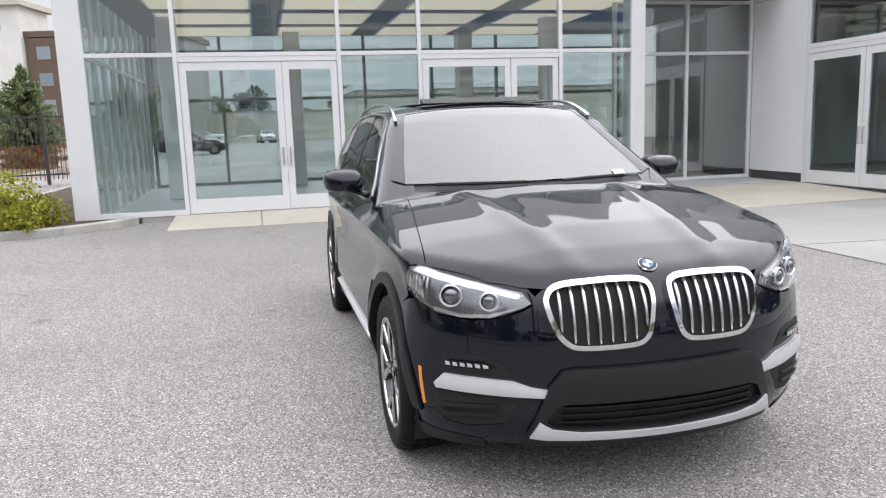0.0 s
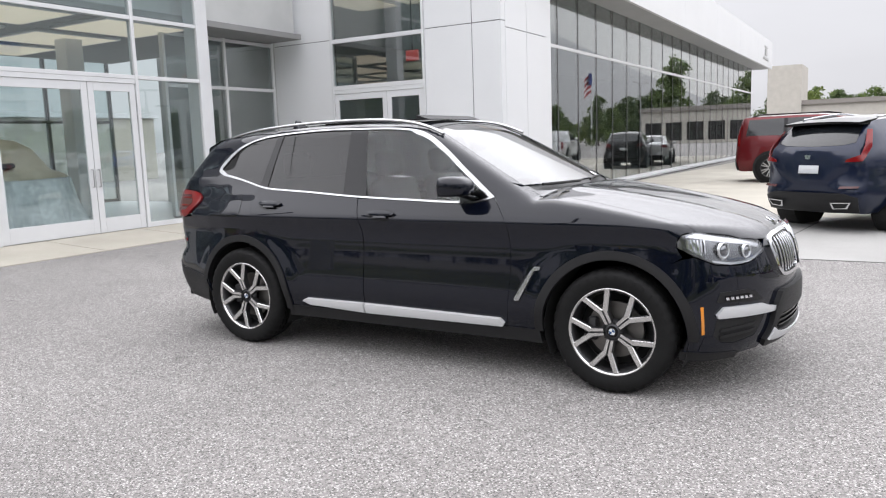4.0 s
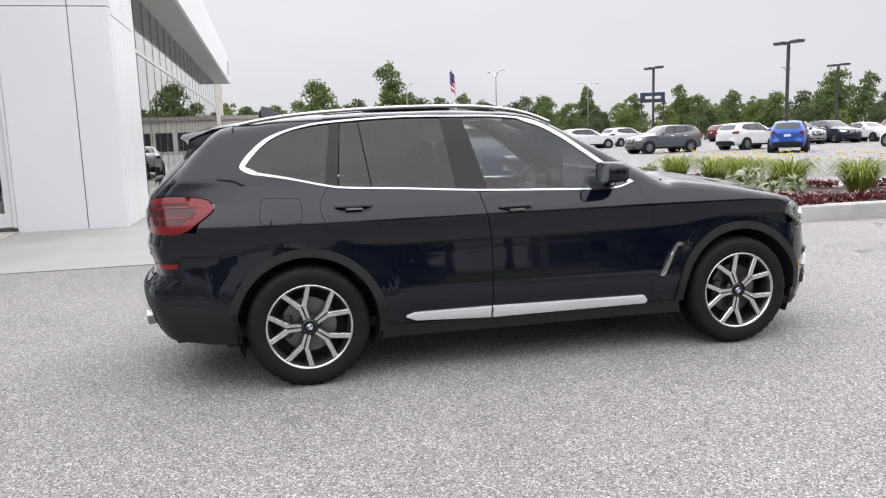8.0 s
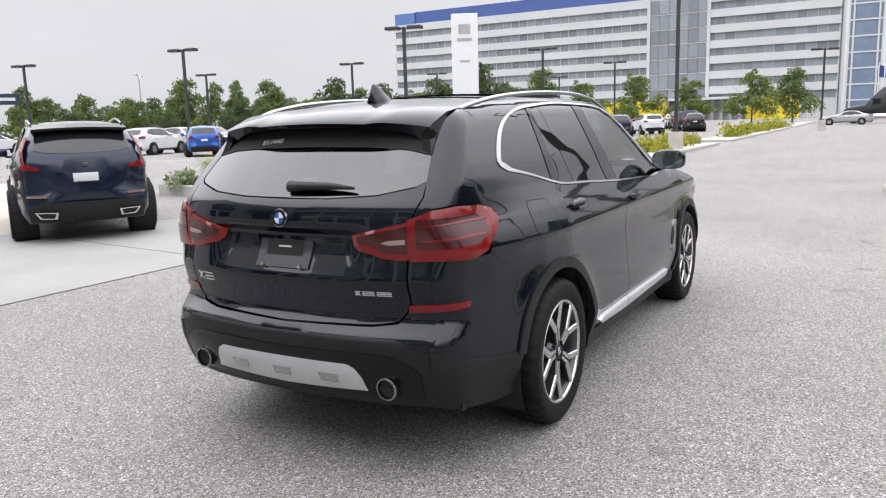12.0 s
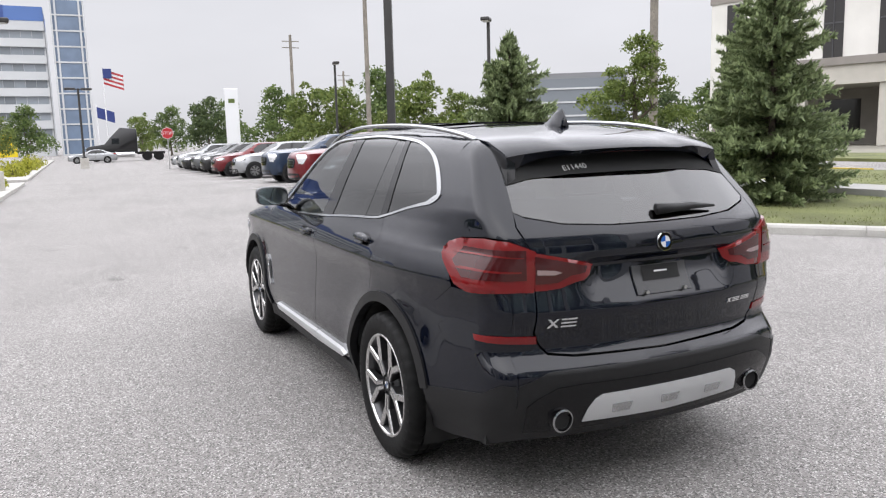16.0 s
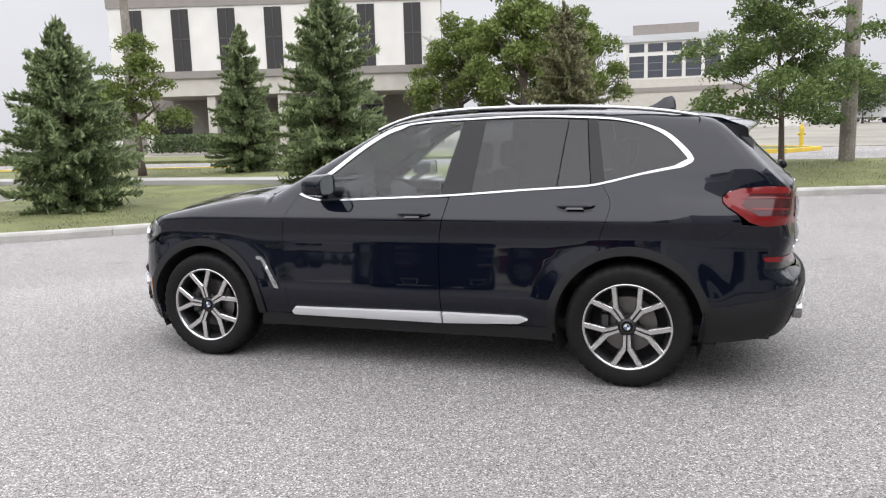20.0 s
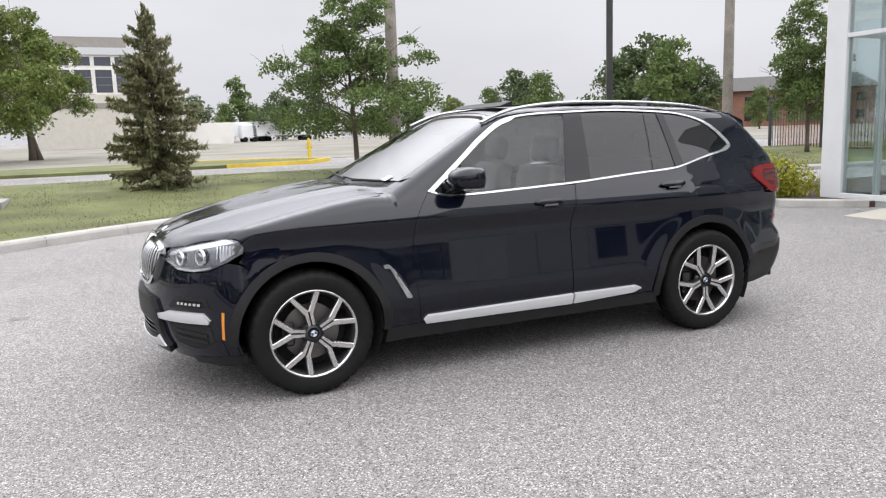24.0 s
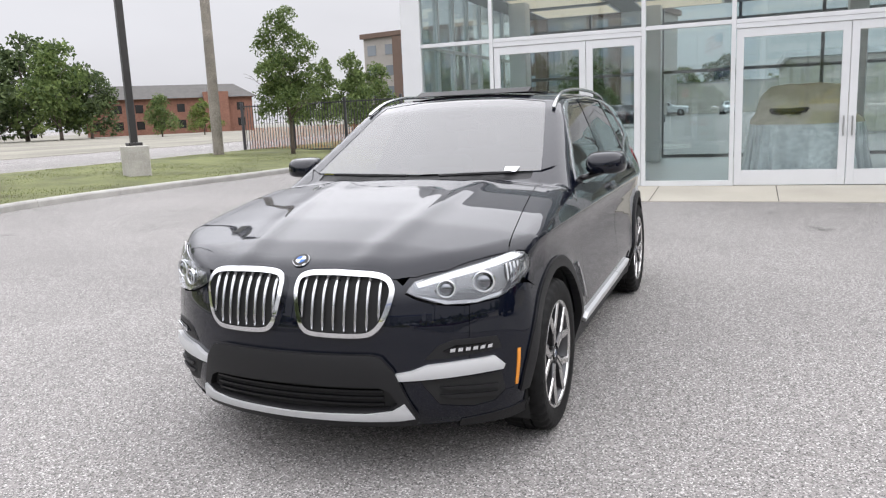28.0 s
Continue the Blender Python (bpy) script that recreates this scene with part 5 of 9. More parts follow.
# door mirrors
def door_mirror(s):
    """A rounded housing, open to the rear, on a short arm."""
    bm = bmesh.new()
    rows = []
    sq = lambda v, p: abs(v) ** p * (1 if v > 0 else -1)
    angles = [2 * math.pi * j / 24 for j in range(24)]
    for x, cy, ky, kz, dz in ((0.578, 0.975, 0.3, 0.3, -0.012), (0.568, 0.98, 0.62, 0.6, -0.008), (0.545, 0.99, 0.86, 0.84, -0.004), (0.505, 0.998, 0.97, 0.96, 0.0), (0.455, 1.0, 1.0, 1.0, 0.0), (0.412, 1.0, 0.985, 0.98, 0.0), (0.404, 1.0, 0.92, 0.9, 0.0)):
        rows.append([bm.verts.new((x, s * (cy + 0.108 * ky * sq(math.cos(a), 0.55)), 1.2 + dz + (0.069 if math.sin(a) > 0 else 0.061) * kz * sq(math.sin(a), 0.6))) for a in angles])
    for a, b in zip(rows, rows[1:]):
        bridge(bm, a, b)
    bm.faces.new(rows[0])
    bmesh.ops.recalc_face_normals(bm, faces=bm.faces[:])
    m = part("door_mirror", bm, P_PAINT, car, "gloss black door mirror", smooth=True, angle=50)
    bm = bmesh.new()
    bm.faces.new([bm.verts.new((0.41, s * (1.0 + 0.101 * sq(math.cos(a), 0.55)), 1.2 + 0.06 * sq(math.sin(a), 0.6))) for a in angles])
    part("mirror_glass", bm, P_MIRROR, m)
    part("mirror_base", tube(bmesh.new(), [(0.53, s * 0.84, 1.112), (0.51, s * 0.89, 1.128), (0.50, s * 0.94, 1.142), (0.49, s * 0.99, 1.15)], [0.042, 0.034, 0.03, 0.02], 10, flat=0.5, up=(0, 0, 1)), P_GLOSS, m, smooth=True)


both_sides(door_mirror)

# cabin
part("cabin_floor", boxm(-2.2, 1.0, -0.78, 0.78, 0.30, 0.36), P_BLACK, car)
part("underbody", boxm(-1.95, 1.9, -0.70, 0.70, 0.22, 0.28, 0.03), P_BLACK, car)
part("engine_bay", boxm(1.02, 2.12, -0.60, 0.60, 0.27, 0.82), P_BLACK, car)
bm = bmesh.new()
prof = [(1.0, 0.5), (0.98, 1.12), (0.85, 1.135), (0.60, 1.10), (0.47, 1.04), (0.45, 0.93), (0.55, 0.75), (0.62, 0.5)]
a = [bm.verts.new((x, -0.74, z)) for x, z in prof]
b = [bm.verts.new((x, 0.74, z)) for x, z in prof]
bm.faces.new(a)
bm.faces.new(b[::-1])
bridge(bm, a, b)
bmesh.ops.recalc_face_normals(bm, faces=bm.faces[:])
part("dashboard", bm, P_TRIM, car)
part("instrument_hood", boxm(0.44, 0.62, 0.22, 0.56, 1.06, 1.13, 0.03, 2), P_TRIM, car)
part("centre_screen", boxm(0.46, 0.475, -0.17, 0.13, 1.05, 1.19, 0.008), P_GLOSS, car)
bm = tube(bmesh.new(), [(0.36 + 0.05 * math.sin(a), 0.37 + 0.185 * math.cos(a), 0.985 + 0.18 * math.sin(a)) for a in [2 * math.pi * i / 28 for i in range(28)]], 0.016, 8, True)
sw = part("steering_wheel", bm, P_SEAT, car, smooth=True)
part("wheel_boss", boxm(0.35, 0.41, 0.28, 0.46, 0.93, 1.02, 0.03, 2), P_TRIM, sw)


def seat(x, y, w, name):
    bm = bmesh.new()
    box(bm, x - 0.25, x + 0.27, y - w, y + w, 0.5, 0.66, 0.06, 3)
    st = part(name, bm, P_SEAT, car, smooth=True, angle=60)
    bm = box(bmesh.new(), -0.07, 0.07, -w, w, 0.0, 0.62, 0.06, 3)
    o = part("seat_back", bm, P_SEAT, st, smooth=True, angle=60)
    o.matrix_basis = pose(x - 0.24, y, 0.62, 0, -14, 0)
    for yy in ((y,) if w < 0.4 else (y - 0.36, y + 0.36)):
        o = part("head_rest", box(bmesh.new(), -0.05, 0.05, -0.13, 0.13, 0.0, 0.19, 0.045, 3), P_SEAT, st, smooth=True, angle=60)
        o.matrix_basis = pose(x - 0.40, yy, 1.24, 0, -8, 0)


seat(-0.02, 0.37, 0.25, "driver_seat")
seat(-0.02, -0.37, 0.25, "passenger_seat")
seat(-0.92, 0.0, 0.64, "rear_bench")
panel("headlining", [(0.02, 0.52, 0), (-1.75, 0.5, 0), (-1.75, -0.5, 0), (0.02, -0.52, 0)], UP, P_LINER, car, off=-0.035, depth=0, step=0.12)
part("rear_view_mirror", boxm(0.10, 0.14, -0.12, 0.12, 1.40, 1.47, 0.02, 2), P_TRIM, car)
cam_box = panel("camera_housing", [(0.12, 0.13, 0), (0.24, 0.10, 0), (0.27, 0, 0), (0.24, -0.10, 0), (0.12, -0.13, 0)], UP, P_TRIM, car, off=-0.01, depth=0.03, step=0.04)
panel("window_sticker", [(0.80, 0.50, 0), (0.79, 0.58, 0), (0.84, 0.57, 0), (0.85, 0.50, 0)], UP, P_PAPER, car, off=0.004, depth=0, step=0.05, label="small white windscreen sticker")
for s in (-1, 1):
    q = at_skin([(0.93, s * 0.1 + 0.05, 0), (0.90, s * 0.3, 0), (0.86, s * 0.55, 0)], UP, 0.012)
    part("front_wiper", tube(bmesh.new(), [tuple(p) for p in q], 0.009, 6), P_PLASTIC, car)
# the spoiler's dark reflection, laid on the glass as a matt black sheet
panel("window_band", R3([(0.583, 1.485), (0.0, 1.50), (-0.583, 1.485), (-0.611, 1.365), (-0.5, 1.388), (-0.3, 1.40), (0.0, 1.404), (0.3, 1.40), (0.5, 1.388), (0.611, 1.365)]), REAR, P_BLACK, car, off=0.0012, depth=0, step=0.04, label="painted dark reflection of the spoiler along the rear window top")
font = bpy.data.curves.new("stock_number", "FONT")
font.body, font.size, font.extrude, font.align_x = "E11440", 0.042, 0.0003, "CENTER"
q = on_skin((-2.2, 0.26, 1.418), REAR, 0.004)
txt = new("stock_number", font)
txt.data.materials.append(P_ENWHITE)
txt.parent = car
txt.matrix_basis = q @ pose(0, 0, 0, 0, 0, 6)
txt["label"] = "white hand-written stock number"

# ---- ground ----
bm = bmesh.new()
xs = [-1500, -600, -300, -150, -80, -50, -30, -20, -12, -6, 0, 6, 12, 20, 30, 50, 80, 150, 300, 600, 1500]
ys = [-1500, -600, -300, -150, -80, -50, -30, -20, -17, -16, -15, -14, -13, -12, -11, -10, -9, 0, 10, 20, 30, 50, 80, 150, 300, 600, 1500]
rows = [[bm.verts.new((x, y, rise(x, y))) for x in xs] for y in ys]
for a, b in zip(rows, rows[1:]):
    for i in range(len(xs) - 1):
        bm.faces.new((a[i], a[i + 1], b[i + 1], b[i]))
tagged(part("ground", bm, M_ASPHALT), "worn pale grey asphalt car park", "asphalt", kind="structure")

# ---- dealership: glazed entrance hall, white corner block, long showroom ----
VX, VY0, VY1 = -9.05, -4.2, 5.85
SW = 0.10


def slab(name, pts, z0, z1, material, label, category="pavement"):
    return tagged(part(name, prism(bmesh.new(), pts, z0, z1), material), label, category, kind="structure")


def ramp(name, pts, material, label):
    """A paving sheet with a height for each corner, flush with the asphalt in front and level with the doors behind."""
    bm = bmesh.new()
    a = [bm.verts.new(p) for p in pts]
    b = [bm.verts.new((x, y, -0.06)) for x, y, z in pts]
    bm.faces.new(a)
    bm.faces.new(b[::-1])
    bridge(bm, b, a)
    bmesh.ops.triangulate(bm, faces=bm.faces[:])
    bmesh.ops.recalc_face_normals(bm, faces=bm.faces[:])
    return tagged(part(name, bm, material), label, "pavement", kind="structure")


hall = thing("entrance_hall", "glass entrance hall with white aluminium frames", "storefront", kind="structure")
T1, T2, T3 = 2.82, 3.86, 4.9


def frame_member(parent, name, x0, x1, y0, y1, z0, z1):
    return part(name, boxm(x0, x1, y0, y1, z0, z1, 0.004), M_ALU, parent)


def glass_door(parent, axis, a0, a1, z0, z1, at, face, hinge_side):
    """A framed glass leaf between a0 and a1 along axis; face is the outward side (+1/-1)."""
    st, rail = 0.115, 0.25
    d = part("door", bmesh.new(), M_ALU, parent)
    bm = bmesh.new()

    def bx(u0, u1, w0, w1):
        if axis == "y":
            box(bm, at - 0.025, at + 0.025, u0, u1, w0, w1, 0.003)
        else:
            box(bm, u0, u1, at - 0.025, at + 0.025, w0, w1, 0.003)

    bx(a0, a0 + st, z0, z1)
    bx(a1 - st, a1, z0, z1)
    bx(a0 + st, a1 - st, z1 - 0.14, z1)
    bx(a0 + st, a1 - st, z0, z0 + rail)
    bm.to_mesh(d.data)
    bm.free()
    d["label"] = "white framed glass door"
    p = (at - 0.005, at + 0.005)
    q = (a0 + st, a1 - st)
    part("door_pane", boxm(p[0], p[1], q[0], q[1], z0 + rail, z1 - 0.14) if axis == "y" else boxm(q[0], q[1], p[0], p[1], z0 + rail, z1 - 0.14), M_GLASS, d)
    h = a1 - st / 2 if hinge_side < 0 else a0 + st / 2
    o = face * 0.07
    pts = [(at, h, z0 + 1.1), (at + o, h, z0 + 1.1), (at + o, h, z0 + 0.8), (at, h, z0 + 0.8)] if axis == "y" else [(h, at, z0 + 1.1), (h, at + o, z0 + 1.1), (h, at + o, z0 + 0.8), (h, at, z0 + 0.8)]
    part("door_handle", tube(bmesh.new(), pts, 0.012, 8), M_STEEL, d, "steel pull handle")


ys = [VY0, -2.74, 0.03, 1.49, 4.23, 5.72]
for i, y in enumerate(ys):
    w = 0.035
    if i == 0:
        frame_member(hall, "corner_post", VX - 0.1, VX + 0.06, VY0 - 0.36, VY0 + 0.04, 0.1, 6.2)
    elif i == 5:
        frame_member(hall, "corner_post", VX - 0.3, VX + 0.06, 5.69, 5.98, 0.1, 6.2)
    else:
        frame_member(hall, "mullion", VX - 0.06, VX + 0.05, y - w, y + w, SW, 6.2)
for a, b in zip(ys, ys[1:]):
    a, b = a + 0.036, b - 0.036
    door = a > -2.8 and b < 0.1 or a > 1.4 and b < 4.3
    for z in (T1, T2 + 0.0, T3):
        frame_member(hall, "transom", VX - 0.06, VX + 0.046, a, b, z - 0.035, z + 0.035)
    for z0, z1 in ((T1, T2), (T2, T3), (T3, 6.2)):
        part("glass_pane", boxm(VX - 0.008, VX + 0.004, a, b, z0 + 0.036, z1 - 0.036), M_GLASS, hall)
    if door:
        sp = a + (b - a) * 0.64
        frame_member(hall, "door_head", VX - 0.05, VX + 0.04, a, b, 2.70, T1 - 0.036)
        glass_door(hall, "y", a + 0.01, sp - 0.005, SW + 0.01, 2.695, VX, 1, -1)
        glass_door(hall, "y", sp + 0.005, b - 0.01, SW + 0.01, 2.695, VX, 1, 1)
    else:
        frame_member(hall, "sill_rail", VX - 0.06, VX + 0.046, a, b, SW, SW + 0.09)
        part("glass_pane", boxm(VX - 0.008, VX + 0.004, a, b, SW + 0.09, T1 - 0.036), M_GLASS, hall)
# side wall of the hall, towards the shrubs
for k in range(8):
    x = VX - 0.9 - 0.9 * k
    frame_member(hall, "side_mullion", x - 0.035, x + 0.035, VY0 - 0.06, VY0 + 0.05, SW, 6.2)
    x1 = VX - 0.06 if k == 0 else x + 0.9 - 0.036
    for z0, z1 in ((SW, T1), (T1, T3), (T3, 6.2)):
        part("glass_pane", boxm(x + 0.036, x1, VY0 - 0.006, VY0 + 0.006, z0 + 0.04, z1 - 0.04), M_GLASS, hall)
    for z in (T1, T3):
        frame_member(hall, "side_transom", x + 0.036, x1, VY0 - 0.05, VY0 + 0.045, z - 0.03, z + 0.03)
# inside
M_HCEIL = mat("grey_ceiling", (0.3, 0.3, 0.3), 0.8, broad=0.05)
tagged(part("hall_floor", boxm(-16.4, VX - 0.06, VY0 + 0.05, 9.2, 0.06, SW), M_INFLOOR), "grey polished hall floor", "floor", kind="structure")
tagged(part("hall_ceiling", boxm(-16.38, VX - 0.3, VY0 + 0.06, 9.2, 3.98, 4.1), M_HCEIL), "grey ceiling of the hall", "ceiling", kind="structure")
tagged(part("hall_bulkhead", boxm(VX - 0.6, VX - 0.5, VY0 + 0.07, 9.2, 4.104, 6.19), M_INWALL), "pale bulkhead over the hall ceiling", "wall", kind="structure")
tagged(part("hall_roof", boxm(-16.6, VX + 0.15, VY0 - 0.4, 6.0, 6.2, 7.4), M_WHITE), "white panelled roof band", "roof", kind="structure")
backw = thing("wall_back", "rear glass wall of the hall with grey mullions", "window wall", kind="structure")
M_GREYF = mat("grey_aluminium", (0.22, 0.225, 0.23), 0.4, broad=0.05)
ybk = [VY0 + 0.1, -2.3, -0.4, 1.5, 3.4, 5.3, 7.2, 9.1]
for y in ybk:
    part("mullion", boxm(-16.5, -16.4, y - 0.04, y + 0.04, SW, 5.7, 0.004), M_GREYF, backw)
for a, b in zip(ybk, ybk[1:]):
    for z in (SW + 0.05, 2.35, 3.6, 5.6):
        part("transom", boxm(-16.49, -16.41, a + 0.041, b - 0.041, z - 0.04, z + 0.04, 0.004), M_GREYF, backw)
    for z0, z1 in ((SW + 0.05, 2.35), (2.35, 3.6), (3.6, 5.6)):
        part("glass_pane", boxm(-16.455, -16.445, a + 0.041, b - 0.041, z0 + 0.041, z1 - 0.041), M_GLASS, backw)
# yard behind the hall: block building, long wall and a parked pickup beyond
M_BLOCKW = mat("beige_block", (0.62, 0.59, 0.52), 0.85, fine=0.06, fine_scale=20, broad=0.08, broad_scale=0.6, vary=0.05)
yard = thing("block_building", "low beige concrete block building behind the hall", "building")
for k in range(16):
    part("block_course", boxm(-46, -33, 3.4, 24, 0.208 * k + 0.004, 0.208 * (k + 1) - 0.008), M_BLOCKW, yard)
part("wall_core", boxm(-45.98, -33.02, 3.42, 23.98, 0, 3.32), M_CONC, yard)
part("roof_edge", boxm(-46.2, -32.8, 3.2, 24.2, 3.335, 3.6), M_WHITE, yard)
longw = thing("boundary_wall", "long pale concrete wall across the rear yard", "wall")
for k in range(16):
    part("wall_panel", boxm(-113, -112.7, -46 + 5 * k, -41.02 + 5 * k, 0, 4.3), M_BLOCKW, longw)
    part("wall_cap", boxm(-113.1, -112.6, -46 + 5 * k, -41.02 + 5 * k, 4.304, 4.5), M_CONC, longw)
for x, y in ((-12.6, -3.2), (-12.6, 5.4), (-15.2, -0.5), (-15.2, 4.0)):
    tagged(part("column", boxm(x - 0.2, x + 0.2, y - 0.2, y + 0.2, SW, 3.975, 0.02), M_WHITE), "white square column in the hall", "column", group="hall columns")
M_PANEL_LIGHT = glow("warm_ceiling_panel", (1.0, 0.84, 0.66), 0.45)
for i in range(3):
    for j in range(4):
        x, y = -15.0 + 2.2 * i, -2.4 + 2.55 * j
        lt = thing("ceiling_light", "warm lit ceiling panel", "light", pose(x, y, 3.93), group="ceiling lights")
        part("light_frame", boxm(-0.85, 0.85, -0.98, 0.98, 0, 0.046), M_WHITE, lt)
        part("diffuser", boxm(-0.8, 0.8, -0.93, 0.93, -0.006, -0.001), M_PANEL_LIGHT, lt)
# covered car in the hall
M_COVER = mat("tan_cover", (0.62, 0.55, 0.45), 0.8, broad=0.2, broad_scale=2.5, fine=0.1, bump=0.3, fine_scale=14)
M_SKIRT = mat("silver_cloth", (0.85, 0.87, 0.88), 0.4, broad=0.15, broad_scale=3, fine=0.15, fine_scale=12, bump=0.6)
cov = thing("covered_car", "parked car under a tan and silver fabric cover", "covered car", pose(-12.1, 2.75, SW))
bm = bmesh.new()
rows = []
for i in range(241):
    a = 2 * math.pi * i / 240
    px, py = 2.15 * abs(math.cos(a)) ** 0.35 * (1 if math.cos(a) > 0 else -1), 1.02 * abs(math.sin(a)) ** 0.35 * (1 if math.sin(a) > 0 else -1)
    wob = 1 + 0.07 * math.sin(23 * a) + 0.05 * math.sin(37 * a + 1) + 0.03 * math.sin(61 * a)
    rows.append([bm.verts.new((px * wob, py * wob, 0.02)), bm.verts.new((px * (0.98 + 0.3 * (wob - 1)), py * (0.98 + 0.3 * (wob - 1)), 0.5)), bm.verts.new((px * 0.95, py * 0.95, 0.98))])
for a, b in zip(rows, rows[1:]):
    for i in range(2):
        bm.faces.new((a[i], b[i], b[i + 1], a[i + 1]))
part("cover_skirt", bm, M_SKIRT, cov, smooth=True)
bm = bmesh.new()
rows = []
for k, (sx, sy, z) in enumerate(((0.96, 0.96, 0.97), (0.93, 0.92, 1.04), (0.78, 0.86, 1.12), (0.62, 0.76, 1.5), (0.5, 0.6, 1.66), (0.3, 0.3, 1.7))):
    rows.append([bm.verts.new((2.15 * sx * abs(math.cos(a)) ** 0.4 * (1 if math.cos(a) > 0 else -1) - 0.12 * k * (k < 5) * 0.5, 1.02 * sy * abs(math.sin(a)) ** 0.4 * (1 if math.sin(a) > 0 else -1), z + 0.012 * math.sin(7 * a + k))) for a in [2 * math.pi * i / 40 for i in range(40)]])
for a, b in zip(rows, rows[1:]):
    bridge(bm, a, b)
bm.faces.new(rows[-1])
part("cover_top", bm, M_COVER, cov, smooth=True)
bm = bmesh.new()
for k in range(14):
    a = random.random() * 6.28
    tube(bm, [(1.35 + 0.2 * math.cos(a), -0.3 + 0.3 * math.sin(a), 1.18), (1.4 + 0.25 * math.cos(a + 2), -0.3 + 0.3 * math.sin(a + 2), 1.22), (1.3 + 0.2 * math.cos(a + 4), -0.3 + 0.3 * math.sin(a + 4), 1.17)], 0.05, 6)
tagged(part("cloth_bundle", bm, M_DARK, cov, smooth=True), "crumpled dark cloth bundle")

# recessed glazing between hall and corner block
rec = thing("recessed_glazing", "recessed glass wall with white frames", "window wall", kind="structure")
RX = -10.4
for y in (6.02, 7.72, 9.29):
    frame_member(rec, "mullion", RX - 0.06, RX + 0.05, y - 0.035, y + 0.035, SW, 6.2)
for a, b in ((6.056, 7.684), (7.756, 9.254)):
    for z in (SW + 0.045, 2.86, 3.93, 4.85):
        frame_member(rec, "transom", RX - 0.06, RX + 0.046, a, b, z - 0.035, z + 0.035)
    for z0, z1 in ((SW + 0.045, 2.86), (2.86, 3.93), (3.93, 4.85), (4.85, 6.2)):
        part("glass_pane", boxm(RX - 0.008, RX + 0.004, a, b, z0 + 0.036, z1 - 0.036), M_GLASS_DK, rec)
arm = thing("armchair", "cream upholstered tub armchair", "armchair", pose(-12.2, 8.3, SW))
M_CREAM = mat("cream_leather", (0.6, 0.57, 0.5), 0.6, broad=0.06)
part("seat", boxm(-0.35, 0.35, -0.35, 0.35, 0.15, 0.45, 0.05, 2), M_CREAM, arm, smooth=True, angle=50)
part("backrest", boxm(-0.42, -0.3, -0.4, 0.4, 0.15, 0.95, 0.05, 2), M_CREAM, arm, smooth=True, angle=50)
for y in (-0.4, 0.32):
    part("arm", boxm(-0.35, 0.3, y, y + 0.09, 0.15, 0.7, 0.04, 2), M_CREAM, arm, smooth=True, angle=50)
for x in (-0.3, 0.3):
    for y in (-0.3, 0.3):
        part("leg", cyl(bmesh.new(), (x, y, 0), (x, y, 0.16), 0.02), M_DARK, arm)

# white corner block: faces the car park at y = 9.33, turns the corner at x = -4.2
WY, CX = 9.33, -4.18
blk = thing("corner_block", "white panelled corner block with a glass double door", "wall", kind="structure")
G0 = 0.0035
for x0, x1, z0, z1 in ((-10.34, -8.6, 0.28, 3.9), (-10.34, -8.6, 3.908, 6.2), (-6.02, -4.86, 0.0, 3.9), (-6.02, -4.86, 3.908, 7.4), (-4.852, CX, 0.0, 3.9), (-4.852, CX, 3.908, 7.4), (-8.6, -6.02, 5.6, 7.4), (-10.34, -8.608, 6.208, 7.4)):
    part("wall_panel", boxm(x0 + G0, x1 - G0, WY, WY + 0.2, z0 + G0, z1 - G0, 0.003), M_WHITE, blk)
part("wall_core", boxm(-10.3, -8.58, WY + 0.01, WY + 0.19, 0.1, 7.3), M_DARK, blk)
part("wall_core", boxm(-6.0, CX - 0.05, WY + 0.01, WY + 0.19, 0.0, 7.3), M_DARK, blk)
part("wall_base", boxm(-10.34, -8.6, WY + 0.03, WY + 0.18, 0.05, 0.28), M_KERB, blk)
for y0, y1 in ((WY, 10.6), (10.608, 11.7)):
    for z0, z1 in ((0.0, 3.78), (3.788, 7.4)):
        part("wall_panel", boxm(CX - 0.2, CX, y0 + G0 + 0.2 * (y0 == WY), y1 - G0, z0 + G0, z1 - G0, 0.003), M_WHITE, blk)
part("wall_core", boxm(CX - 0.19, CX - 0.01, WY + 0.2, 11.7, 0.0, 7.3), M_DARK, blk)
part("corner_return", boxm(-4.75, CX - 0.01, 11.705, 12.0, 0.0, 7.4), M_WHITE, blk)
for x in (-8.57, -6.05):
    frame_member(blk, "door_jamb", x - 0.03, x + 0.03, WY - 0.03, WY + 0.1, SW, 5.6)
for z in (2.80, 3.86, 5.1):
    frame_member(blk, "transom", -8.54, -6.08, WY - 0.02, WY + 0.08, z - 0.045, z + 0.045)
for z0, z1 in ((2.80, 3.86), (3.86, 5.1)):
    part("glass_pane", boxm(-8.54, -6.08, WY + 0.02, WY + 0.03, z0 + 0.046, z1 - 0.046), M_GLASS_DK, blk)
frame_member(blk, "door_head", -8.54, -6.08, WY - 0.015, WY + 0.06, 2.66, 2.754)
glass_door(blk, "x", -8.53, -7.065, SW + 0.01, 2.655, WY + 0.02, -1, -1)
glass_door(blk, "x", -7.055, -6.09, SW + 0.01, 2.655, WY + 0.02, -1, 1)
M_EXIT = glow("exit_sign_red", (0.6, 0.05, 0.04), 0.6)
ex = thing("exit_sign", "red ceiling sign inside the door", "sign", pose(-6.7, 9.9, 3.45))
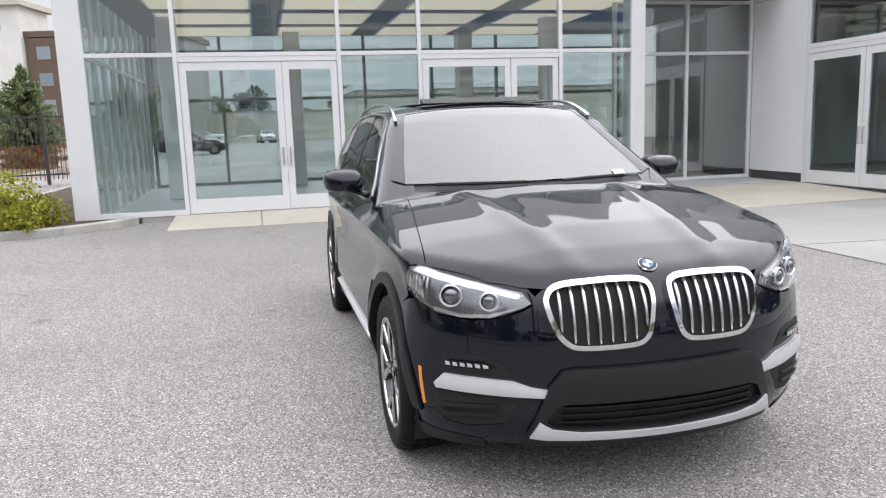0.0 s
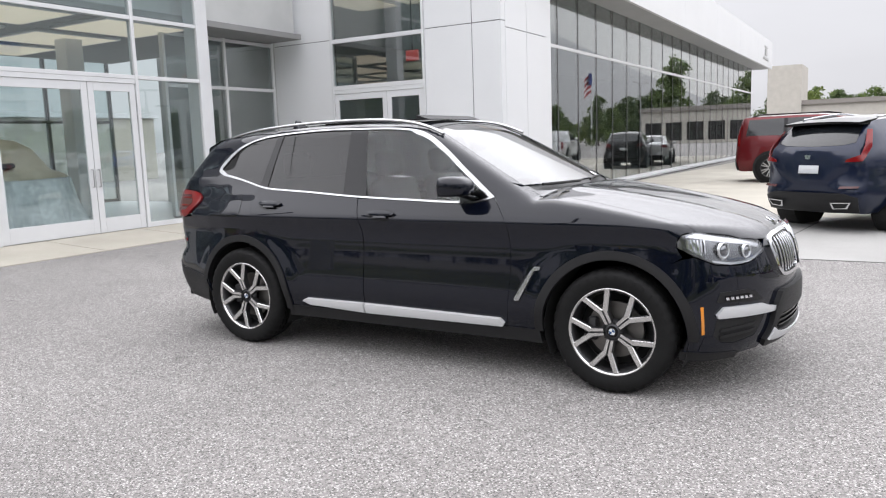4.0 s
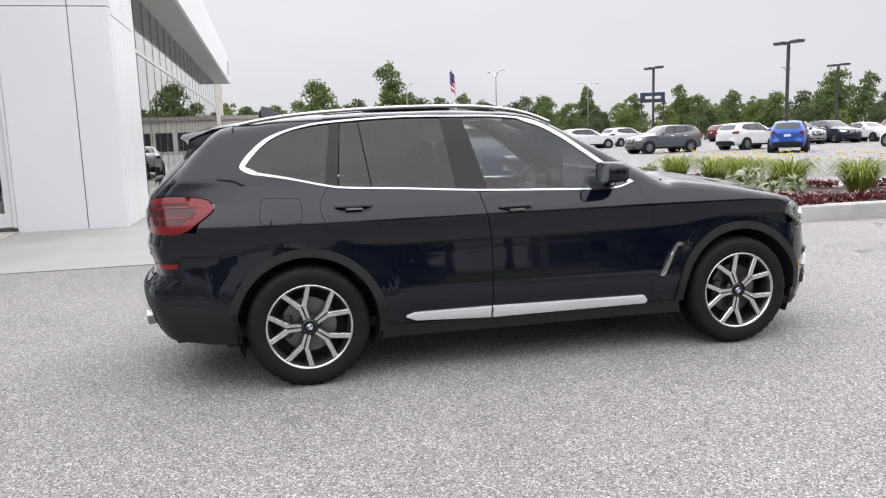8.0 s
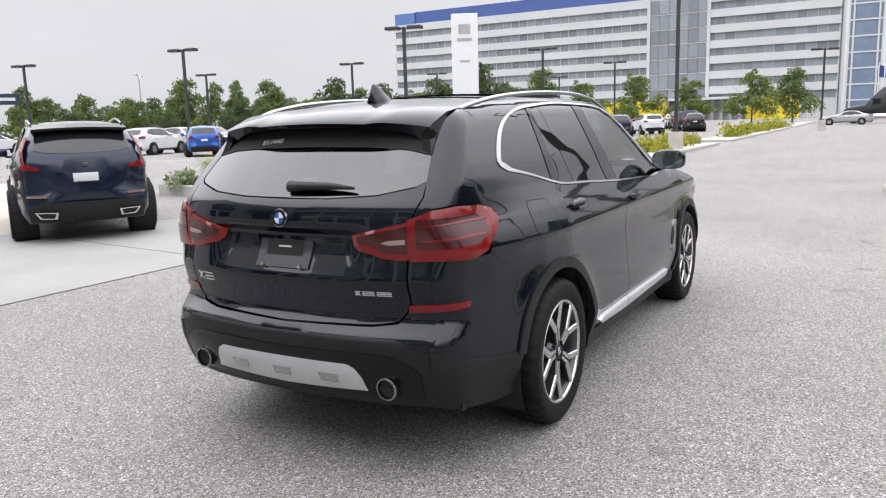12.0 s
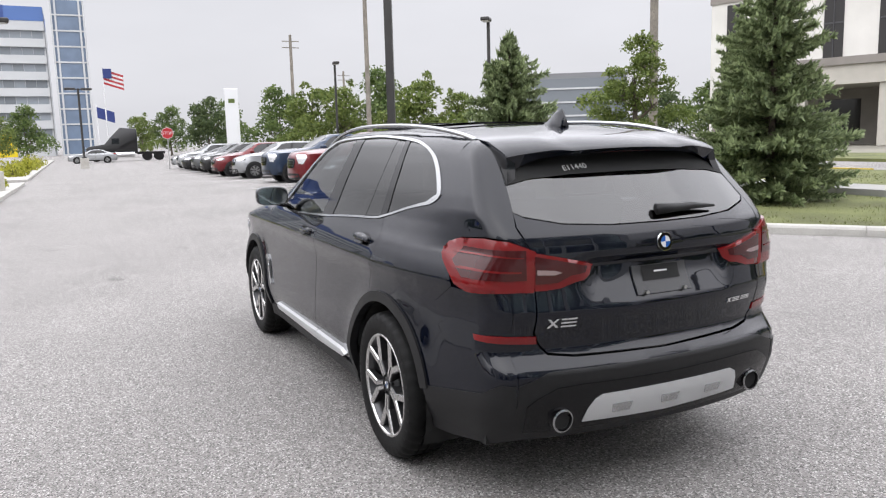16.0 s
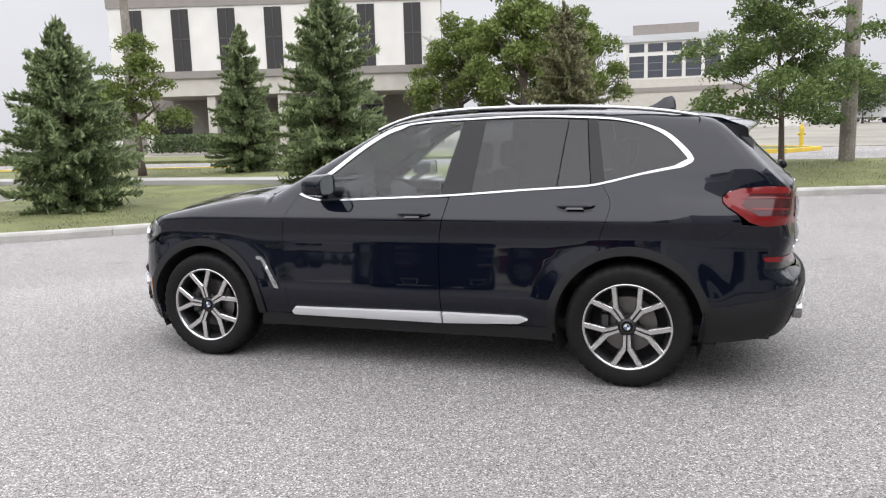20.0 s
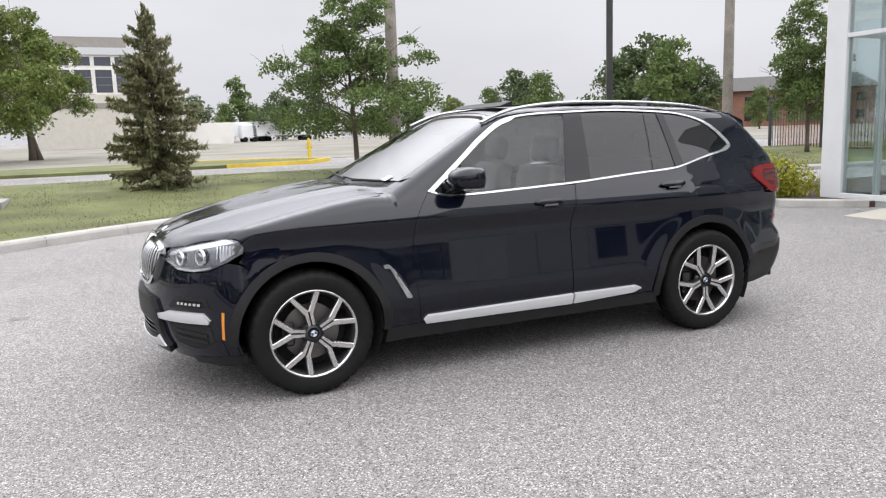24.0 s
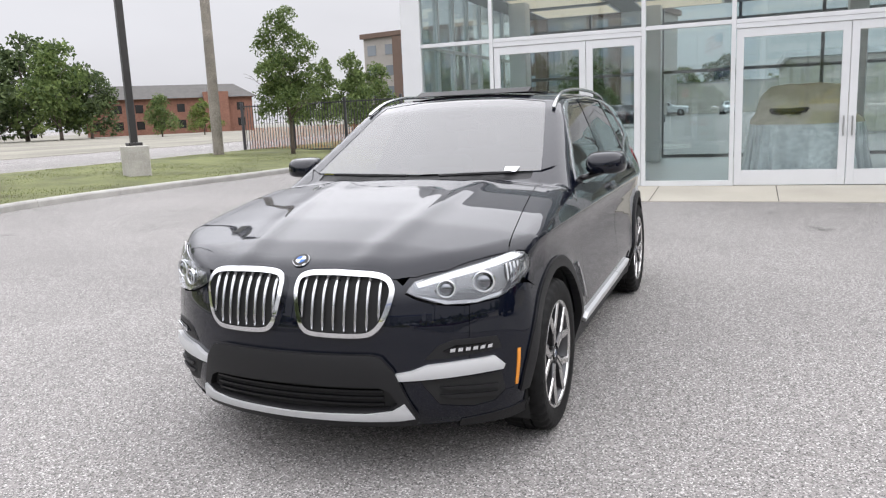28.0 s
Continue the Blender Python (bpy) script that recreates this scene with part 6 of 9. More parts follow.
part("sign_face", boxm(-0.17, 0.17, -0.02, 0.02, -0.12, 0.12, 0.01), M_EXIT, ex)
part("hanger", boxm(-0.01, 0.01, -0.01, 0.01, 0.12, 2.2), M_DARK, ex)
tagged(part("lobby_floor", boxm(-10.3, -4.4, WY + 0.2, 45, 0.03, 0.08), M_INFLOOR), "grey showroom floor", "floor", kind="structure")
tagged(part("lobby_wall", boxm(-14.6, -14.4, WY, 45, 0.0, 5.2), M_INWALL), "grey inner showroom wall", "wall", kind="structure")
tagged(part("lobby_ceiling", boxm(-14.5, -4.75, WY + 0.2, 45, 5.2, 5.4), M_CEIL), "pale showroom ceiling", "ceiling", kind="structure")
tagged(part("lobby_end", boxm(-14.5, -4.7, 44.8, 45, 0.0, 5.2), M_INWALL), "grey end wall", "wall", kind="structure")
for k in range(4):
    lt = thing("ceiling_light", "warm lit ceiling panel", "light", pose(-9.5 + 1.6 * k, 11.5, 5.16), group="ceiling lights")
    part("diffuser", boxm(-0.6, 0.6, -1.2, 1.2, -0.01, 0.01), M_PANEL_LIGHT, lt)
for x, y in ((-7.2, 11.2), (-8.0, 13.0)):
    ch = thing("side_chair", "dark lounge chair seen through the door", "chair", pose(x, y, 0.08), group="lobby chairs")
    part("seat", boxm(-0.3, 0.3, -0.3, 0.3, 0.36, 0.46, 0.03), M_DARK, ch)
    part("backrest", boxm(-0.3, 0.3, 0.24, 0.32, 0.46, 0.9, 0.03), M_DARK, ch)
    for a in (-0.26, 0.26):
        for b in (-0.26, 0.26):
            part("leg", cyl(bmesh.new(), (a, b, 0), (a, b, 0.37), 0.015), M_STEEL, ch)

# long showroom glass and its overhanging roof
show = thing("showroom_front", "long reflective showroom glass wall with slim mullions", "window wall", kind="structure")
GX, GY0, GY1 = -4.62, 12.0, 44.6
n_bay = 22
for k in range(n_bay + 1):
    y = GY0 + (GY1 - GY0) * k / n_bay
    part("mullion", boxm(GX - 0.05, GX + 0.012, y - 0.02, y + 0.02, 0.1, 5.2), M_DARK, show)
    if k < n_bay:
        y1 = GY0 + (GY1 - GY0) * (k + 1) / n_bay
        for z0, z1 in ((0.16, 3.72), (3.80, 5.2)):
            part("glass_pane", boxm(GX - 0.006, GX + 0.006, y + 0.021, y1 - 0.021, z0, z1), M_GLASS_DK, show)
part("transom", boxm(GX - 0.05, GX + 0.03, GY0, GY1, 3.72, 3.80), M_ALU, show)
part("sill", boxm(GX - 0.06, GX + 0.05, GY0, GY1, 0.02, 0.16), M_ALU, show)
M_SOFFIT = mat("grey_soffit", (0.5, 0.51, 0.52), 0.6, broad=0.05)
roofb = thing("showroom_roof", "white fascia with a grey soffit over the showroom glass", "roof", kind="structure")
part("soffit", boxm(-4.75, -3.75, 12.0, 46.0, 5.2, 5.3), M_SOFFIT, roofb)
for k in range(6):
    y0 = 11.7 + 34.3 * k / 6
    part("fascia_panel", boxm(-3.75, -3.65, y0 + 0.004, y0 + 34.3 / 6 - 0.004, 5.18, 6.75, 0.003), M_WHITE, roofb)
part("roof_deck", boxm(-14.6, -3.75, 11.7, 46.0, 6.6, 6.72), M_WHITE, roofb)
part("fascia_end", boxm(-4.2, -3.75, 11.6, 11.7, 5.18, 6.75), M_WHITE, roofb)
lg = thing("fascia_emblem", "small grey emblem on the white fascia", "sign", pose(-3.64, 43.2, 5.95))
for dz, w, h in ((0.3, 0.5, 0.1), (0.0, 0.42, 0.35), (-0.35, 0.9, 0.12)):
    part("emblem_bar", boxm(0, 0.03, -w, w, dz - h / 2, dz + h / 2), M_STEEL, lg)

# paving in front
ramp("entrance_walk", [(-7.62, -2.95, 0.012), (-7.45, 4.98, 0.012), (-9.05, 4.98, SW), (-9.05, -2.95, SW)], M_BEIGE, "pale concrete entrance walk")
part("wall_base", boxm(VX - 0.1, VX + 0.03, VY0 - 0.36, -2.94, -0.05, SW), M_CONC, hall)
ramp("entrance_apron", [(-7.45, 4.985, 0.012), (-5.9, 5.05, 0.01), (-6.0, 9.33, 0.03), (-8.6, 9.33, SW), (-10.4, 9.33, SW)], M_BEIGE, "pale concrete apron by the doors")
ramp("entrance_apron_inner", [(-7.45, 4.985, 0.012), (-10.4, 9.33, SW), (-10.4, 5.95, SW), (-9.05, 5.95, SW), (-9.05, 4.985, SW)], M_BEIGE, "pale concrete apron by the glass wall")
slab("concrete_pad", [(-5.9, 4.5), (5.75, 4.42), (5.75, 6.9), (3.2, 8.5), (-3.0, 11.1), (-4.2, 11.4), (-4.2, 9.33), (-6.0, 9.33)], -0.05, 0.006, M_CONC, "smooth grey concrete driveway")
slab("pale_drive", [(-3.0, 11.12), (3.2, 8.52), (8.5, 14.0), (9.0, 46), (-3.3, 46), (-4.6, 12), (-4.2, 11.42)], -0.05, 0.005, M_BEIGE, "pale beige concrete drive")
tagged(part("pad_joint", prism(bmesh.new(), [(-5.9, 4.475), (5.75, 4.395), (5.75, 4.418), (-5.9, 4.498)], -0.02, 0.003), M_JOINT), "dark joint along the concrete edge", "joint", kind="structure")
for x in (-2.6, 1.4, 4.6):
    tagged(part("pad_joint", prism(bmesh.new(), [(x, 4.52), (x + 0.012, 4.52), (x + 0.45, 8.5), (x + 0.438, 8.5)], 0.0, 0.008), M_JOINT), "thin saw joint in the concrete", "joint", kind="structure")
def tilt_box(y):
    bm = bmesh.new()
    vs = [bm.verts.new(p) for p in ((-9.0, y, SW + 0.0005), (-9.0, y + 0.012, SW + 0.0005), (-7.52, y + 0.012, 0.016), (-7.52, y, 0.016))]
    bm.faces.new(vs)
    bmesh.ops.solidify(bm, geom=bm.faces[:], thickness=-0.003)
    return bm


for y in (-1.5, 0.3, 2.2, 4.0):
    tagged(part("walk_joint", tilt_box(y), M_JOINT), "thin joint in the walk", "joint", kind="structure")

# ---- lawn, kerbs, beds ----
KERB = smooth_curve([(13.3, -4.2, 0), (12.7, -2.95, 0), (11.6, -2.45, 0), (10.3, -2.55, 0), (8.3, -3.4, 0), (6.5, -4.85, 0), (5.0, -6.0, 0), (3.9, -6.85, 0), (2.3, -8.0, 0), (0.5, -9.1, 0), (-1.5, -10.1, 0), (-3.5, -10.8, 0), (-6.0, -11.25, 0), (-9.2, -11.1, 0), (-12.8, -10.7, 0), (-20.0, -10.3, 0), (-34, -10.2, 0)], 6)
kerb = thing("kerb", "low pale concrete kerb round the lawn", "kerb", kind="structure")
step = 4
for i in range(0, len(KERB) - 1, step):
    seg = [p.copy() for p in KERB[i:i + step + 1]]
    seg[0] += (seg[1] - seg[0]).normalized() * 0.006
    for p in seg:
        p.z = rise(p.x, p.y)
    part("kerb_stone", swept(bmesh.new(), seg, [(0.0, -0.1), (0.0, 0.1), (0.02, 0.135), (0.05, 0.15), (0.15, 0.15), (0.16, -0.1)]), M_KERB, kerb)
end_run = [Vector((24.0, -13.0, 0)), Vector((19.0, -11.2, 0)), Vector((14.3, -9.4, 0)), Vector((13.75, -7.0, 0)), Vector((13.3, -4.2, 0))]
for a, b in zip(end_run, end_run[1:]):
    d = (b - a).normalized() * 0.004
    part("kerb_stone", swept(bmesh.new(), [Vector((p.x, p.y, rise(p.x, p.y))) for p in (a + d, (a + b) / 2, b - d)], [(0.0, -0.1), (0.0, 0.1), (0.02, 0.135), (0.05, 0.15), (0.15, 0.15), (0.16, -0.1)]), M_KERB, kerb)


def lawn_z(x, y):
    return rise(x, y) + 0.14


front = [(p.x, p.y) for p in KERB]
side_in = []
for i, p in enumerate(KERB):
    d = (KERB[min(i + 1, len(KERB) - 1)] - KERB[max(i - 1, 0)]).normalized()
    side_in.append((p.x - d.y * 0.14, p.y + d.x * 0.14))
back = [(-34, -17.2), (-10, -17.4), (4, -17.4), (18, -17.2), (24, -16.5), (24, -13.0), (14.2, -9.5)]
poly = np.array(side_in + back)
q = dense(poly, 0.8)
gx, gy = np.meshgrid(np.arange(-34, 24.5, 0.7), np.arange(-17.4, -2, 0.7))
grid = np.stack([gx.ravel(), gy.ravel()], 1)
grid = grid[inside_poly(grid, q) & (edge_distance(grid, q) > 0.3)]
res = geo.delaunay_2d_cdt([Vector(p) for p in np.concatenate([q, grid])], [(i, (i + 1) % len(q)) for i in range(len(q))], [], 0, 1e-6)
co = np.array([tuple(p) for p in res[0]])
tri = np.array([t for t in res[2] if len(t) == 3])
tri = tri[inside_poly(co[tri].mean(1), q)]
me = bpy.data.meshes.new("lawn")
me.from_pydata([(x, y, lawn_z(x, y) + 0.02 * noise.noise(Vector((x * 0.6, y * 0.6, 0)))) for x, y in co], [], [tuple(int(i) for i in t) for t in tri])
me.materials.append(M_GRASS)
tagged(new("lawn", me), "short patchy green lawn with dry spots", "lawn", kind="structure")
M_BLADE = leaf_mat("grass_blades", (0.07, 0.10, 0.02), (0.24, 0.25, 0.085), 0.3)


def blades(name, pts, h, w, material, label, zf):
    """Short upright grass blades, one triangle each."""
    n = len(pts)
    a = np.random.rand(n) * 6.283
    hh = h * (0.5 + np.random.rand(n))
    lean = (np.random.rand(n, 2) - 0.5) * h * 1.2
    z = np.array([zf(x, y) for x, y in pts])
    dx, dy = np.cos(a) * w, np.sin(a) * w
    v = np.empty((n, 3, 3))
    v[:, 0] = np.stack([pts[:, 0] - dx, pts[:, 1] - dy, z], 1)
    v[:, 1] = np.stack([pts[:, 0] + dx, pts[:, 1] + dy, z], 1)
    v[:, 2] = np.stack([pts[:, 0] + lean[:, 0], pts[:, 1] + lean[:, 1], z + hh], 1)
    me = bpy.data.meshes.new(name)
    me.from_pydata(v.reshape(-1, 3).tolist(), [], np.arange(3 * n).reshape(-1, 3).tolist())
    me.materials.append(material)
    return tagged(new(name, me), label, "grass", kind="stuff")


cand = np.random.rand(90000, 2) * np.array([40, 14.5]) + np.array([-24, -17])
cand = cand[inside_poly(cand, poly)]
keep = np.array([noise.noise(Vector((x * 0.5, y * 0.5, 3))) > -0.25 + 0.35 * random.random() for x, y in cand])
blades("grass", cand[keep], 0.034, 0.007, M_BLADE, "short green and straw grass blades", lambda x, y: lawn_z(x, y) - 0.005)
# path, street and pale lots beyond the lawn
slab("footpath", [(4.5, -11.9), (30, -12.4), (30, -13.6), (4.5, -13.2)], 0.1, 0.36, M_CONC, "pale concrete footpath across the lawn")
zr = 0.3
slab("street", [(-300, -24.0), (300, -25.0), (300, -17.9), (18, -17.5), (4, -17.6), (-300, -17.6)], zr - 0.1, zr + 0.012, M_ROAD, "grey street beyond the lawn", "road")
slab("verge", [(60, -32), (60, -25.3), (0, -24.6), (-4.6, -25.2), (-6, -27.2), (-4.6, -29.6), (0, -31)], zr - 0.1, zr + 0.12, M_GRASS, "dry grass verge", "grass")
M_LOT = mat("pale_lot", (0.235, 0.222, 0.18), 0.9, fine=0.2, fine_scale=6, broad=0.3, broad_scale=0.16, bump=0.2)
slab("empty_lot", [(-260, -200), (60, -200), (60, -32.5), (-8, -31), (-300, -24.2)], zr - 0.1, zr + 0.02, M_LOT, "wide empty pale lot with weeds", "car park")
for pts in ([(0, -30.9), (-3.0, -30.4), (-5.2, -29.2), (-6.1, -27.2), (-4.7, -25.1), (-1.5, -24.7)], [(9, -17.7), (24, -17.6), (60, -17.8)]):
    yk = thing("yellow_kerb", "yellow painted street kerb", "kerb", kind="structure")
    part("kerb_run", swept(bmesh.new(), [Vector((x, y, zr)) for x, y in pts], [(-0.09, -0.1), (-0.09, 0.15), (0.09, 0.15), (0.09, -0.1)]), M_YELLOW, yk)

# shrub island beside the hall
isl = smooth_curve([(-20, -6.9, 0), (-12, -7.0, 0), (-9.6, -6.85, 0), (-8.3, -6.3, 0), (-7.75, -5.4, 0), (-7.95, -4.5, 0), (-8.6, -3.75, 0), (-9.15, -3.45, 0)], 5)
ik = thing("island_kerb", "curved pale concrete kerb round the shrub bed", "kerb", kind="structure")
for i in range(0, len(isl) - 1, 5):
    part("kerb_stone", swept(bmesh.new(), [p.copy() for p in isl[i:i + 6]], [(0.0, -0.05), (0.0, 0.11), (0.02, 0.13), (0.14, 0.13), (0.15, -0.05)]), M_KERB, ik)
slab("shrub_bed", [(p.x - 0.1, p.y + 0.05) for p in isl[::2]] + [(-9.1, -4.6), (-20, -4.6)], -0.05, 0.1, M_SOIL, "dark mulch bed", "flower bed")


def soup(name, centres, size, material, parent=None, flat=0.0, aspect=0.6):
    """Loose leaves, one quad each, at the centres, turned at random."""
    c = np.asarray(centres, float)
    n = len(c)
    sz = size * (0.6 + 0.8 * np.random.rand(n, 1))
    u = np.random.randn(n, 3)
    u /= np.linalg.norm(u, axis=1, keepdims=True)
    w = np.random.randn(n, 3)
    w[:, 2] += flat * 3
    v = np.cross(w, u)
    v /= np.maximum(np.linalg.norm(v, axis=1, keepdims=True), 1e-6)
    a, b = u * sz, v * sz * aspect
    verts = np.stack([c - a, c - b * 0.9, c + a, c + b * 0.9], 1).reshape(-1, 3)
    me = bpy.data.meshes.new(name)
    me.from_pydata(verts.tolist(), [], np.arange(4 * n).reshape(-1, 4).tolist())
    me.materials.append(material)
    ob = new(name, me)
    ob.parent = parent
    return ob


M_LEAF_Y = leaf_mat("yellow_green_leaves", (0.17, 0.20, 0.02), (0.52, 0.50, 0.07), 0.35)
M_LEAF_G = leaf_mat("mid_green_leaves", (0.065, 0.11, 0.035), (0.23, 0.30, 0.10), 0.4)
M_LEAF_L = leaf_mat("light_green_leaves", (0.09, 0.135, 0.03), (0.27, 0.33, 0.095), 0.35)
M_LEAF_D = leaf_mat("dark_green_leaves", (0.05, 0.08, 0.035), (0.16, 0.21, 0.085), 0.35)
M_NEEDLE = leaf_mat("spruce_needles", (0.125, 0.17, 0.08), (0.43, 0.51, 0.26), 0.45)
M_NEEDLE_B = leaf_mat("brown_tinged_needles", (0.12, 0.125, 0.06), (0.42, 0.41, 0.24), 0.4)
M_HOSTA = leaf_mat("variegated_leaves", (0.10, 0.16, 0.06), (0.62, 0.64, 0.45), 0.2)
M_MAROON = leaf_mat("dark_red_leaves", (0.05, 0.008, 0.01), (0.16, 0.03, 0.03), 0.2)
M_PETAL = leaf_mat("white_pink_petals", (0.55, 0.3, 0.3), (0.8, 0.75, 0.72), 0.3)
M_LILY = leaf_mat("yellow_petals", (0.6, 0.42, 0.02), (0.8, 0.65, 0.05), 0.3)
M_STRAW = leaf_mat("tall_grass", (0.2, 0.2, 0.08), (0.42, 0.42, 0.2), 0.3)
M_STRAP = leaf_mat("lily_leaves", (0.13, 0.19, 0.03), (0.38, 0.44, 0.09), 0.35)


def blob(n, rx, ry, rz, cz, k=7):
    """Places in a lumpy mound."""
    lumps = [(np.random.randn(3) * np.array([rx, ry, rz]) * 0.45, 0.35 + 0.35 * random.random()) for _ in range(k)]
    out = []
    for i in range(n):
        c, r = lumps[i % k]
        d = np.random.randn(3)
        d /= np.linalg.norm(d)
        p = c + d * r * np.array([rx, ry, rz]) * (0.75 + 0.3 * random.random())
        p[2] = abs(p[2]) + cz * 0.2
        out.append(p)
    return np.array(out)


def shrub(x, y, z, rx, ry, h, n, size, material, label, name="shrub", group=""):
    s = thing(name, label, "shrub", pose(x, y, z), group)
    soup("foliage", blob(n, rx, ry, h * 0.75, 0.1, 11), size, material, s)
    bm = bmesh.new()
    for _ in range(6):
        a = random.random() * 6.28
        tube(bm, [(0, 0, 0), (rx * 0.4 * math.cos(a), ry * 0.4 * math.sin(a), h * 0.55)], 0.012, 5)
    part("stems", bm, M_BARK, s)
    return s


shrub(-8.5, -5.2, 0.1, 0.7, 0.75, 0.95, 3800, 0.04, M_LEAF_Y, "golden yellow-green shrub in the mulch bed")
shrub(-9.3, -6.0, 0.1, 0.7, 0.6, 0.85, 2400, 0.045, M_LEAF_Y, "golden yellow-green shrub in the mulch bed")

# raised flower bed at the end of the concrete drive
bed_pts = [(5.85, 4.5), (6.6, 4.42), (9.0, 4.32), (11.3, 4.3), (12.3, 4.62), (12.35, 5.2), (11.6, 5.8), (9.6, 7.6), (8.6, 9.6), (8.2, 12.2), (7.2, 12.2), (7.0, 9.0), (5.85, 6.8)]
bk = thing("flower_bed_kerb", "raised pale concrete edging of the flower bed", "kerb", kind="structure")
closed = bed_pts + bed_pts[:1]
for (x0, y0), (x1, y1) in zip(closed, closed[1:]):
    a, b = Vector((x0, y0, 0)), Vector((x1, y1, 0))
    k = max(1, round((b - a).length / 2.4))
    for i in range(k):
        p, q2 = a.lerp(b, i / k), a.lerp(b, (i + 1) / k)
        d = (q2 - p).normalized()
        part("kerb_stone", swept(bmesh.new(), [p - d * 0.02, q2 + d * 0.02 - d * 0.008], [(0.0, -0.05), (0.0, 0.22), (0.02, 0.24), (0.2, 0.24), (0.22, 0.2), (0.22, -0.05)]), M_KERB, bk)
slab("flower_bed", [tuple(p) for p in shrunk(np.array(bed_pts), 0.11)], -0.05, 0.19, M_SOIL, "dark mulch in the raised bed", "flower bed")


def tuft(x, y, z, r, h, n, material, label, name, flowers=None):
    """Arching strap leaves from one crown, with or without flowers above."""
    s = thing(name, label, "plant", pose(x, y, z))
    vs, fs = [], []
    for i in range(n):
        a, rr, hh = random.random() * 6.283, r * (0.45 + 0.65 * random.random()), h * (0.6 + 0.5 * random.random())
        w = 0.010 + 0.006 * random.random()
        ca, sa = math.cos(a), math.sin(a)
        b0 = (random.random() * 0.12 * ca, random.random() * 0.12 * sa)
        k = len(vs)
        for t, zz in ((0, 0), (0.45, 0.85), (0.8, 1.0), (1.0, 0.8)):
            px, py, ww = b0[0] + rr * t * ca, b0[1] + rr * t * sa, w * (1 - 0.75 * t)
            vs += [(px - sa * ww, py + ca * ww, hh * zz), (px + sa * ww, py - ca * ww, hh * zz)]
        fs += [(k, k + 1, k + 3, k + 2), (k + 2, k + 3, k + 5, k + 4), (k + 4, k + 5, k + 7, k + 6)]
    me = bpy.data.meshes.new("leaves")
    me.from_pydata(vs, [], fs)
    me.materials.append(material)
    ob = new("leaves", me)
    ob.parent = s
    if flowers:
        pts = [(random.gauss(0, r * 0.5), random.gauss(0, r * 0.5), h * (1.0 + 0.25 * random.random())) for _ in range(flowers)]
        for p in pts:
            bm = bmesh.new()
            for j in range(5):
                b = 6.283 * j / 5
                c = bm.verts.new(p)
                q1 = bm.verts.new((p[0] + 0.045 * math.cos(b), p[1] + 0.045 * math.sin(b), p[2] + 0.025))
                q3 = bm.verts.new((p[0] + 0.045 * math.cos(b + 0.9), p[1] + 0.045 * math.sin(b + 0.9), p[2] + 0.025))
                bm.faces.new((c, q1, q3))
            part("flower", bm, M_LILY, s)
    return s


for x, y, r, h, f in ((7.6, 6.7, 0.62, 0.62, 12), (8.4, 5.9, 0.6, 0.6, 12), (7.5, 7.9, 0.6, 0.6, 10), (9.4, 5.6, 0.55, 0.6, 10), (7.7, 9.2, 0.6, 0.6, 8), (10.6, 5.2, 0.5, 0.6, 9), (7.6, 10.6, 0.6, 0.6, 8)):
    tuft(x, y, 0.19, r, h, 320, M_STRAP, "day lily clump with yellow flowers", "day_lily", f + 8)
for x, y in ((6.7, 6.0), (6.9, 7.1), (7.4, 11.6)):
    s = thing("hosta", "variegated white and green hosta", "plant", pose(x, y, 0.19))
    soup("leaves", blob(520, 0.42, 0.42, 0.36, 0.05, 9), 0.085, M_HOSTA, s, aspect=0.35)
for x, y, h in ((8.9, 5.2, 0.5), (9.9, 5.0, 0.8), (7.9, 8.6, 0.6)):
    tuft(x, y, 0.19, 0.35, h, 220, M_STRAW, "tall feathery ornamental grass", "ornamental_grass")
pts = []
for i in range(len(bed_pts)):
    (x0, y0), (x1, y1) = bed_pts[i], bed_pts[(i + 1) % len(bed_pts)]
    ln = math.hypot(x1 - x0, y1 - y0)
    for k in range(int(ln * 260)):
        t, ins = random.random(), 0.26 + 0.5 * random.random()
        nx, ny = -(y1 - y0) / ln, (x1 - x0) / ln
        lump = 0.10 + 0.06 * noise.noise(Vector((x0 + (x1 - x0) * t, y0 + (y1 - y0) * t, 0)) * 5)
        pts.append((x0 + (x1 - x0) * t + nx * ins, y0 + (y1 - y0) * t + ny * ins, 0.19 + lump * (0.5 + random.random())))
ob = soup("begonias", pts, 0.045, M_MAROON)
tagged(ob, "low dark red begonia edging", "flowers", kind="stuff")
tagged(soup("begonia_blossoms", [(x, y, z + 0.05) for x, y, z in pts[::4]], 0.022, M_PETAL), "small white and pink blossoms", "flowers", kind="stuff")

# second bed along the drive with low golden shrubs
slab("far_bed", [(18.2, 5.4), (20.3, 4.4), (34, 4.3), (34, 6.4), (19.5, 7.0)], -0.05, 0.12, M_KERB, "pale concrete planting strip", "flower bed")
for k in range(16):
    if k == 8:
        continue
    shrub(19.6 + 0.9 * k + 0.2 * random.random(), 5.5 + 0.3 * random.random() + (0.5 if k < 5 else 0), 0.1, 0.6, 0.62, 0.62, 620, 0.06, M_LEAF_Y, "low golden yellow-green shrub", "low_shrub", "drive shrubs")
for x, y in ((7.5, 33.0), (8.6, 33.6), (9.8, 33.2)):
    tuft(x, y, 0.05, 0.6, 0.7, 160, M_STRAP, "day lily clump with yellow flowers", "day_lily", 6)
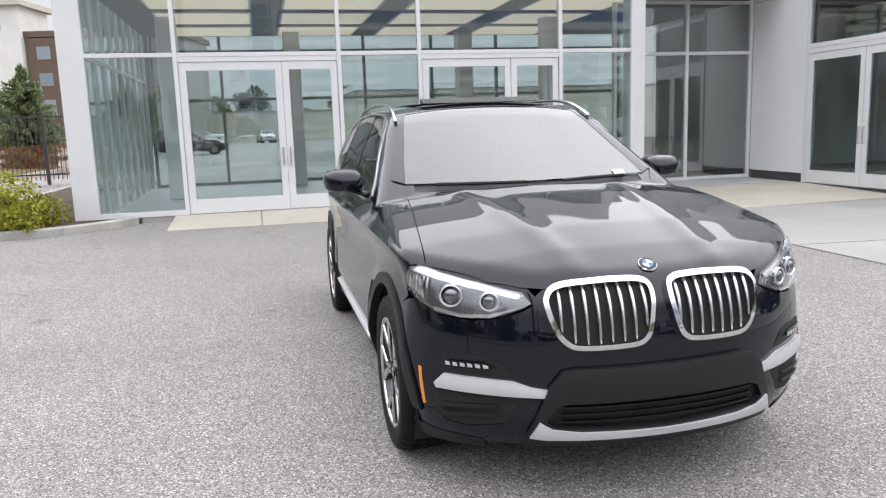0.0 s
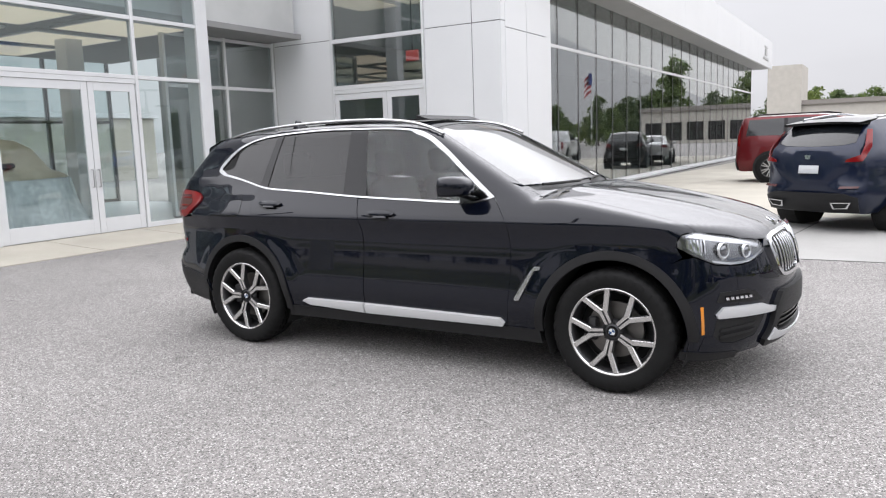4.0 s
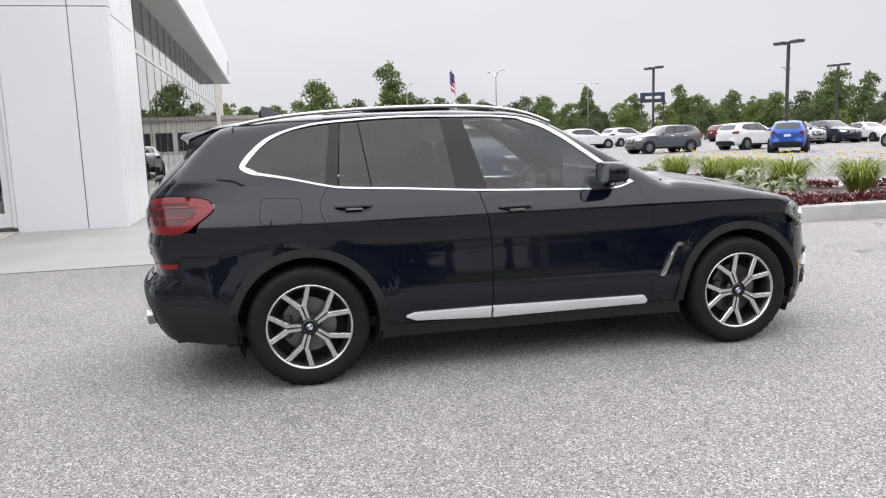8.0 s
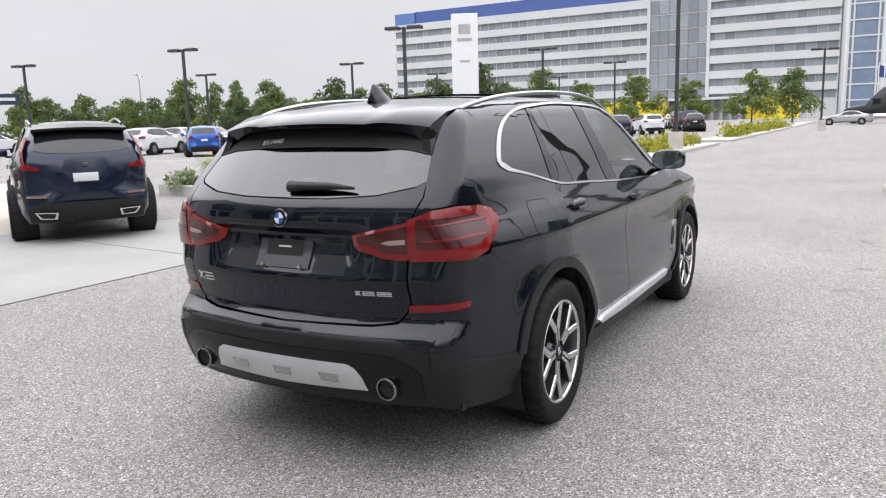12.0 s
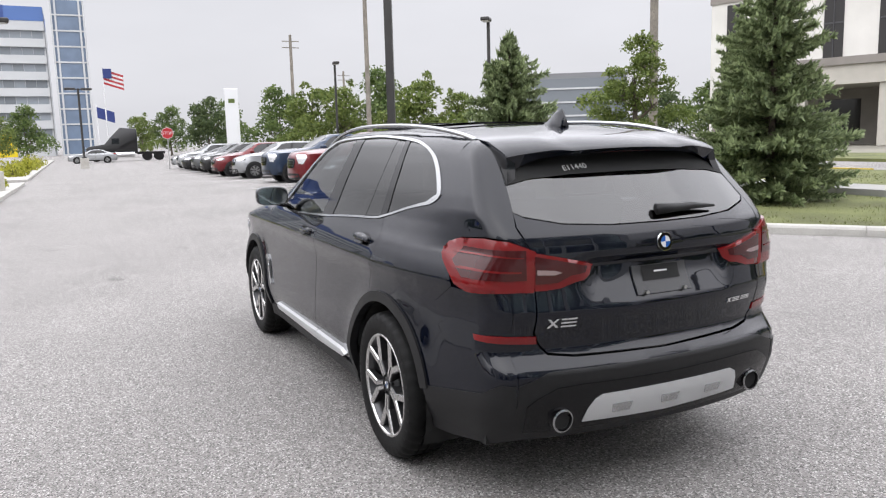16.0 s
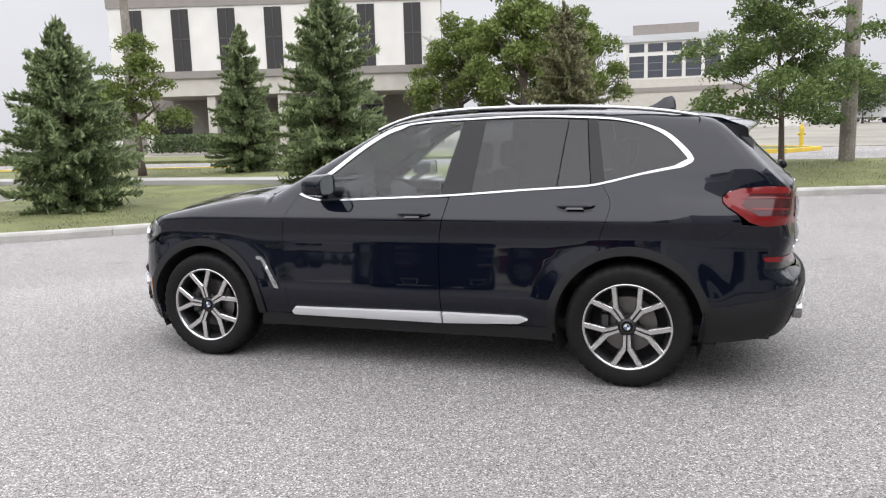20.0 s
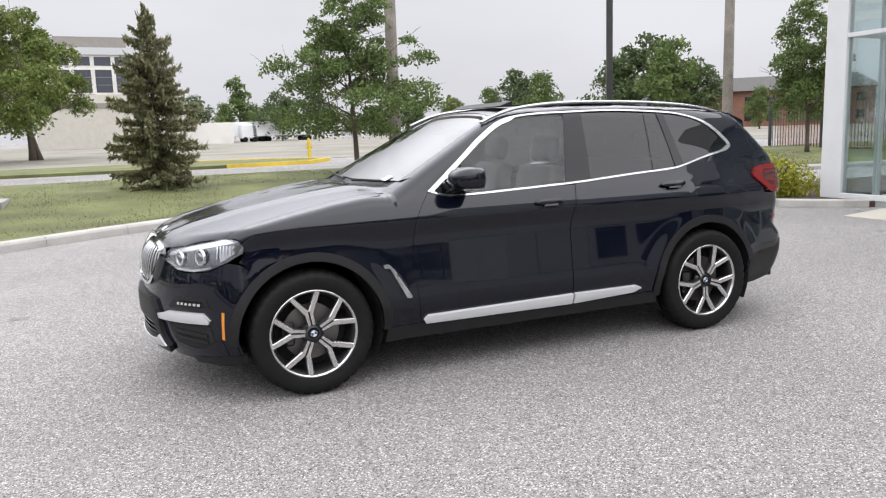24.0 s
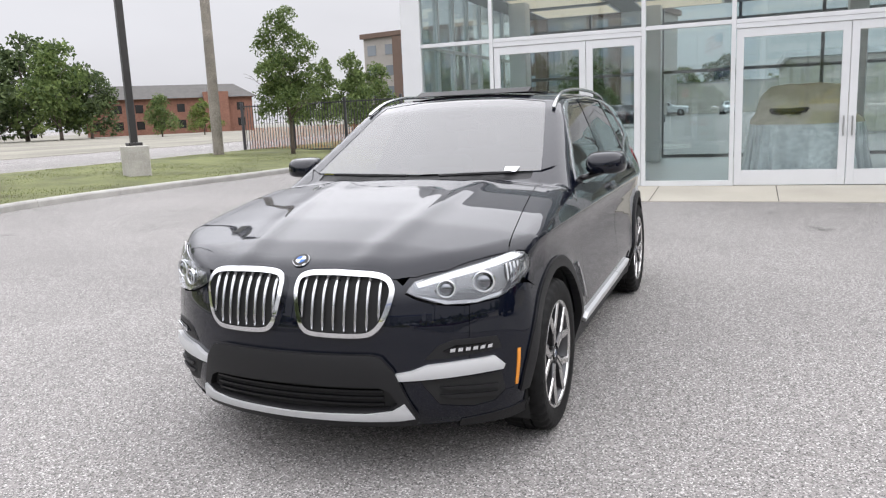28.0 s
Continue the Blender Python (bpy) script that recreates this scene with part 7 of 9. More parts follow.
slab("median_strip", [(38, 4.4), (112, 4.7), (112, 6.5), (38, 6.4)], -0.05, 0.12, M_KERB, "pale concrete planting strip along the drive", "flower bed")
for k in range(14):
    shrub(43 + 2.3 * k + 0.6 * random.random(), 5.3 + 0.4 * random.random(), 0.1, 0.95, 0.62, 0.75, 420, 0.09, M_LEAF_Y, "low golden yellow-green shrub", "low_shrub", "drive shrubs")


# ---- lamp posts ----
M_BASE = mat("lamp_base_concrete", (0.5, 0.48, 0.44), 0.9, fine=0.12, fine_scale=30, broad=0.15, broad_scale=3, bump=0.3)


def lamp_post(x, y, h, heads, turn=0, r=0.075, z=None):
    s = thing("lamp_post", "dark bronze car park lamp post on a concrete base" if heads == 2 else "dark bronze single-head lamp post on a concrete base", "lamp post", pose(x, y, z if z is not None else rise(x, y), 0, 0, turn), "car park lamps")
    part("concrete_base", boxm(-0.29, 0.29, -0.29, 0.29, -0.1, 0.82, 0.03, 2), M_BASE, s)
    part("base_plate", boxm(-0.17, 0.17, -0.17, 0.17, 0.82, 0.90, 0.01), M_BRONZE, s)
    part("pole", boxm(-r, r, -r, r, 0.86, h, 0.01), M_BRONZE, s)
    for sg in ((-1, 1) if heads == 2 else (1,)):
        a = part("lamp_arm", boxm(min(0, sg * 0.35), max(0, sg * 0.35), -0.03, 0.03, h - 0.12, h - 0.05), M_BRONZE, s)
        b = bmesh.new()
        x0, x1 = sorted((sg * 0.22, sg * 0.98))
        box(b, x0, x1, -0.22, 0.22, h - 0.14, h + 0.04, 0.05, 2)
        hd = part("lamp_head", b, M_BRONZE, s)
        part("lens", boxm(x0 + 0.08, x1 - 0.08, -0.16, 0.16, h - 0.155, h - 0.139), M_CEIL, hd)


for x, y in ((28.5, 18.7), (28.5, 34.5), (28.4, 50.4), (45, 17.9), (45, 34), (45, 50), (62, 18), (62, 36), (27.2, 4.9), (62, 1.5), (80, 30)):
    lamp_post(x, y, 6.25, 2, 100)
lamp_post(11.25, -4.3, 8.5, 1, 60, 0.085, 0.14)
lamp_post(-10.6, -13.05, 8.5, 1, 60, 0.085, lawn_z(-10.6, -13.05) - 0.05)
lamp_post(29.3, -17.0, 7.1, 1, 140)
lamp_post(49.6, -15.5, 7.0, 1, 170)


def street_lamp(x, y, h, turn, arms=2):
    s = thing("street_lamp", "tall pale galvanised street lamp", "street lamp", pose(x, y, 0, 0, 0, turn), "street lamps")
    part("pole", cyl(bmesh.new(), (0, 0, 0), (0, 0, h - 0.6), 0.11, 0.07, 10), M_STEEL, s)
    for sg in (-1, 1)[:arms]:
        part("arm", tube(bmesh.new(), [(0, 0, h - 0.7), (sg * 0.6, 0, h - 0.15), (sg * 1.6, 0, h)], 0.05, 6), M_STEEL, s)
        part("lamp_head", boxm(sg * 1.9 - 0.35, sg * 1.9 + 0.35, -0.14, 0.14, h - 0.05, h + 0.09, 0.04), M_STEEL, s)


for az, d, h, t in ((73, 95, 9.5, 100), (80, 100, 8.5, 100), (66, 120, 9, 20), (52, 110, 9, 40)):
    street_lamp(d * math.cos(radians(az)), d * math.sin(radians(az)), h, t)


def utility_pole(x, y, h, r, arms, z):
    s = thing("utility_pole", "weathered wooden utility pole", "utility pole", pose(x, y, z), "utility poles")
    part("pole", cyl(bmesh.new(), (0, 0, -0.2), (0, 0, h), r, r * 0.72, 14), M_WOOD, s)
    for k in range(arms):
        part("cross_arm", boxm(-0.06, 0.06, -1.25, 1.25, h - 1.0 - 0.9 * k, h - 0.88 - 0.9 * k), M_WOOD, s)
    part("cable_guard", boxm(-0.03, 0.03, -r - 0.03, -r + 0.02, 0, 2.4), M_STEEL, s)


utility_pole(-5.3, -16.3, 12, 0.19, 0, 0.42)
utility_pole(-17.8, -16.05, 12, 0.19, 0, 0.42)
utility_pole(17.6, -17.4, 12, 0.17, 1, 0.4)
utility_pole(43.1, -15.6, 13.7, 0.17, 1, 0.2)
utility_pole(107, -27.6, 17, 0.28, 2, 0.2)
utility_pole(150, -50, 16, 0.28, 2, 0.2)

# ---- black steel fence by the hotel side ----
M_NET = mat("orange_net", (0.5, 0.16, 0.06), 0.8)
fence = thing("fence", "black steel picket fence with orange netting behind", "fence")
fy = [-17.6 + 2.4 * k for k in range(6)]
for y in fy:
    part("post", boxm(-21.55, -21.45, y - 0.05, y + 0.05, 0.05, 2.35, 0.01), M_DARK, fence)
for z in (0.35, 2.15):
    part("rail", boxm(-21.53, -21.47, fy[0], fy[-1], z, z + 0.05), M_DARK, fence)
bm = bmesh.new()
pk = finish(boxm(-0.01, 0.01, -0.01, 0.01, 0.2, 2.25), "picket", M_DARK)
for k in range(int((fy[-1] - fy[0]) / 0.13)):
    part_of("picket", pk, fence, pose(-21.5, fy[0] + 0.13 * k, 0))
bm = bmesh.new()
for k in range(48):
    z = 0.25 + 0.022 * k
    box(bm, -21.9, -21.894, fy[0], fy[-1], z, z + 0.006)
for k in range(140):
    y = fy[0] + 0.086 * k
    box(bm, -21.9, -21.894, y, y + 0.006, 0.25, 1.3)
part("netting", bm, M_NET, fence, "orange plastic barrier netting")
# yellow bollards, hydrant, stop signs
def post(x, y, z, h, r, label):
    s = thing("bollard", label, "bollard", pose(x, y, z))
    part("post", cyl(bmesh.new(), (0, 0, -0.1), (0, 0, h), r, r, 14), M_YELLOW, s)
    part("cap", cyl(bmesh.new(), (0, 0, h), (0, 0, h + 0.05), r, r * 0.4, 14), M_YELLOW, s)


post(6.9, 25.7, 0, 1.1, 0.09, "yellow steel bollard on the drive")
hy = thing("fire_hydrant", "yellow fire hydrant beside the street", "hydrant", pose(-5.6, -28.5, 0.42))
part("barrel", cyl(bmesh.new(), (0, 0, 0), (0, 0, 0.7), 0.085, 0.08, 12), M_YELLOW, hy)
part("bonnet", cyl(bmesh.new(), (0, 0, 0.7), (0, 0, 0.9), 0.11, 0.04, 12), M_YELLOW, hy)
part("outlet", cyl(bmesh.new(), (-0.15, 0, 0.5), (0.15, 0, 0.5), 0.05, 0.05, 10), M_YELLOW, hy)
M_STOP = mat("stop_red", (0.5, 0.02, 0.025), 0.5)
for x, y, yaw in ((46.5, 22.4, 20), (50, -3.6, -5)):
    s = thing("stop_sign", "red octagonal stop sign on a steel post", "road sign", pose(x, y, 0, 0, 0, yaw))
    part("post", cyl(bmesh.new(), (0.03, 0, 0), (0.03, 0, 2.6), 0.03, 0.03, 8), M_STEEL, s)
    oct_w = bmesh.new()
    cyl(oct_w, (0.0, 0, 2.45), (-0.01, 0, 2.45), 0.41, 0.41, 8)
    part("sign_border", oct_w, M_ALU, s)
    oct_r = bmesh.new()
    cyl(oct_r, (-0.01, 0, 2.45), (-0.016, 0, 2.45), 0.38, 0.38, 8)
    pl = part("sign_plate", oct_r, M_STOP, s)
    f = bpy.data.curves.new("lettering", "FONT")
    f.body, f.size, f.align_x, f.align_y, f.extrude = "STOP", 0.27, "CENTER", "CENTER", 0.002
    o = new("lettering", f)
    o.data.materials.append(M_ALU)
    o.parent, o.matrix_basis = s, pose(-0.02, 0, 2.45, 90, 0, -90)
# pylon sign
py = thing("pylon_sign", "tall white pylon sign with grey lettering bars", "sign", pose(59.7, 31.6, 0, 0, 0, 25))
part("pylon", boxm(-0.35, 0.35, -1.22, 1.22, 0, 11.3, 0.03), M_WHITE, py)
for z, w, h in ((9.9, 0.55, 0.9), (8.95, 0.7, 0.3), (7.0, 0.45, 0.2)):
    part("sign_mark", boxm(-0.37, -0.352, -w, w, z - h / 2, z + h / 2), M_STEEL, py)
py2 = thing("slim_pylon", "slim white pylon sign", "sign", pose(72, -12.1, 0, 0, 0, -10))
part("pylon", boxm(-0.25, 0.25, -0.65, 0.65, 0, 7.0, 0.03), M_WHITE, py2)
part("sign_mark", boxm(-0.27, -0.252, -0.3, 0.3, 5.6, 6.0), M_LEAF_G, py2)
bank = thing("blue_sign", "dark blue bank sign board on posts", "sign", pose(41, 74, 0, 0, 0, 62))
M_NAVY = mat("navy_board", (0.012, 0.025, 0.06), 0.6)
part("board", boxm(-0.12, 0.12, -1.35, 1.35, 4.4, 5.5, 0.03), M_NAVY, bank)
part("sign_mark", boxm(-0.135, -0.121, -0.9, 0.8, 4.8, 5.1), M_ALU, bank)
for y in (-1.2, 1.2):
    part("post", boxm(-0.06, 0.06, y - 0.07, y + 0.07, 0, 4.4), M_DARK, bank)
# flags
M_FRED, M_FBLUE = mat("flag_red", (0.45, 0.04, 0.05), 0.8), mat("flag_blue", (0.03, 0.05, 0.2), 0.8)
for x, y, h, big in ((130, -3.0, 14.5, True), (118, 62, 13, True), (22, 92, 10, True), (150, -2.2, 9.5, False)):
    s = thing("flagpole", "white flagpole with a drooping striped flag" if big else "white flagpole with a dark blue flag", "flag", pose(x, y, 0), "flags")
    part("pole", cyl(bmesh.new(), (0, 0, 0), (0, 0, h), 0.12, 0.07, 10), M_ALU, s)
    for k in range(7 if big else 1):
        bm = bmesh.new()
        z0 = h - 0.4 - 0.34 * k
        hh = 0.34 if big else 2.0
        rows = [[bm.verts.new((0.15 * math.sin(4 * t), -3.0 * t, z0 - 1.0 * t + dz)) for t in [i / 8 for i in range(9)]] for dz in (0, -hh)]
        for i in range(8):
            bm.faces.new((rows[0][i], rows[0][i + 1], rows[1][i + 1], rows[1][i]))
        part("flag_stripe", bm, (M_FRED if k % 2 == 0 else M_ALU) if big else M_FBLUE, s)
    if big:
        part("flag_canton", boxm(-0.1, -0.08, -1.3, 0, h - 1.9, h - 0.4), M_FBLUE, s)
# parking stripes
for k in range(12):
    x = 15.6 + 3.35 * k
    tagged(part("parking_line", boxm(x, x + 0.1, -8.3, -2.9, 0.0, 0.004), M_PAINT), "white parking bay line", "line", kind="structure", group="bay lines")
for k in range(10):
    for y in (14.0, 26.0):
        tagged(part("parking_line", boxm(18 + 2.8 * k, 18.1 + 2.8 * k, y, y + 5, 0.0, 0.004), M_PAINT), "white parking bay line", "line", kind="structure", group="bay lines")

# ---- trees ----
def limb(bm, p, d, length, r, depth, tips, bend=0.25):
    """A tapering limb that forks into finer ones; its ends go into tips."""
    pts, rs = [p.copy()], [r]
    q, v = p.copy(), d.normalized()
    k = 4
    for i in range(k):
        v = (v + Vector((random.gauss(0, bend), random.gauss(0, bend), random.gauss(0.06, bend * 0.6))) * 0.5).normalized()
        q = q + v * length / k
        pts.append(q.copy())
        rs.append(r * (1 - 0.55 * (i + 1) / k))
    tube(bm, pts, rs, 6 if r > 0.04 else 4)
    tips.append((q.copy(), length))
    tips.append((pts[2].copy(), length * 0.7))
    if depth:
        for _ in range(3 if depth > 1 else 2):
            side = Vector((random.gauss(0, 1), random.gauss(0, 1), random.gauss(0.35, 0.5)))
            at = pts[random.choice((2, 3, 4))]
            limb(bm, at, v * 0.6 + side.normalized() * 0.9, length * 0.62, r * 0.5, depth - 1, tips, bend)


def broadleaf(name, h, spread, trunk_h, r, leaves, leaf, material, limbs=6, depth=2, stems=1, droop=0.0, seed=1, masses=24, flat=0.75, mass=0.17):
    """A trunk with forking limbs and leaves gathered round their ends; returns the thing, at the origin."""
    random.seed(seed)
    np.random.seed(seed)
    t = thing(name, "", "tree")
    bm, tips = bmesh.new(), []
    for s in range(stems):
        lean = Vector((random.gauss(0, 0.12), random.gauss(0, 0.12), 1)) if stems > 1 else Vector((0.03, 0.02, 1))
        b0 = Vector((random.gauss(0, 0.15), random.gauss(0, 0.15), -0.1)) if stems > 1 else Vector((0, 0, -0.1))
        top = b0 + lean.normalized() * (h * 0.78)
        mid = b0 + lean.normalized() * trunk_h
        tube(bm, [b0, b0.lerp(mid, 0.3), mid, mid.lerp(top, 0.5) + Vector((random.gauss(0, 0.1), random.gauss(0, 0.1), 0)), top], [r * 1.35, r, r * 0.85, r * 0.5, r * 0.12], 10)
        tips.append((top, h * 0.25))
        for k in range(limbs):
            f = 0.02 + 0.86 * k / limbs
            a = 2.4 * k + random.random()
            up = 0.35 + 0.7 * f
            ln = spread * (0.30 - 0.15 * f) * (0.85 + 0.3 * random.random())
            limb(bm, mid.lerp(top, f), Vector((math.cos(a), math.sin(a), up)), ln, r * 0.45 * (1 - 0.5 * f), depth, tips)
    part("trunk", bm, M_BARK, t, smooth=True)
    # foliage masses gathered at limb ends and over an uneven outline, with gaps between
    lo, ht = trunk_h * 0.8, h - trunk_h * 0.8
    ends = [p for p, _ in tips if p.z > lo]
    random.shuffle(ends)
    cs, rs = [], []
    for k in range(masses):
        f = 0.04 + 0.9 * ((k + random.random()) / masses)
        wide = (0.55 + 0.45 * math.sin(math.pi * min(1, f * 1.25 + 0.12))) * (1 - 0.55 * max(0, f - 0.55) / 0.45)
        a, u = 2.4 * k + random.random() * 1.2, 0.3 + 0.62 * random.random()
        q = Vector((spread * 0.5 * wide * u * math.cos(a), spread * 0.5 * wide * u * math.sin(a), lo + ht * f))
        if k % 3 == 0 and ends:
            q = q.lerp(ends[k % len(ends)], 0.5)
        cs.append(tuple(q))
        rs.append(min(spread, ht) * mass * (0.65 + 0.7 * random.random()) * (1 - 0.35 * f))
    cs, rs = np.array(cs), np.array(rs)
    pick = np.random.choice(masses, leaves, p=rs ** 2 / (rs ** 2).sum())
    d = np.random.randn(leaves, 3)
    d /= np.linalg.norm(d, axis=1, keepdims=True)
    d[:, 2] = np.where((d[:, 2] < -0.25) & (np.random.rand(leaves) < 0.6), -d[:, 2], d[:, 2])
    off = d * (rs[pick] * (0.35 + 0.65 * np.random.rand(leaves) ** 0.6))[:, None] * np.array([1, 1, flat])
    off += np.random.randn(leaves, 3) * 0.12 * rs[pick][:, None]
    pos = cs[pick] + off
    pos[:, 2] -= droop * np.hypot(off[:, 0], off[:, 1])
    pos[:, 2] = np.maximum(pos[:, 2], lo * 0.7)
    soup("crown", pos, leaf, material, t, flat=0.35)
    return t


def spruce(name, h, r, n_whorl, material, seed, sparse=1.0):
    """A straight trunk with whorls of drooping boughs, each bough a comb of needle sprays."""
    random.seed(seed)
    np.random.seed(seed)
    t = thing(name, "", "tree")
    part("trunk", cyl(bmesh.new(), (0, 0, -0.1), (0, 0, h), 0.09, 0.012, 8), M_BARK, t)
    vs, fs = [], []
    bm = bmesh.new()
    for k in range(n_whorl):
        f = k / (n_whorl - 1)
        z = 0.12 + (h - 0.25) * f ** 0.92
        reach = r * min(1.0, 0.72 + 1.3 * f) * (1 - f) ** 0.62 * (0.6 if f > 0.86 else 1.0) * (0.76 + 0.4 * random.random()) + 0.06
        for j in range(int((12 - 3 * f) * sparse) + 1):
            a = 6.283 * j / (9 - 3 * f) + k * 1.3 + random.gauss(0, 0.2)
            z = max(0.1, 0.12 + (h - 0.25) * f ** 0.92 + random.gauss(0, 0.42) * h / n_whorl)
            ln = reach * (0.66 + 0.46 * random.random())
            ca, sa = math.cos(a), math.sin(a)
            rise_z = (0.4 * f - 0.16) * ln
            tipz = z + rise_z + 0.02 * ln
            tube(bm, [(0, 0, z), (ln * 0.6 * ca, ln * 0.6 * sa, z + rise_z * 0.9 - 0.05 * ln), (ln * ca, ln * sa, tipz)], [0.014, 0.008, 0.003], 3)
            m = int(13 + 33 * ln)
            for i in range(m):
                u = 0.12 + 0.88 * (i + random.random() * 0.6) / m
                for side in (-1, 1, random.choice((-0.35, 0.35)), random.choice((-0.7, 0.7))):
                    l2 = (0.06 + 0.15 * ln * (1 - u * 0.75)) * (0.5 + 0.6 * random.random())
                    b = a + side * (0.75 + 0.3 * random.random())
                    px, py, pz = ln * u * ca, ln * u * sa, z + (tipz - z) * u - 0.06 * ln * math.sin(math.pi * u)
                    dx, dy, dz = math.cos(b) * l2, math.sin(b) * l2, (0.4 if abs(side) < 0.5 else -0.1) * l2 + random.gauss(0.0, 0.06)
                    nx, ny = -math.sin(b) * 0.02, math.cos(b) * 0.02
                    q = len(vs)
                    vs += [(px, py, pz), (px + dx * 0.5 + nx, py + dy * 0.5 + ny, pz + dz * 0.5 + 0.008), (px + dx, py + dy, pz + dz), (px + dx * 0.5 - nx, py + dy * 0.5 - ny, pz + dz * 0.5 - 0.03)]
                    fs.append((q, q + 1, q + 2, q + 3))
    part("branch_frame", bm, M_BARK, t)
    me = bpy.data.meshes.new("needles")
    me.from_pydata(vs, [], fs)
    me.materials.append(material)
    ob = new("needles", me)
    ob.parent = t
    return t


def place(t, x, y, z, label, s=1.0, turn=0.0, group=""):
    t.matrix_basis = pose(x, y, z, 0, 0, turn) @ Matrix.Scale(s, 4)
    return tagged(t, label, "tree", group)


def again(t, x, y, z, label, s=1.0, turn=0.0, group="", sz=None):
    c = copy_thing(t, pose(x, y, z, 0, 0, turn))
    c.scale = (s, s, sz or s)
    return tagged(c, label, "tree", group)


sA = place(spruce("spruce", 3.72, 1.38, 26, M_NEEDLE, 11), 10.1, -6.72, lawn_z(10.1, -6.72), "bushy blue-green spruce on the lawn")
place(spruce("spruce", 4.5, 1.3, 25, M_NEEDLE, 12), 11.8, -15.6, 0.45, "dense blue-green spruce near the street")
place(spruce("spruce", 4.75, 1.65, 28, M_NEEDLE, 13), 6.1, -10.4, lawn_z(6.1, -10.4), "tall blue-green spruce on the lawn")
place(spruce("spruce", 4.1, 1.25, 24, M_NEEDLE_B, 14, 0.72), 1.45, -14.1, lawn_z(1.45, -14.1), "thin brownish spruce with gaps")
again(sA, -33, -11.5, 0.1, "dark spruce beyond the fence", 1.25, 40)

loc = place(broadleaf("honey_locust", 5.25, 5.7, 1.15, 0.075, 28000, 0.046, M_LEAF_G, 12, 2, 1, 0.25, 21, 70, 0.4, 0.12), -3.65, -14.8, lawn_z(-3.65, -14.8), "feathery green honey locust on the lawn")
place(broadleaf("locust_tree", 4.5, 3.5, 1.3, 0.11, 10000, 0.055, M_LEAF_L, 8, 2, 1, 0.25, 22, 26, 0.5, 0.16), 14.9, -14.4, 0.44, "small yellow-green locust tree by the path")
place(broadleaf("maple", 5.2, 3.4, 1.3, 0.07, 13000, 0.055, M_LEAF_G, 8, 2, 1, 0.1, 23, 30, 0.8, 0.15), -19.2, -13.8, 0.35, "young maple in front of the fence")
big = place(broadleaf("shade_tree", 10.5, 10.5, 2.6, 0.2, 26000, 0.12, M_LEAF_L, 8, 2, 3, 0.15, 24, 46, 0.75, 0.14), 9.6, -46, 0.4, "spreading multi-stemmed green tree", group="street trees")
again(big, 7.6, -54, 0.4, "spreading multi-stemmed green tree", 0.95, 130, "street trees")
again(big, 15.0, -49, 0.4, "spreading multi-stemmed green tree", 0.9, 70, "street trees")

kinds = [broadleaf("round_tree", 8, 7.8, 0.8, 0.16, 4200, 0.19, M_LEAF_G, 7, 1, 1, 0.1, 31, 22, 0.8, 0.19), broadleaf("oak", 8, 9.0, 0.6, 0.18, 4500, 0.2, M_LEAF_D, 8, 1, 1, 0.1, 32, 26, 0.8, 0.19),
         broadleaf("locust", 7, 8.0, 1.0, 0.13, 4200, 0.17, M_LEAF_L, 7, 1, 1, 0.2, 33, 26, 0.6, 0.17), broadleaf("tall_tree", 9.5, 6, 0.8, 0.16, 4600, 0.19, M_LEAF_G, 8, 1, 1, 0.05, 34, 20, 1.0, 0.2)]
tags = ("rounded green tree in the distance", "dark green oak in the distance", "light green locust tree in the distance", "tall green tree in the distance")
first = [True] * 4
random.seed(5)


def far_tree(az, d, s, k, z=0.0, sz=None):
    x, y = d * math.cos(radians(az)), d * math.sin(radians(az))
    if az < 28:
        s *= 1.3
    if first[k]:
        first[k] = False
        place(kinds[k], x, y, z, tags[k], s, random.random() * 360, "distant trees")
    else:
        again(kinds[k], x, y, z, tags[k], s, random.random() * 360, "distant trees", sz)


for az in np.arange(28, 96, 1.2):
    far_tree(az + random.gauss(0, 0.7), 106 + random.random() * 22 + 28 * (az > 76), (0.62 + 0.34 * random.random()) * (1.3 if random.random() < 0.16 else 1.0) * (1.15 if az > 76 else 1.0), random.choice((0, 1, 1, 1, 0, 3, 2)))
for az in np.arange(31, 78, 2.1):
    far_tree(az + random.gauss(0, 0.8), 86 + random.random() * 12, 0.42 + 0.3 * random.random(), random.choice((0, 2, 2, 0, 1)))
far_tree(81.2, 126, 1.5, 3)
far_tree(79.5, 128, 1.15, 1)
far_tree(86.8, 127, 1.45, 0)
far_tree(93.5, 128, 1.15, 2)
for az, d, s, k in ((27, 90, 0.8, 1), (24.5, 96, 0.6, 1), (19, 100, 0.7, 2), (15, 100, 0.78, 2), (11, 105, 0.7, 2), (6.6, 98, 0.74, 2), (4, 110, 0.7, 0), (-3.5, 120, 0.72, 2), (-5.5, 125, 0.75, 0), (-8, 95, 0.72, 1), (-9.6, 100, 0.7, 0), (22, 104, 0.8, 0),
                    (-15.5, 62, 0.72, 2), (-18, 58, 0.7, 2), (-21, 62, 0.75, 0), (-24.5, 50, 0.68, 2), (-13, 75, 0.7, 0), (-27, 70, 0.7, 2), (-31, 90, 0.7, 1), (-43, 120, 0.85, 1), (-46, 110, 0.85, 0)):
    far_tree(az, d, s, k, 0.2)
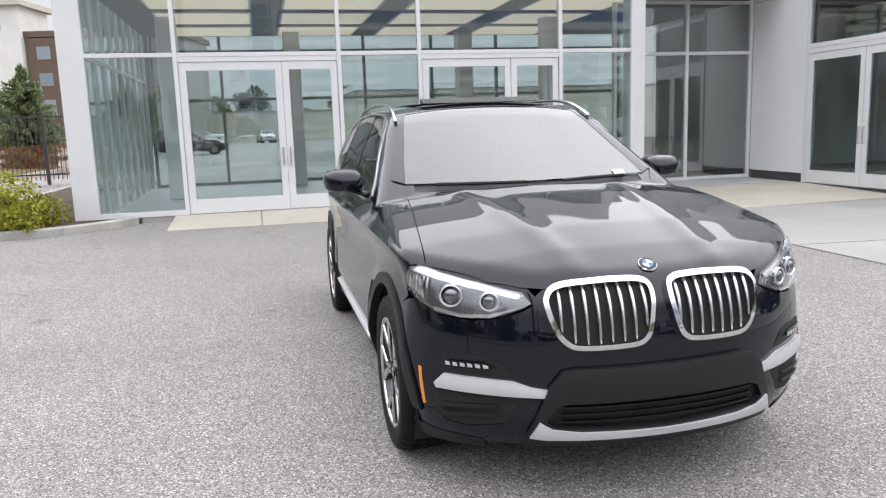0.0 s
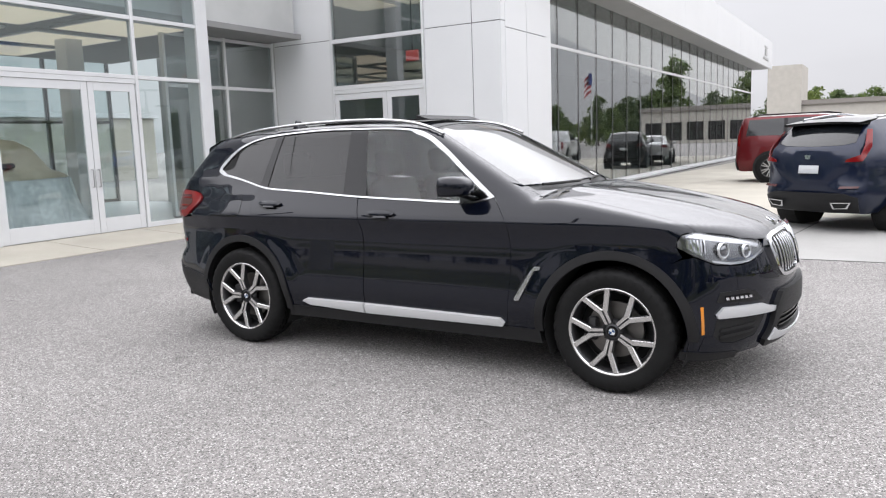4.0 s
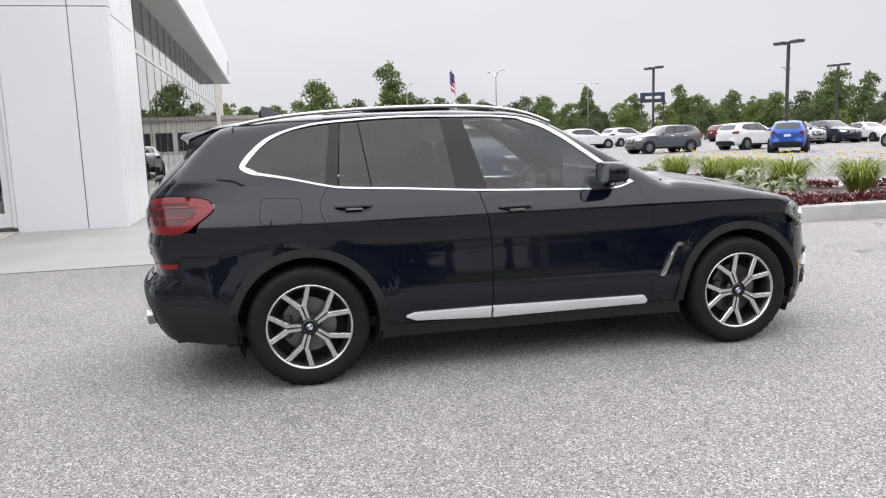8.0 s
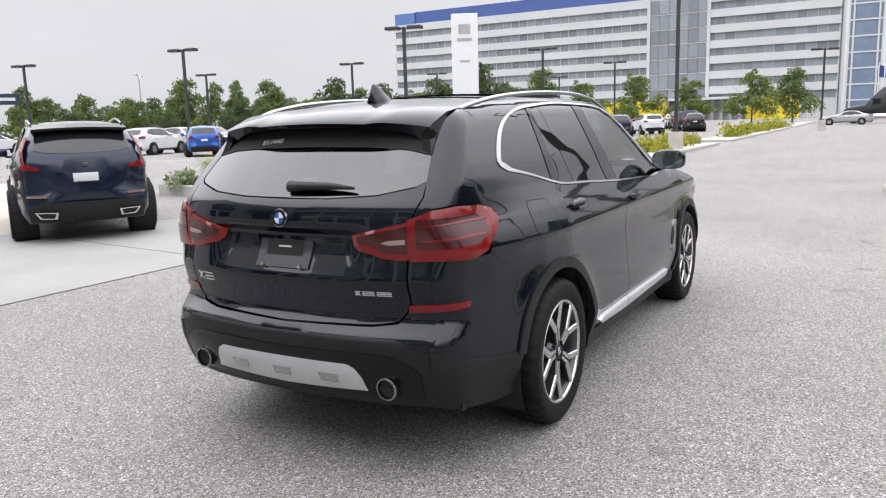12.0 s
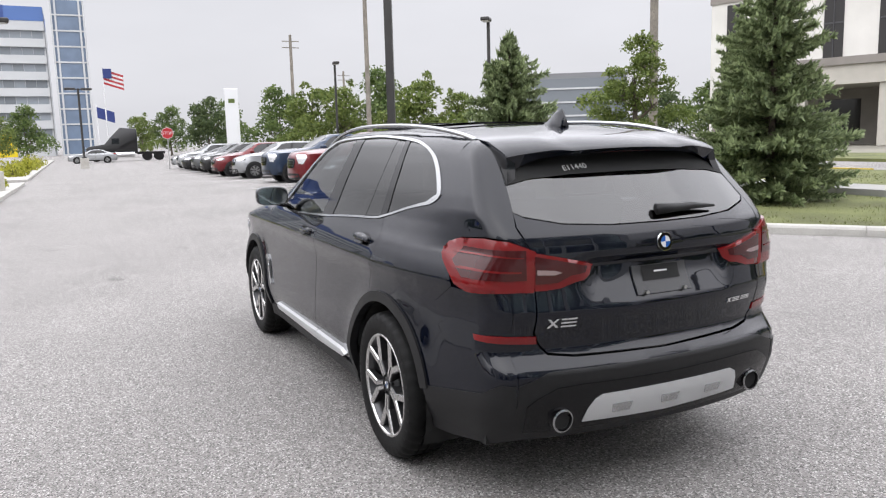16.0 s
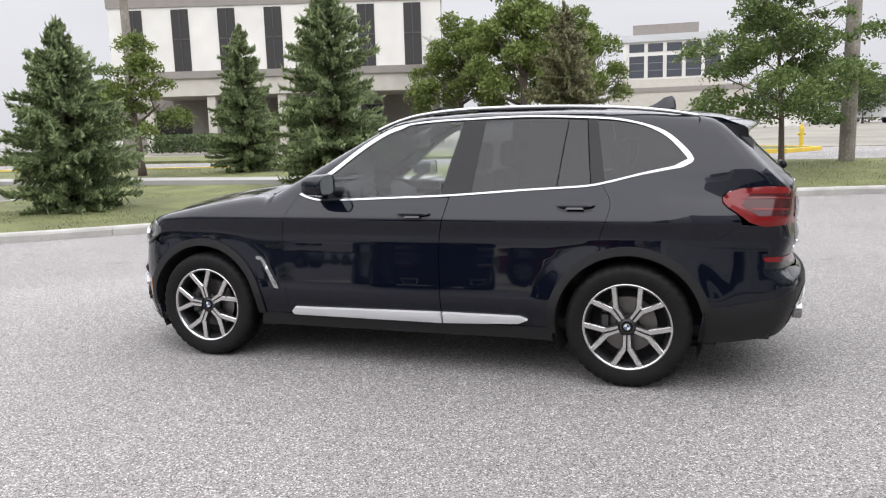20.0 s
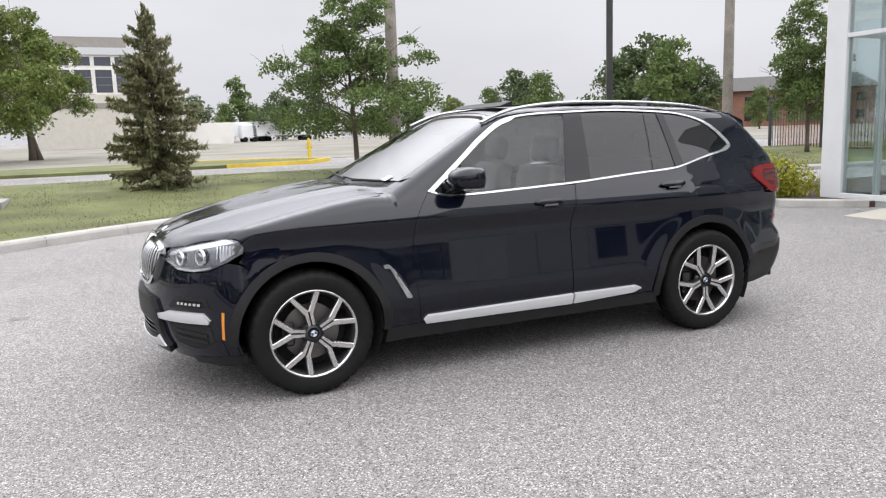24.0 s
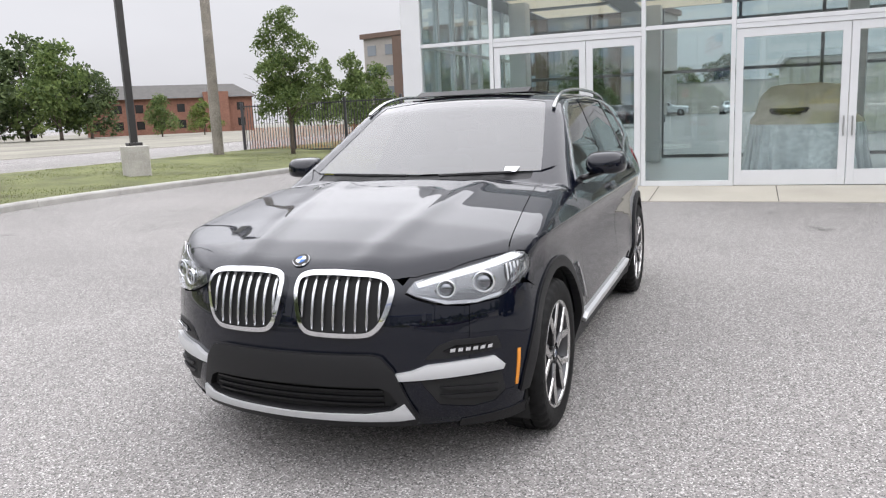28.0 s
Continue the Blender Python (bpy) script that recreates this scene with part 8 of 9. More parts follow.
for az, d, s, k in ((-101, 150, 0.95, 1), (-103.5, 160, 1.1, 1), (-108, 150, 0.6, 0), (-111, 145, 0.75, 1), (-114, 120, 0.75, 2), (-117, 130, 0.8, 0), (-119, 125, 1.05, 1), (-121, 118, 0.95, 0), (-123, 122, 0.5, 2), (-126.5, 112, 1.05, 1), (-128.5, 116, 1.4, 1), (-130.5, 108, 1.25, 0), (-132.5, 112, 1.0, 1), (-98, 160, 1.1, 3), (-95, 170, 1.0, 1), (-92, 175, 0.9, 0), (-137, 95, 0.5, 0), (-140, 96, 0.5, 2), (-149, 90, 0.7, 3), (-151, 60, 0.55, 3), (-153, 75, 0.65, 0), (-160, 80, 0.8, 1), (-170, 60, 0.6, 1)):
    far_tree(az, d, s, k, 0.3)
for az in np.arange(-158, -90, 3.1):
    far_tree(az + random.gauss(0, 0.6), 168 + 20 * random.random(), 0.5 + 0.4 * random.random(), random.choice((0, 1, 1, 2)), 0.2)
for az, d, s, k in ((170, 122, 0.9, 1), (174, 124, 1.1, 0), (177.5, 122, 0.8, 2), (181, 120, 1.1, 1), (183.5, 118, 0.9, 0), (186.5, 122, 1.25, 1), (189.5, 120, 1.0, 0)):
    far_tree(az, d, s, k, 0.0)
hedge = thing("hedge", "clipped green hedge by the white building", "hedge", pose(30, -38.5, 0.4))
soup("foliage", np.random.rand(2600, 3) * np.array([9, 1.6, 1.2]) - np.array([4.5, 0.8, -0.1]), 0.12, M_LEAF_D, hedge)

# ---- other parked cars ----
C_GLASS = mat("dark_car_glass", (0.012, 0.014, 0.016), 0.05, 0.0, 0.6)
C_RIM = mat("bright_alloy", (0.6, 0.6, 0.6), 0.3, 1.0)
C_PLATE = mat("paper_plate", (0.7, 0.72, 0.74), 0.6)


def paint(name, c, metal=0.2):
    m = mat(name, c, 0.35, metal, 0.2, coat=1.0)
    m.node_tree.nodes["Principled BSDF"].inputs["Coat IOR"].default_value = 1.42
    return m


def wheel_set(parent, xs, w, r, black_rim=False, spokes=7):
    tyre = finish(lathe(bmesh.new(), [(r * 0.66, -0.11), (r * 0.9, -0.12), (r * 0.985, -0.1), (r, -0.05), (r, 0.08), (r * 0.95, 0.11), (r * 0.66, 0.1)], 28, True), "tyre", P_TYRE, True, 50)
    rim = finish(lathe(bmesh.new(), [(r * 0.67, -0.112), (r * 0.64, -0.115), (r * 0.6, -0.09), (r * 0.58, -0.03), (0.0, -0.03)], 28), "wheel", P_ALLOY_DK, True, 40)
    bm = bmesh.new()
    for k in range(spokes):
        for sg in (-1, 1):
            a = 6.283 * k / spokes
            b = a + sg * 0.16
            p, q = Vector((math.cos(a) * r * 0.1, -0.10, math.sin(a) * r * 0.1)), Vector((math.cos(b) * r * 0.63, -0.108, math.sin(b) * r * 0.63))
            n = Vector((-(q - p).z, 0, (q - p).x)).normalized() * 0.016
            v = [bm.verts.new(c) for c in (p - n, p + n, q + n, q - n, p - n + Vector((0, 0.05, 0)), p + n + Vector((0, 0.05, 0)), q + n + Vector((0, 0.05, 0)), q - n + Vector((0, 0.05, 0)))]
            for f in ((0, 1, 2, 3), (0, 4, 5, 1), (1, 5, 6, 2), (2, 6, 7, 3), (3, 7, 4, 0)):
                bm.faces.new([v[i] for i in f])
    bmesh.ops.recalc_face_normals(bm, faces=bm.faces[:])
    sp = finish(bm, "wheel_spokes", P_GLOSS if black_rim else C_RIM)
    for x in xs:
        for s in (-1, 1):
            o = part_of("wheel", rim, parent, pose(x, s * (w - 0.11), r, 0, 0, 0 if s < 0 else 180))
            part_of("tyre", tyre, o)
            part_of("wheel_spokes", sp, o)


# four kinds of parked car: each a smooth shell from its own roof line, sides, nose and tail, stretched to its size
BOXY = lerp_tab([(0.1, 0.86), (0.3, 0.90), (0.42, 0.93), (0.6, 0.932), (0.85, 0.93), (0.95, 0.938), (1.03, 0.925), (1.12, 0.895), (1.2, 0.868), (1.45, 0.79), (1.58, 0.74), (1.75, 0.66)], 0.012)
UPRIGHT = lerp_tab([(0.1, -2.2), (0.3, -2.33), (0.5, -2.38), (0.62, -2.375), (1.0, -2.35), (1.15, -2.335), (1.5, -2.235), (1.62, -2.18), (1.8, -2.0)], 0.016)
BLUNT = lerp_tab([(0.0, 2.12), (0.2, 2.22), (0.36, 2.285), (0.6, 2.29), (0.9, 2.262), (1.05, 2.2), (1.2, 2.05), (1.8, 1.4)])
CARS = {
    "suv": dict(top=TOP, side=SIDE, nose=NOSE, tail=TAIL, k=(0.985, 0.985, 1.01), r=0.365,
                panes=[[(0.55, 1.12), (-0.30, 1.135), (-0.40, 1.565), (-0.12, 1.555), (0.08, 1.50)], [(-0.40, 1.135), (-1.18, 1.175), (-1.15, 1.56), (-0.49, 1.57)], [(-1.26, 1.19), (-1.66, 1.27), (-1.73, 1.33), (-1.6, 1.46), (-1.42, 1.53), (-1.22, 1.555)]]),
    "sedan": dict(top=lerp_tab([(-2.7, 1.0), (-2.35, 1.17), (-2.2, 1.2), (-1.85, 1.235), (-1.0, 1.6), (-0.7, 1.64), (-0.3, 1.645), (-0.05, 1.62), (0.15, 1.56), (0.98, 1.165), (1.25, 1.13), (1.6, 1.06), (2.0, 0.95), (2.2, 0.87), (2.4, 0.74)]), side=SIDE, nose=NOSE, tail=TAIL, k=(1.03, 0.965, 0.88), r=0.335,
                  panes=[[(0.55, 1.12), (-0.30, 1.135), (-0.40, 1.555), (-0.12, 1.545), (0.08, 1.48)], [(-0.40, 1.135), (-1.15, 1.165), (-1.42, 1.235), (-1.1, 1.43), (-0.85, 1.53), (-0.49, 1.56)]]),
    "large": dict(top=lerp_tab([(-2.7, 1.5), (-2.2, 1.615), (-1.8, 1.635), (-1.0, 1.65), (-0.3, 1.645), (0.0, 1.62), (0.2, 1.55), (0.84, 1.19), (1.0, 1.175), (1.4, 1.15), (1.9, 1.11), (2.15, 1.06), (2.4, 0.9)]), side=BOXY, nose=BLUNT, tail=UPRIGHT, k=(1.135, 1.08, 1.165), r=0.42,
                  panes=[[(0.55, 1.13), (-0.22, 1.135), (-0.28, 1.555), (-0.02, 1.545), (0.14, 1.48)], [(-0.30, 1.135), (-1.08, 1.14), (-1.08, 1.555), (-0.37, 1.56)], [(-1.17, 1.14), (-2.05, 1.15), (-1.98, 1.53), (-1.17, 1.555)]]),
    "pickup": dict(top=lerp_tab([(-2.7, 1.08), (-0.93, 1.09), (-0.87, 1.12), (-0.80, 1.57), (-0.72, 1.63), (-0.3, 1.645), (0.05, 1.62), (0.22, 1.55), (0.84, 1.19), (1.0, 1.175), (1.5, 1.15), (1.95, 1.11), (2.15, 1.06), (2.4, 0.9)], 0.02), side=BOXY, nose=BLUNT, tail=UPRIGHT, k=(1.23, 1.08, 1.165), r=0.42,
                   panes=[[(0.55, 1.13), (0.0, 1.135), (-0.05, 1.54), (0.04, 1.53), (0.16, 1.47)], [(-0.08, 1.135), (-0.66, 1.14), (-0.64, 1.54), (-0.12, 1.545)]]),
}


def shell_of(S):
    def f(p):
        x, y, z = p[:, 0], np.abs(p[:, 1]), p[:, 2]
        cab = np.clip((z - 1.1) / 0.15, 0, 1)
        side = y - (S["side"](z) - NARROW(x) * (1 - cab) - CABIN_NARROW(x) * cab)
        top = z - (S["top"](x) - 0.08 * y ** 2)
        nose = x - (S["nose"](z) - 0.22 * y ** 2 - 0.2 * y ** 4)
        tail = S["tail"](z) + 0.10 * y ** 2 + 0.14 * y ** 4 - x
        g = smax(smax(smax(side, top, 0.06), nose, 0.07), tail, 0.06)
        return smax(g, 0.27 - z, 0.05)
    return f


def shell_mesh(S):
    """The closed body: rings of the shell from tail to nose."""
    f = shell_of(S)
    xs = np.concatenate([[-2.37, -2.34, -2.28, -2.2], np.arange(-2.1, 2.05, 0.1), [2.08, 2.15, 2.21, 2.25, 2.275]])
    n = 30
    ang = 2 * np.pi * np.arange(n) / n
    dirs = np.stack([np.zeros(n), np.cos(ang), np.sin(ang) * 0.8], 1)
    bm, rows = bmesh.new(), []
    for x in xs:
        c = np.array([x, 0, 0.55 if abs(x) > 2.2 else 0.7])
        lo, hi = np.zeros(n), np.full(n, 1.6)
        for _ in range(24):
            m = (lo + hi) / 2
            ins = f(c + dirs * m[:, None]) < 0
            lo, hi = np.where(ins, m, lo), np.where(ins, hi, m)
        rows.append([bm.verts.new(p) for p in c + dirs * lo[:, None]])
    for a, b in zip(rows, rows[1:]):
        bridge(bm, a, b)
    bm.faces.new(rows[0][::-1])
    bm.faces.new(rows[-1])
    bmesh.ops.recalc_face_normals(bm, faces=bm.faces[:])
    return finish(bm, "body", P_BLACK, True, 42)


def car_meshes(shape):
    """All meshes of one kind of car, in metres: (name, mesh, painted)."""
    S = CARS[shape]
    SHELL.append(shell_of(S))
    holder = new("holder")
    out = [("body", shell_mesh(S), True)]
    grab = lambda ob, painted=False: out.append((ob.name.split(".")[0], ob.data, painted))
    U = lambda pts: [(x, y, 0) for x, y in pts]
    scr = [(0.88, 0.0), (0.86, 0.35), (0.79, 0.68), (0.62, 0.65), (0.40, 0.605), (0.24, 0.57), (0.17, 0.3), (0.16, 0.0)]
    grab(panel("windscreen", U(scr + [(x, -y) for x, y in scr[::-1][1:-1]]), UP, C_GLASS, holder, off=0.004, depth=0, step=0.12))
    if shape == "sedan":
        rw = [(-1.08, 0.0), (-1.1, 0.5), (-1.25, 0.56), (-1.68, 0.62), (-1.74, 0.3), (-1.76, 0.0)]
        grab(panel("rear_window", U(rw + [(x, -y) for x, y in rw[::-1][1:-1]]), UP, C_GLASS, holder, off=0.004, depth=0, step=0.12))
    elif shape != "pickup":
        rw = [(0.0, 1.2), (0.45, 1.215), (0.61, 1.25), (0.56, 1.5), (0.0, 1.515)]
        grab(panel("rear_window", R3(rw + [(-y, z) for y, z in rw[::-1][1:-1]]), REAR, C_GLASS, holder, off=0.004, depth=0, step=0.1))
    if shape == "pickup":
        grab(panel("cargo_bed", U([(-0.98, 0.74), (-2.2, 0.74), (-2.2, -0.74), (-0.98, -0.74)]), UP, P_BLACK, holder, off=0.003, depth=0, step=0.2))
    for s in (-1, 1):
        d = (0, s, 0)
        band = [p for q in S["panes"] for p in q[:2]] + [p for q in S["panes"][::-1] for p in q[2:]]
        grab(panel("window_pillars", side3(band, s), d, P_GLOSS, holder, off=0.002, depth=0, step=0.12))
        for q in S["panes"]:
            grab(panel("side_window", side3(q, s), d, C_GLASS, holder, off=0.004, depth=0, step=0.1))
        belt = [p for q in S["panes"] for p in q[:2]]
        lo = at_skin(side3(sorted(p for p in belt), s), d, 0.008)
        grab(part("window_trim", tube(bmesh.new(), [(a, b, c - 0.022) for a, b, c in lo], 0.009, 5), P_GLOSS if shape in ("large", "pickup") else P_CHROME, holder))
        for x0, x1 in ((0.79, 0.77), (-0.33, -0.30)) if shape == "pickup" else ((0.79, 0.77), (-0.33, -0.30), (-1.27, -1.0)):
            grab(panel("door_seam", side3([(x0, 1.08), (x0 + 0.009, 1.08), (x1 + 0.009, 0.42), (x1, 0.42)], s), d, P_BLACK, holder, off=0.002, depth=0, step=0.3))
        for hx in (-0.12, -1.05 if shape != "pickup" else -0.62):
            grab(panel("door_handle", side3([(hx - 0.1, 0.985), (hx + 0.1, 0.98), (hx + 0.1, 1.01), (hx - 0.1, 1.015)], s), d, P_GLOSS if shape in ("large", "pickup") else P_SATIN, holder, off=0.024, depth=0.024, step=0.08))
        grab(panel("sill", side3([(-0.98, 0.29), (0.98, 0.29), (0.98, 0.38), (-0.98, 0.38)], s), d, P_PLASTIC, holder, off=0.006, depth=0.01, step=0.2))
        hl = [(2.17, 0.487, 0.83), (2.06, 0.652, 0.89), (1.87, 0.845, 0.93), (1.80, 0.905, 0.88), (1.88, 0.878, 0.82), (2.07, 0.698, 0.79)]
        if shape in ("large", "pickup"):
            hl = [(2.2, 0.47, 1.0), (2.0, 0.82, 1.0), (1.96, 0.86, 0.92), (2.08, 0.78, 0.72), (2.16, 0.62, 0.74), (2.18, 0.55, 0.86)]
        grab(panel("headlamp", mirror_y(hl, s), (1, s, 0), P_LAMP, holder, off=0.008, depth=0.01, step=0.06))
        tl = [(-2.32, 0.56, 1.08), (-2.2, 0.77, 1.155), (-2.04, 0.868, 1.12), (-2.03, 0.87, 1.05), (-2.12, 0.84, 0.97), (-2.32, 0.58, 0.98)]
        if shape in ("large", "pickup"):
            tl = [(-2.26, 0.72, 1.42), (-2.22, 0.80, 1.42), (-2.24, 0.86, 0.9), (-2.32, 0.76, 0.9)] if shape == "large" else [(-2.3, 0.74, 1.04), (-2.24, 0.86, 1.04), (-2.24, 0.88, 0.72), (-2.32, 0.76, 0.72)]
        grab(panel("tail_lamp", mirror_y(tl, s), (-1, s, 0), P_RED, holder, off=0.008, depth=0.01, step=0.06))
        mr = bmesh.new()
        box(mr, 0.36, 0.56, min(s * 0.92, s * 1.10), max(s * 0.92, s * 1.10), 1.12, 1.26, 0.045, 2)
        box(mr, 0.44, 0.52, min(s * 0.82, s * 0.96), max(s * 0.82, s * 0.96), 1.10, 1.14, 0.012)
        grab(part("door_mirror", mr, P_BLACK, holder, smooth=True, angle=50), True)
    gr = [(0.0, 0.90), (0.40, 0.885), (0.46, 0.80), (0.40, 0.62), (0.0, 0.60)]
    grab(panel("front_grille", F3(gr + [(-y, z) for y, z in gr[::-1][1:-1]]), FRONT, P_GLOSS, holder, off=0.008, depth=0.008, step=0.12))
    for z in (0.67, 0.75, 0.83):
        grab(panel("grille_bar", F3([(0.38, z), (0.38, z + 0.012), (-0.38, z + 0.012), (-0.38, z)]), FRONT, P_CHROME, holder, off=0.016, depth=0.006, step=0.12))
    lo = [(0.0, 0.45), (0.6, 0.45), (0.66, 0.30), (0.0, 0.29)]
    grab(panel("front_bumper", F3(lo + [(-y, z) for y, z in lo[::-1][1:-1]]), FRONT, P_PLASTIC, holder, off=0.008, depth=0.01, step=0.15))
    rb = [(0.0, 0.56), (0.55, 0.56), (0.74, 0.5), (0.72, 0.30), (0.0, 0.29)]
    grab(panel("rear_bumper", R3(rb + [(-y, z) for y, z in rb[::-1][1:-1]]), REAR, P_CHROME if shape == "pickup" else P_PLASTIC, holder, off=0.012, depth=0.014, step=0.12))
    grab(panel("number_plate", R3([(0.16, 0.94), (-0.16, 0.94), (-0.16, 0.83), (0.16, 0.83)]), REAR, C_PLATE, holder, off=0.008, depth=0.006, step=0.15))
    SHELL.pop()
    for ob in list(holder.children):
        bpy.data.objects.remove(ob)
    bpy.data.objects.remove(holder)
    size = Matrix.Diagonal((*S["k"], 1))
    for _, me, _ in out:
        me.transform(size)
    return out


built = {}


def parked_car(shape, body_mat, label, black_rim=False, skip=()):
    """A car on four wheels; it faces +x and stands at the middle of its wheelbase."""
    if shape not in built:
        built[shape] = car_meshes(shape)
    S = CARS[shape]
    c = thing("parked_" + ("pickup" if shape == "pickup" else "car"), label, "car")
    for name, me, painted in built[shape]:
        if name in skip:
            continue
        if painted:
            me = me.copy()
            me.materials[0] = body_mat
        part_of(name, me, c)
    kx, ky, _ = S["k"]
    r = S["r"]
    # black discs proud of the body stand for the shade in the wheel wells
    for x in (-1.432 * kx, 1.432 * kx):
        for s in (-1, 1):
            part("wheel_arch", cyl(bmesh.new(), (x, s * 0.62, r), (x, s * (0.942 * ky + 0.006), r), r * 1.16, r * 1.16, 26), P_BLACK, c)
    wheel_set(c, (-1.432 * kx, 1.432 * kx), 0.942 * ky + 0.034, r, black_rim)
    return c


K = dict(navy=paint("navy_paint", (0.006, 0.012, 0.036), 0.4), red=paint("red_paint", (0.15, 0.007, 0.011), 0.4), white=paint("white_paint", (0.7, 0.71, 0.72), 0.0), black=paint("black_paint", (0.008, 0.008, 0.009)), grey=paint("grey_paint", (0.13, 0.135, 0.14), 0.6), silver=paint("silver_grey_paint", (0.4, 0.41, 0.42), 0.6), blue=paint("bright_blue_paint", (0.02, 0.09, 0.4), 0.5), slate=paint("slate_blue_paint", (0.03, 0.05, 0.09), 0.5))

navy = parked_car("suv", K["navy"], "dark blue crossover parked on the concrete drive", skip=("tail_lamp",))
navy.matrix_basis = pose(2.26 + 1.38 * math.cos(radians(59)), 7.96 + 1.38 * math.sin(radians(59)), 0.006, 0, 0, 59)
SHELL.append(shell_of(CARS["suv"]))
for s in (-1, 1):
    tl = [(-2.03, 0.655, 1.44), (-2.18, 0.72, 1.24), (-2.28, 0.735, 1.10), (-2.33, 0.56, 1.035), (-2.35, 0.56, 1.0), (-2.30, 0.79, 1.01), (-2.15, 0.815, 1.2), (-1.99, 0.70, 1.44)]
    panel("tail_lamp", mirror_y(tl, s), (-1, s, 0), P_RED, navy, off=0.012, depth=0.014, step=0.04, label="slim vertical red tail lamp")
    panel("bumper_reflector", R3([(s * 0.5, 0.66), (s * 0.74, 0.665), (s * 0.74, 0.64), (s * 0.5, 0.63)]), REAR, P_RED_DK, navy, off=0.008, depth=0.008, step=0.1)
    panel("exhaust_trim", R3([(s * 0.38, 0.44), (s * 0.66, 0.45), (s * 0.6, 0.36), (s * 0.4, 0.35)]), REAR, P_CHROME, navy, off=0.02, depth=0.02, step=0.1)
    panel("exhaust_bore", R3([(s * 0.41, 0.425), (s * 0.63, 0.435), (s * 0.58, 0.375), (s * 0.43, 0.365)]), REAR, P_BLACK, navy, off=0.023, depth=0, step=0.1)
    part("roof_rail", tube(bmesh.new(), smooth_curve([(-1.7, s * 0.585, 1.61), (-0.8, s * 0.61, 1.685), (0.0, s * 0.60, 1.635)], 5), 0.016, 6), P_SATIN, navy)
panel("rear_emblem", R3([(0.05, 1.1), (-0.05, 1.1), (-0.035, 1.04), (0.035, 1.04)]), REAR, P_CHROME, navy, off=0.008, depth=0.006, step=0.1)
SHELL.pop()
bm = bmesh.new()
rows = [[bm.verts.new(p) for p in ((-1.72, y, 1.615 - 0.05 * y * y), (-2.12, y, 1.565 - 0.06 * y * y), (-2.10, y, 1.53 - 0.06 * y * y), (-1.85, y, 1.53 - 0.06 * y * y))] for y in np.linspace(-0.6, 0.6, 9)]
for a, b in zip(rows, rows[1:]):
    bridge(bm, a, b)
bm.faces.new(rows[0])
bm.faces.new(rows[-1][::-1])
bmesh.ops.recalc_face_normals(bm, faces=bm.faces[:])
part("rear_spoiler", bm, P_GLOSS, navy)
red = parked_car("large", K["red"], "large dark red SUV parked on the beige drive")
red.matrix_basis = pose(1.48, 19.4, 0.005, 0, 0, 0)
for s in (-1, 1):
    part("roof_rail", tube(bmesh.new(), [(-2.2, s * 0.66, 1.87), (-1.9, s * 0.67, 1.925), (-0.2, s * 0.68, 1.93), (0.1, s * 0.68, 1.88)], 0.02, 6), P_GLOSS, red)


def park(shape, col, x, y, yaw, label, **kw):
    key = (shape, col)
    if key not in made_cars:
        c = parked_car(shape, K[col], label, **kw)
        c.matrix_basis = pose(x, y, 0, 0, 0, yaw)
        made_cars[key] = c
        return tagged(c, group="parked cars")
    c = copy_thing(made_cars[key], pose(x, y, 0, 0, 0, yaw))
    return tagged(c, label, group="parked cars")


made_cars = {}
park("suv", "black", 16.9, -6.3, 92, "black SUV in a marked bay")
park("pickup", "red", 21.4, -7.3, 91, "dark red pickup in a marked bay")
park("pickup", "slate", 26.0, -7.4, 90, "slate blue pickup in a marked bay")
park("suv", "silver", 31.2, -6.6, 90, "silver grey SUV in a marked bay")
park("suv", "red", 34.5, -6.2, 92, "red SUV in a marked bay")
park("suv", "black", 38.3, -6.2, 90, "black SUV in a marked bay")
park("suv", "grey", 41.8, -6.2, 90, "grey SUV in a marked bay")
park("sedan", "black", 45.5, -6.2, 90, "black sedan in a marked bay")
park("suv", "silver", 49.0, -6.2, 90, "silver grey SUV in a marked bay")
park("sedan", "silver", 53, -6.4, 90, "silver sedan in a marked bay")
park("suv", "white", 21.0, 11.0, 11, "white crossover parked in the lot")
park("suv", "white", 27.0, 16.4, 38, "white crossover parked in the lot")
park("sedan", "white", 31.4, 12.6, 8, "white sedan parked in the lot")
park("sedan", "silver", 42.8, 27.2, 205, "silver sedan parked in the lot")
park("suv", "black", 57.0, 33.0, 20, "black SUV parked in the lot")
park("sedan", "white", 28.4, 9.2, 15, "white sedan parked in the lot")
park("pickup", "white", 45.2, 15.6, 195, "white pickup parked in the lot")
park("sedan", "black", 52.5, 19.5, 190, "black sedan parked in the lot")
park("suv", "white", 58.5, 14.2, 30, "white crossover parked in the lot")
park("suv", "navy", 53, 14.8, 15, "dark blue SUV parked in the lot")
park("suv", "grey", 21.6, 36.7, 184, "grey SUV parked in the lot")
park("suv", "white", 27.9, 37.0, 15, "white SUV parked in the lot")
park("suv", "blue", 25.8, 30.6, 50, "bright blue SUV parked in the lot")
park("suv", "red", 43, 62, 8, "red SUV parked in the lot")
park("suv", "white", 24.2, 53.6, 0, "white SUV parked in the lot")
park("suv", "white", 29.6, 57.5, 15, "white SUV parked in the lot")
park("sedan", "grey", 33.0, 66.0, 10, "grey sedan parked in the lot")
random.seed(9)
cols = ("white", "black", "grey", "silver", "navy", "white", "red", "slate")
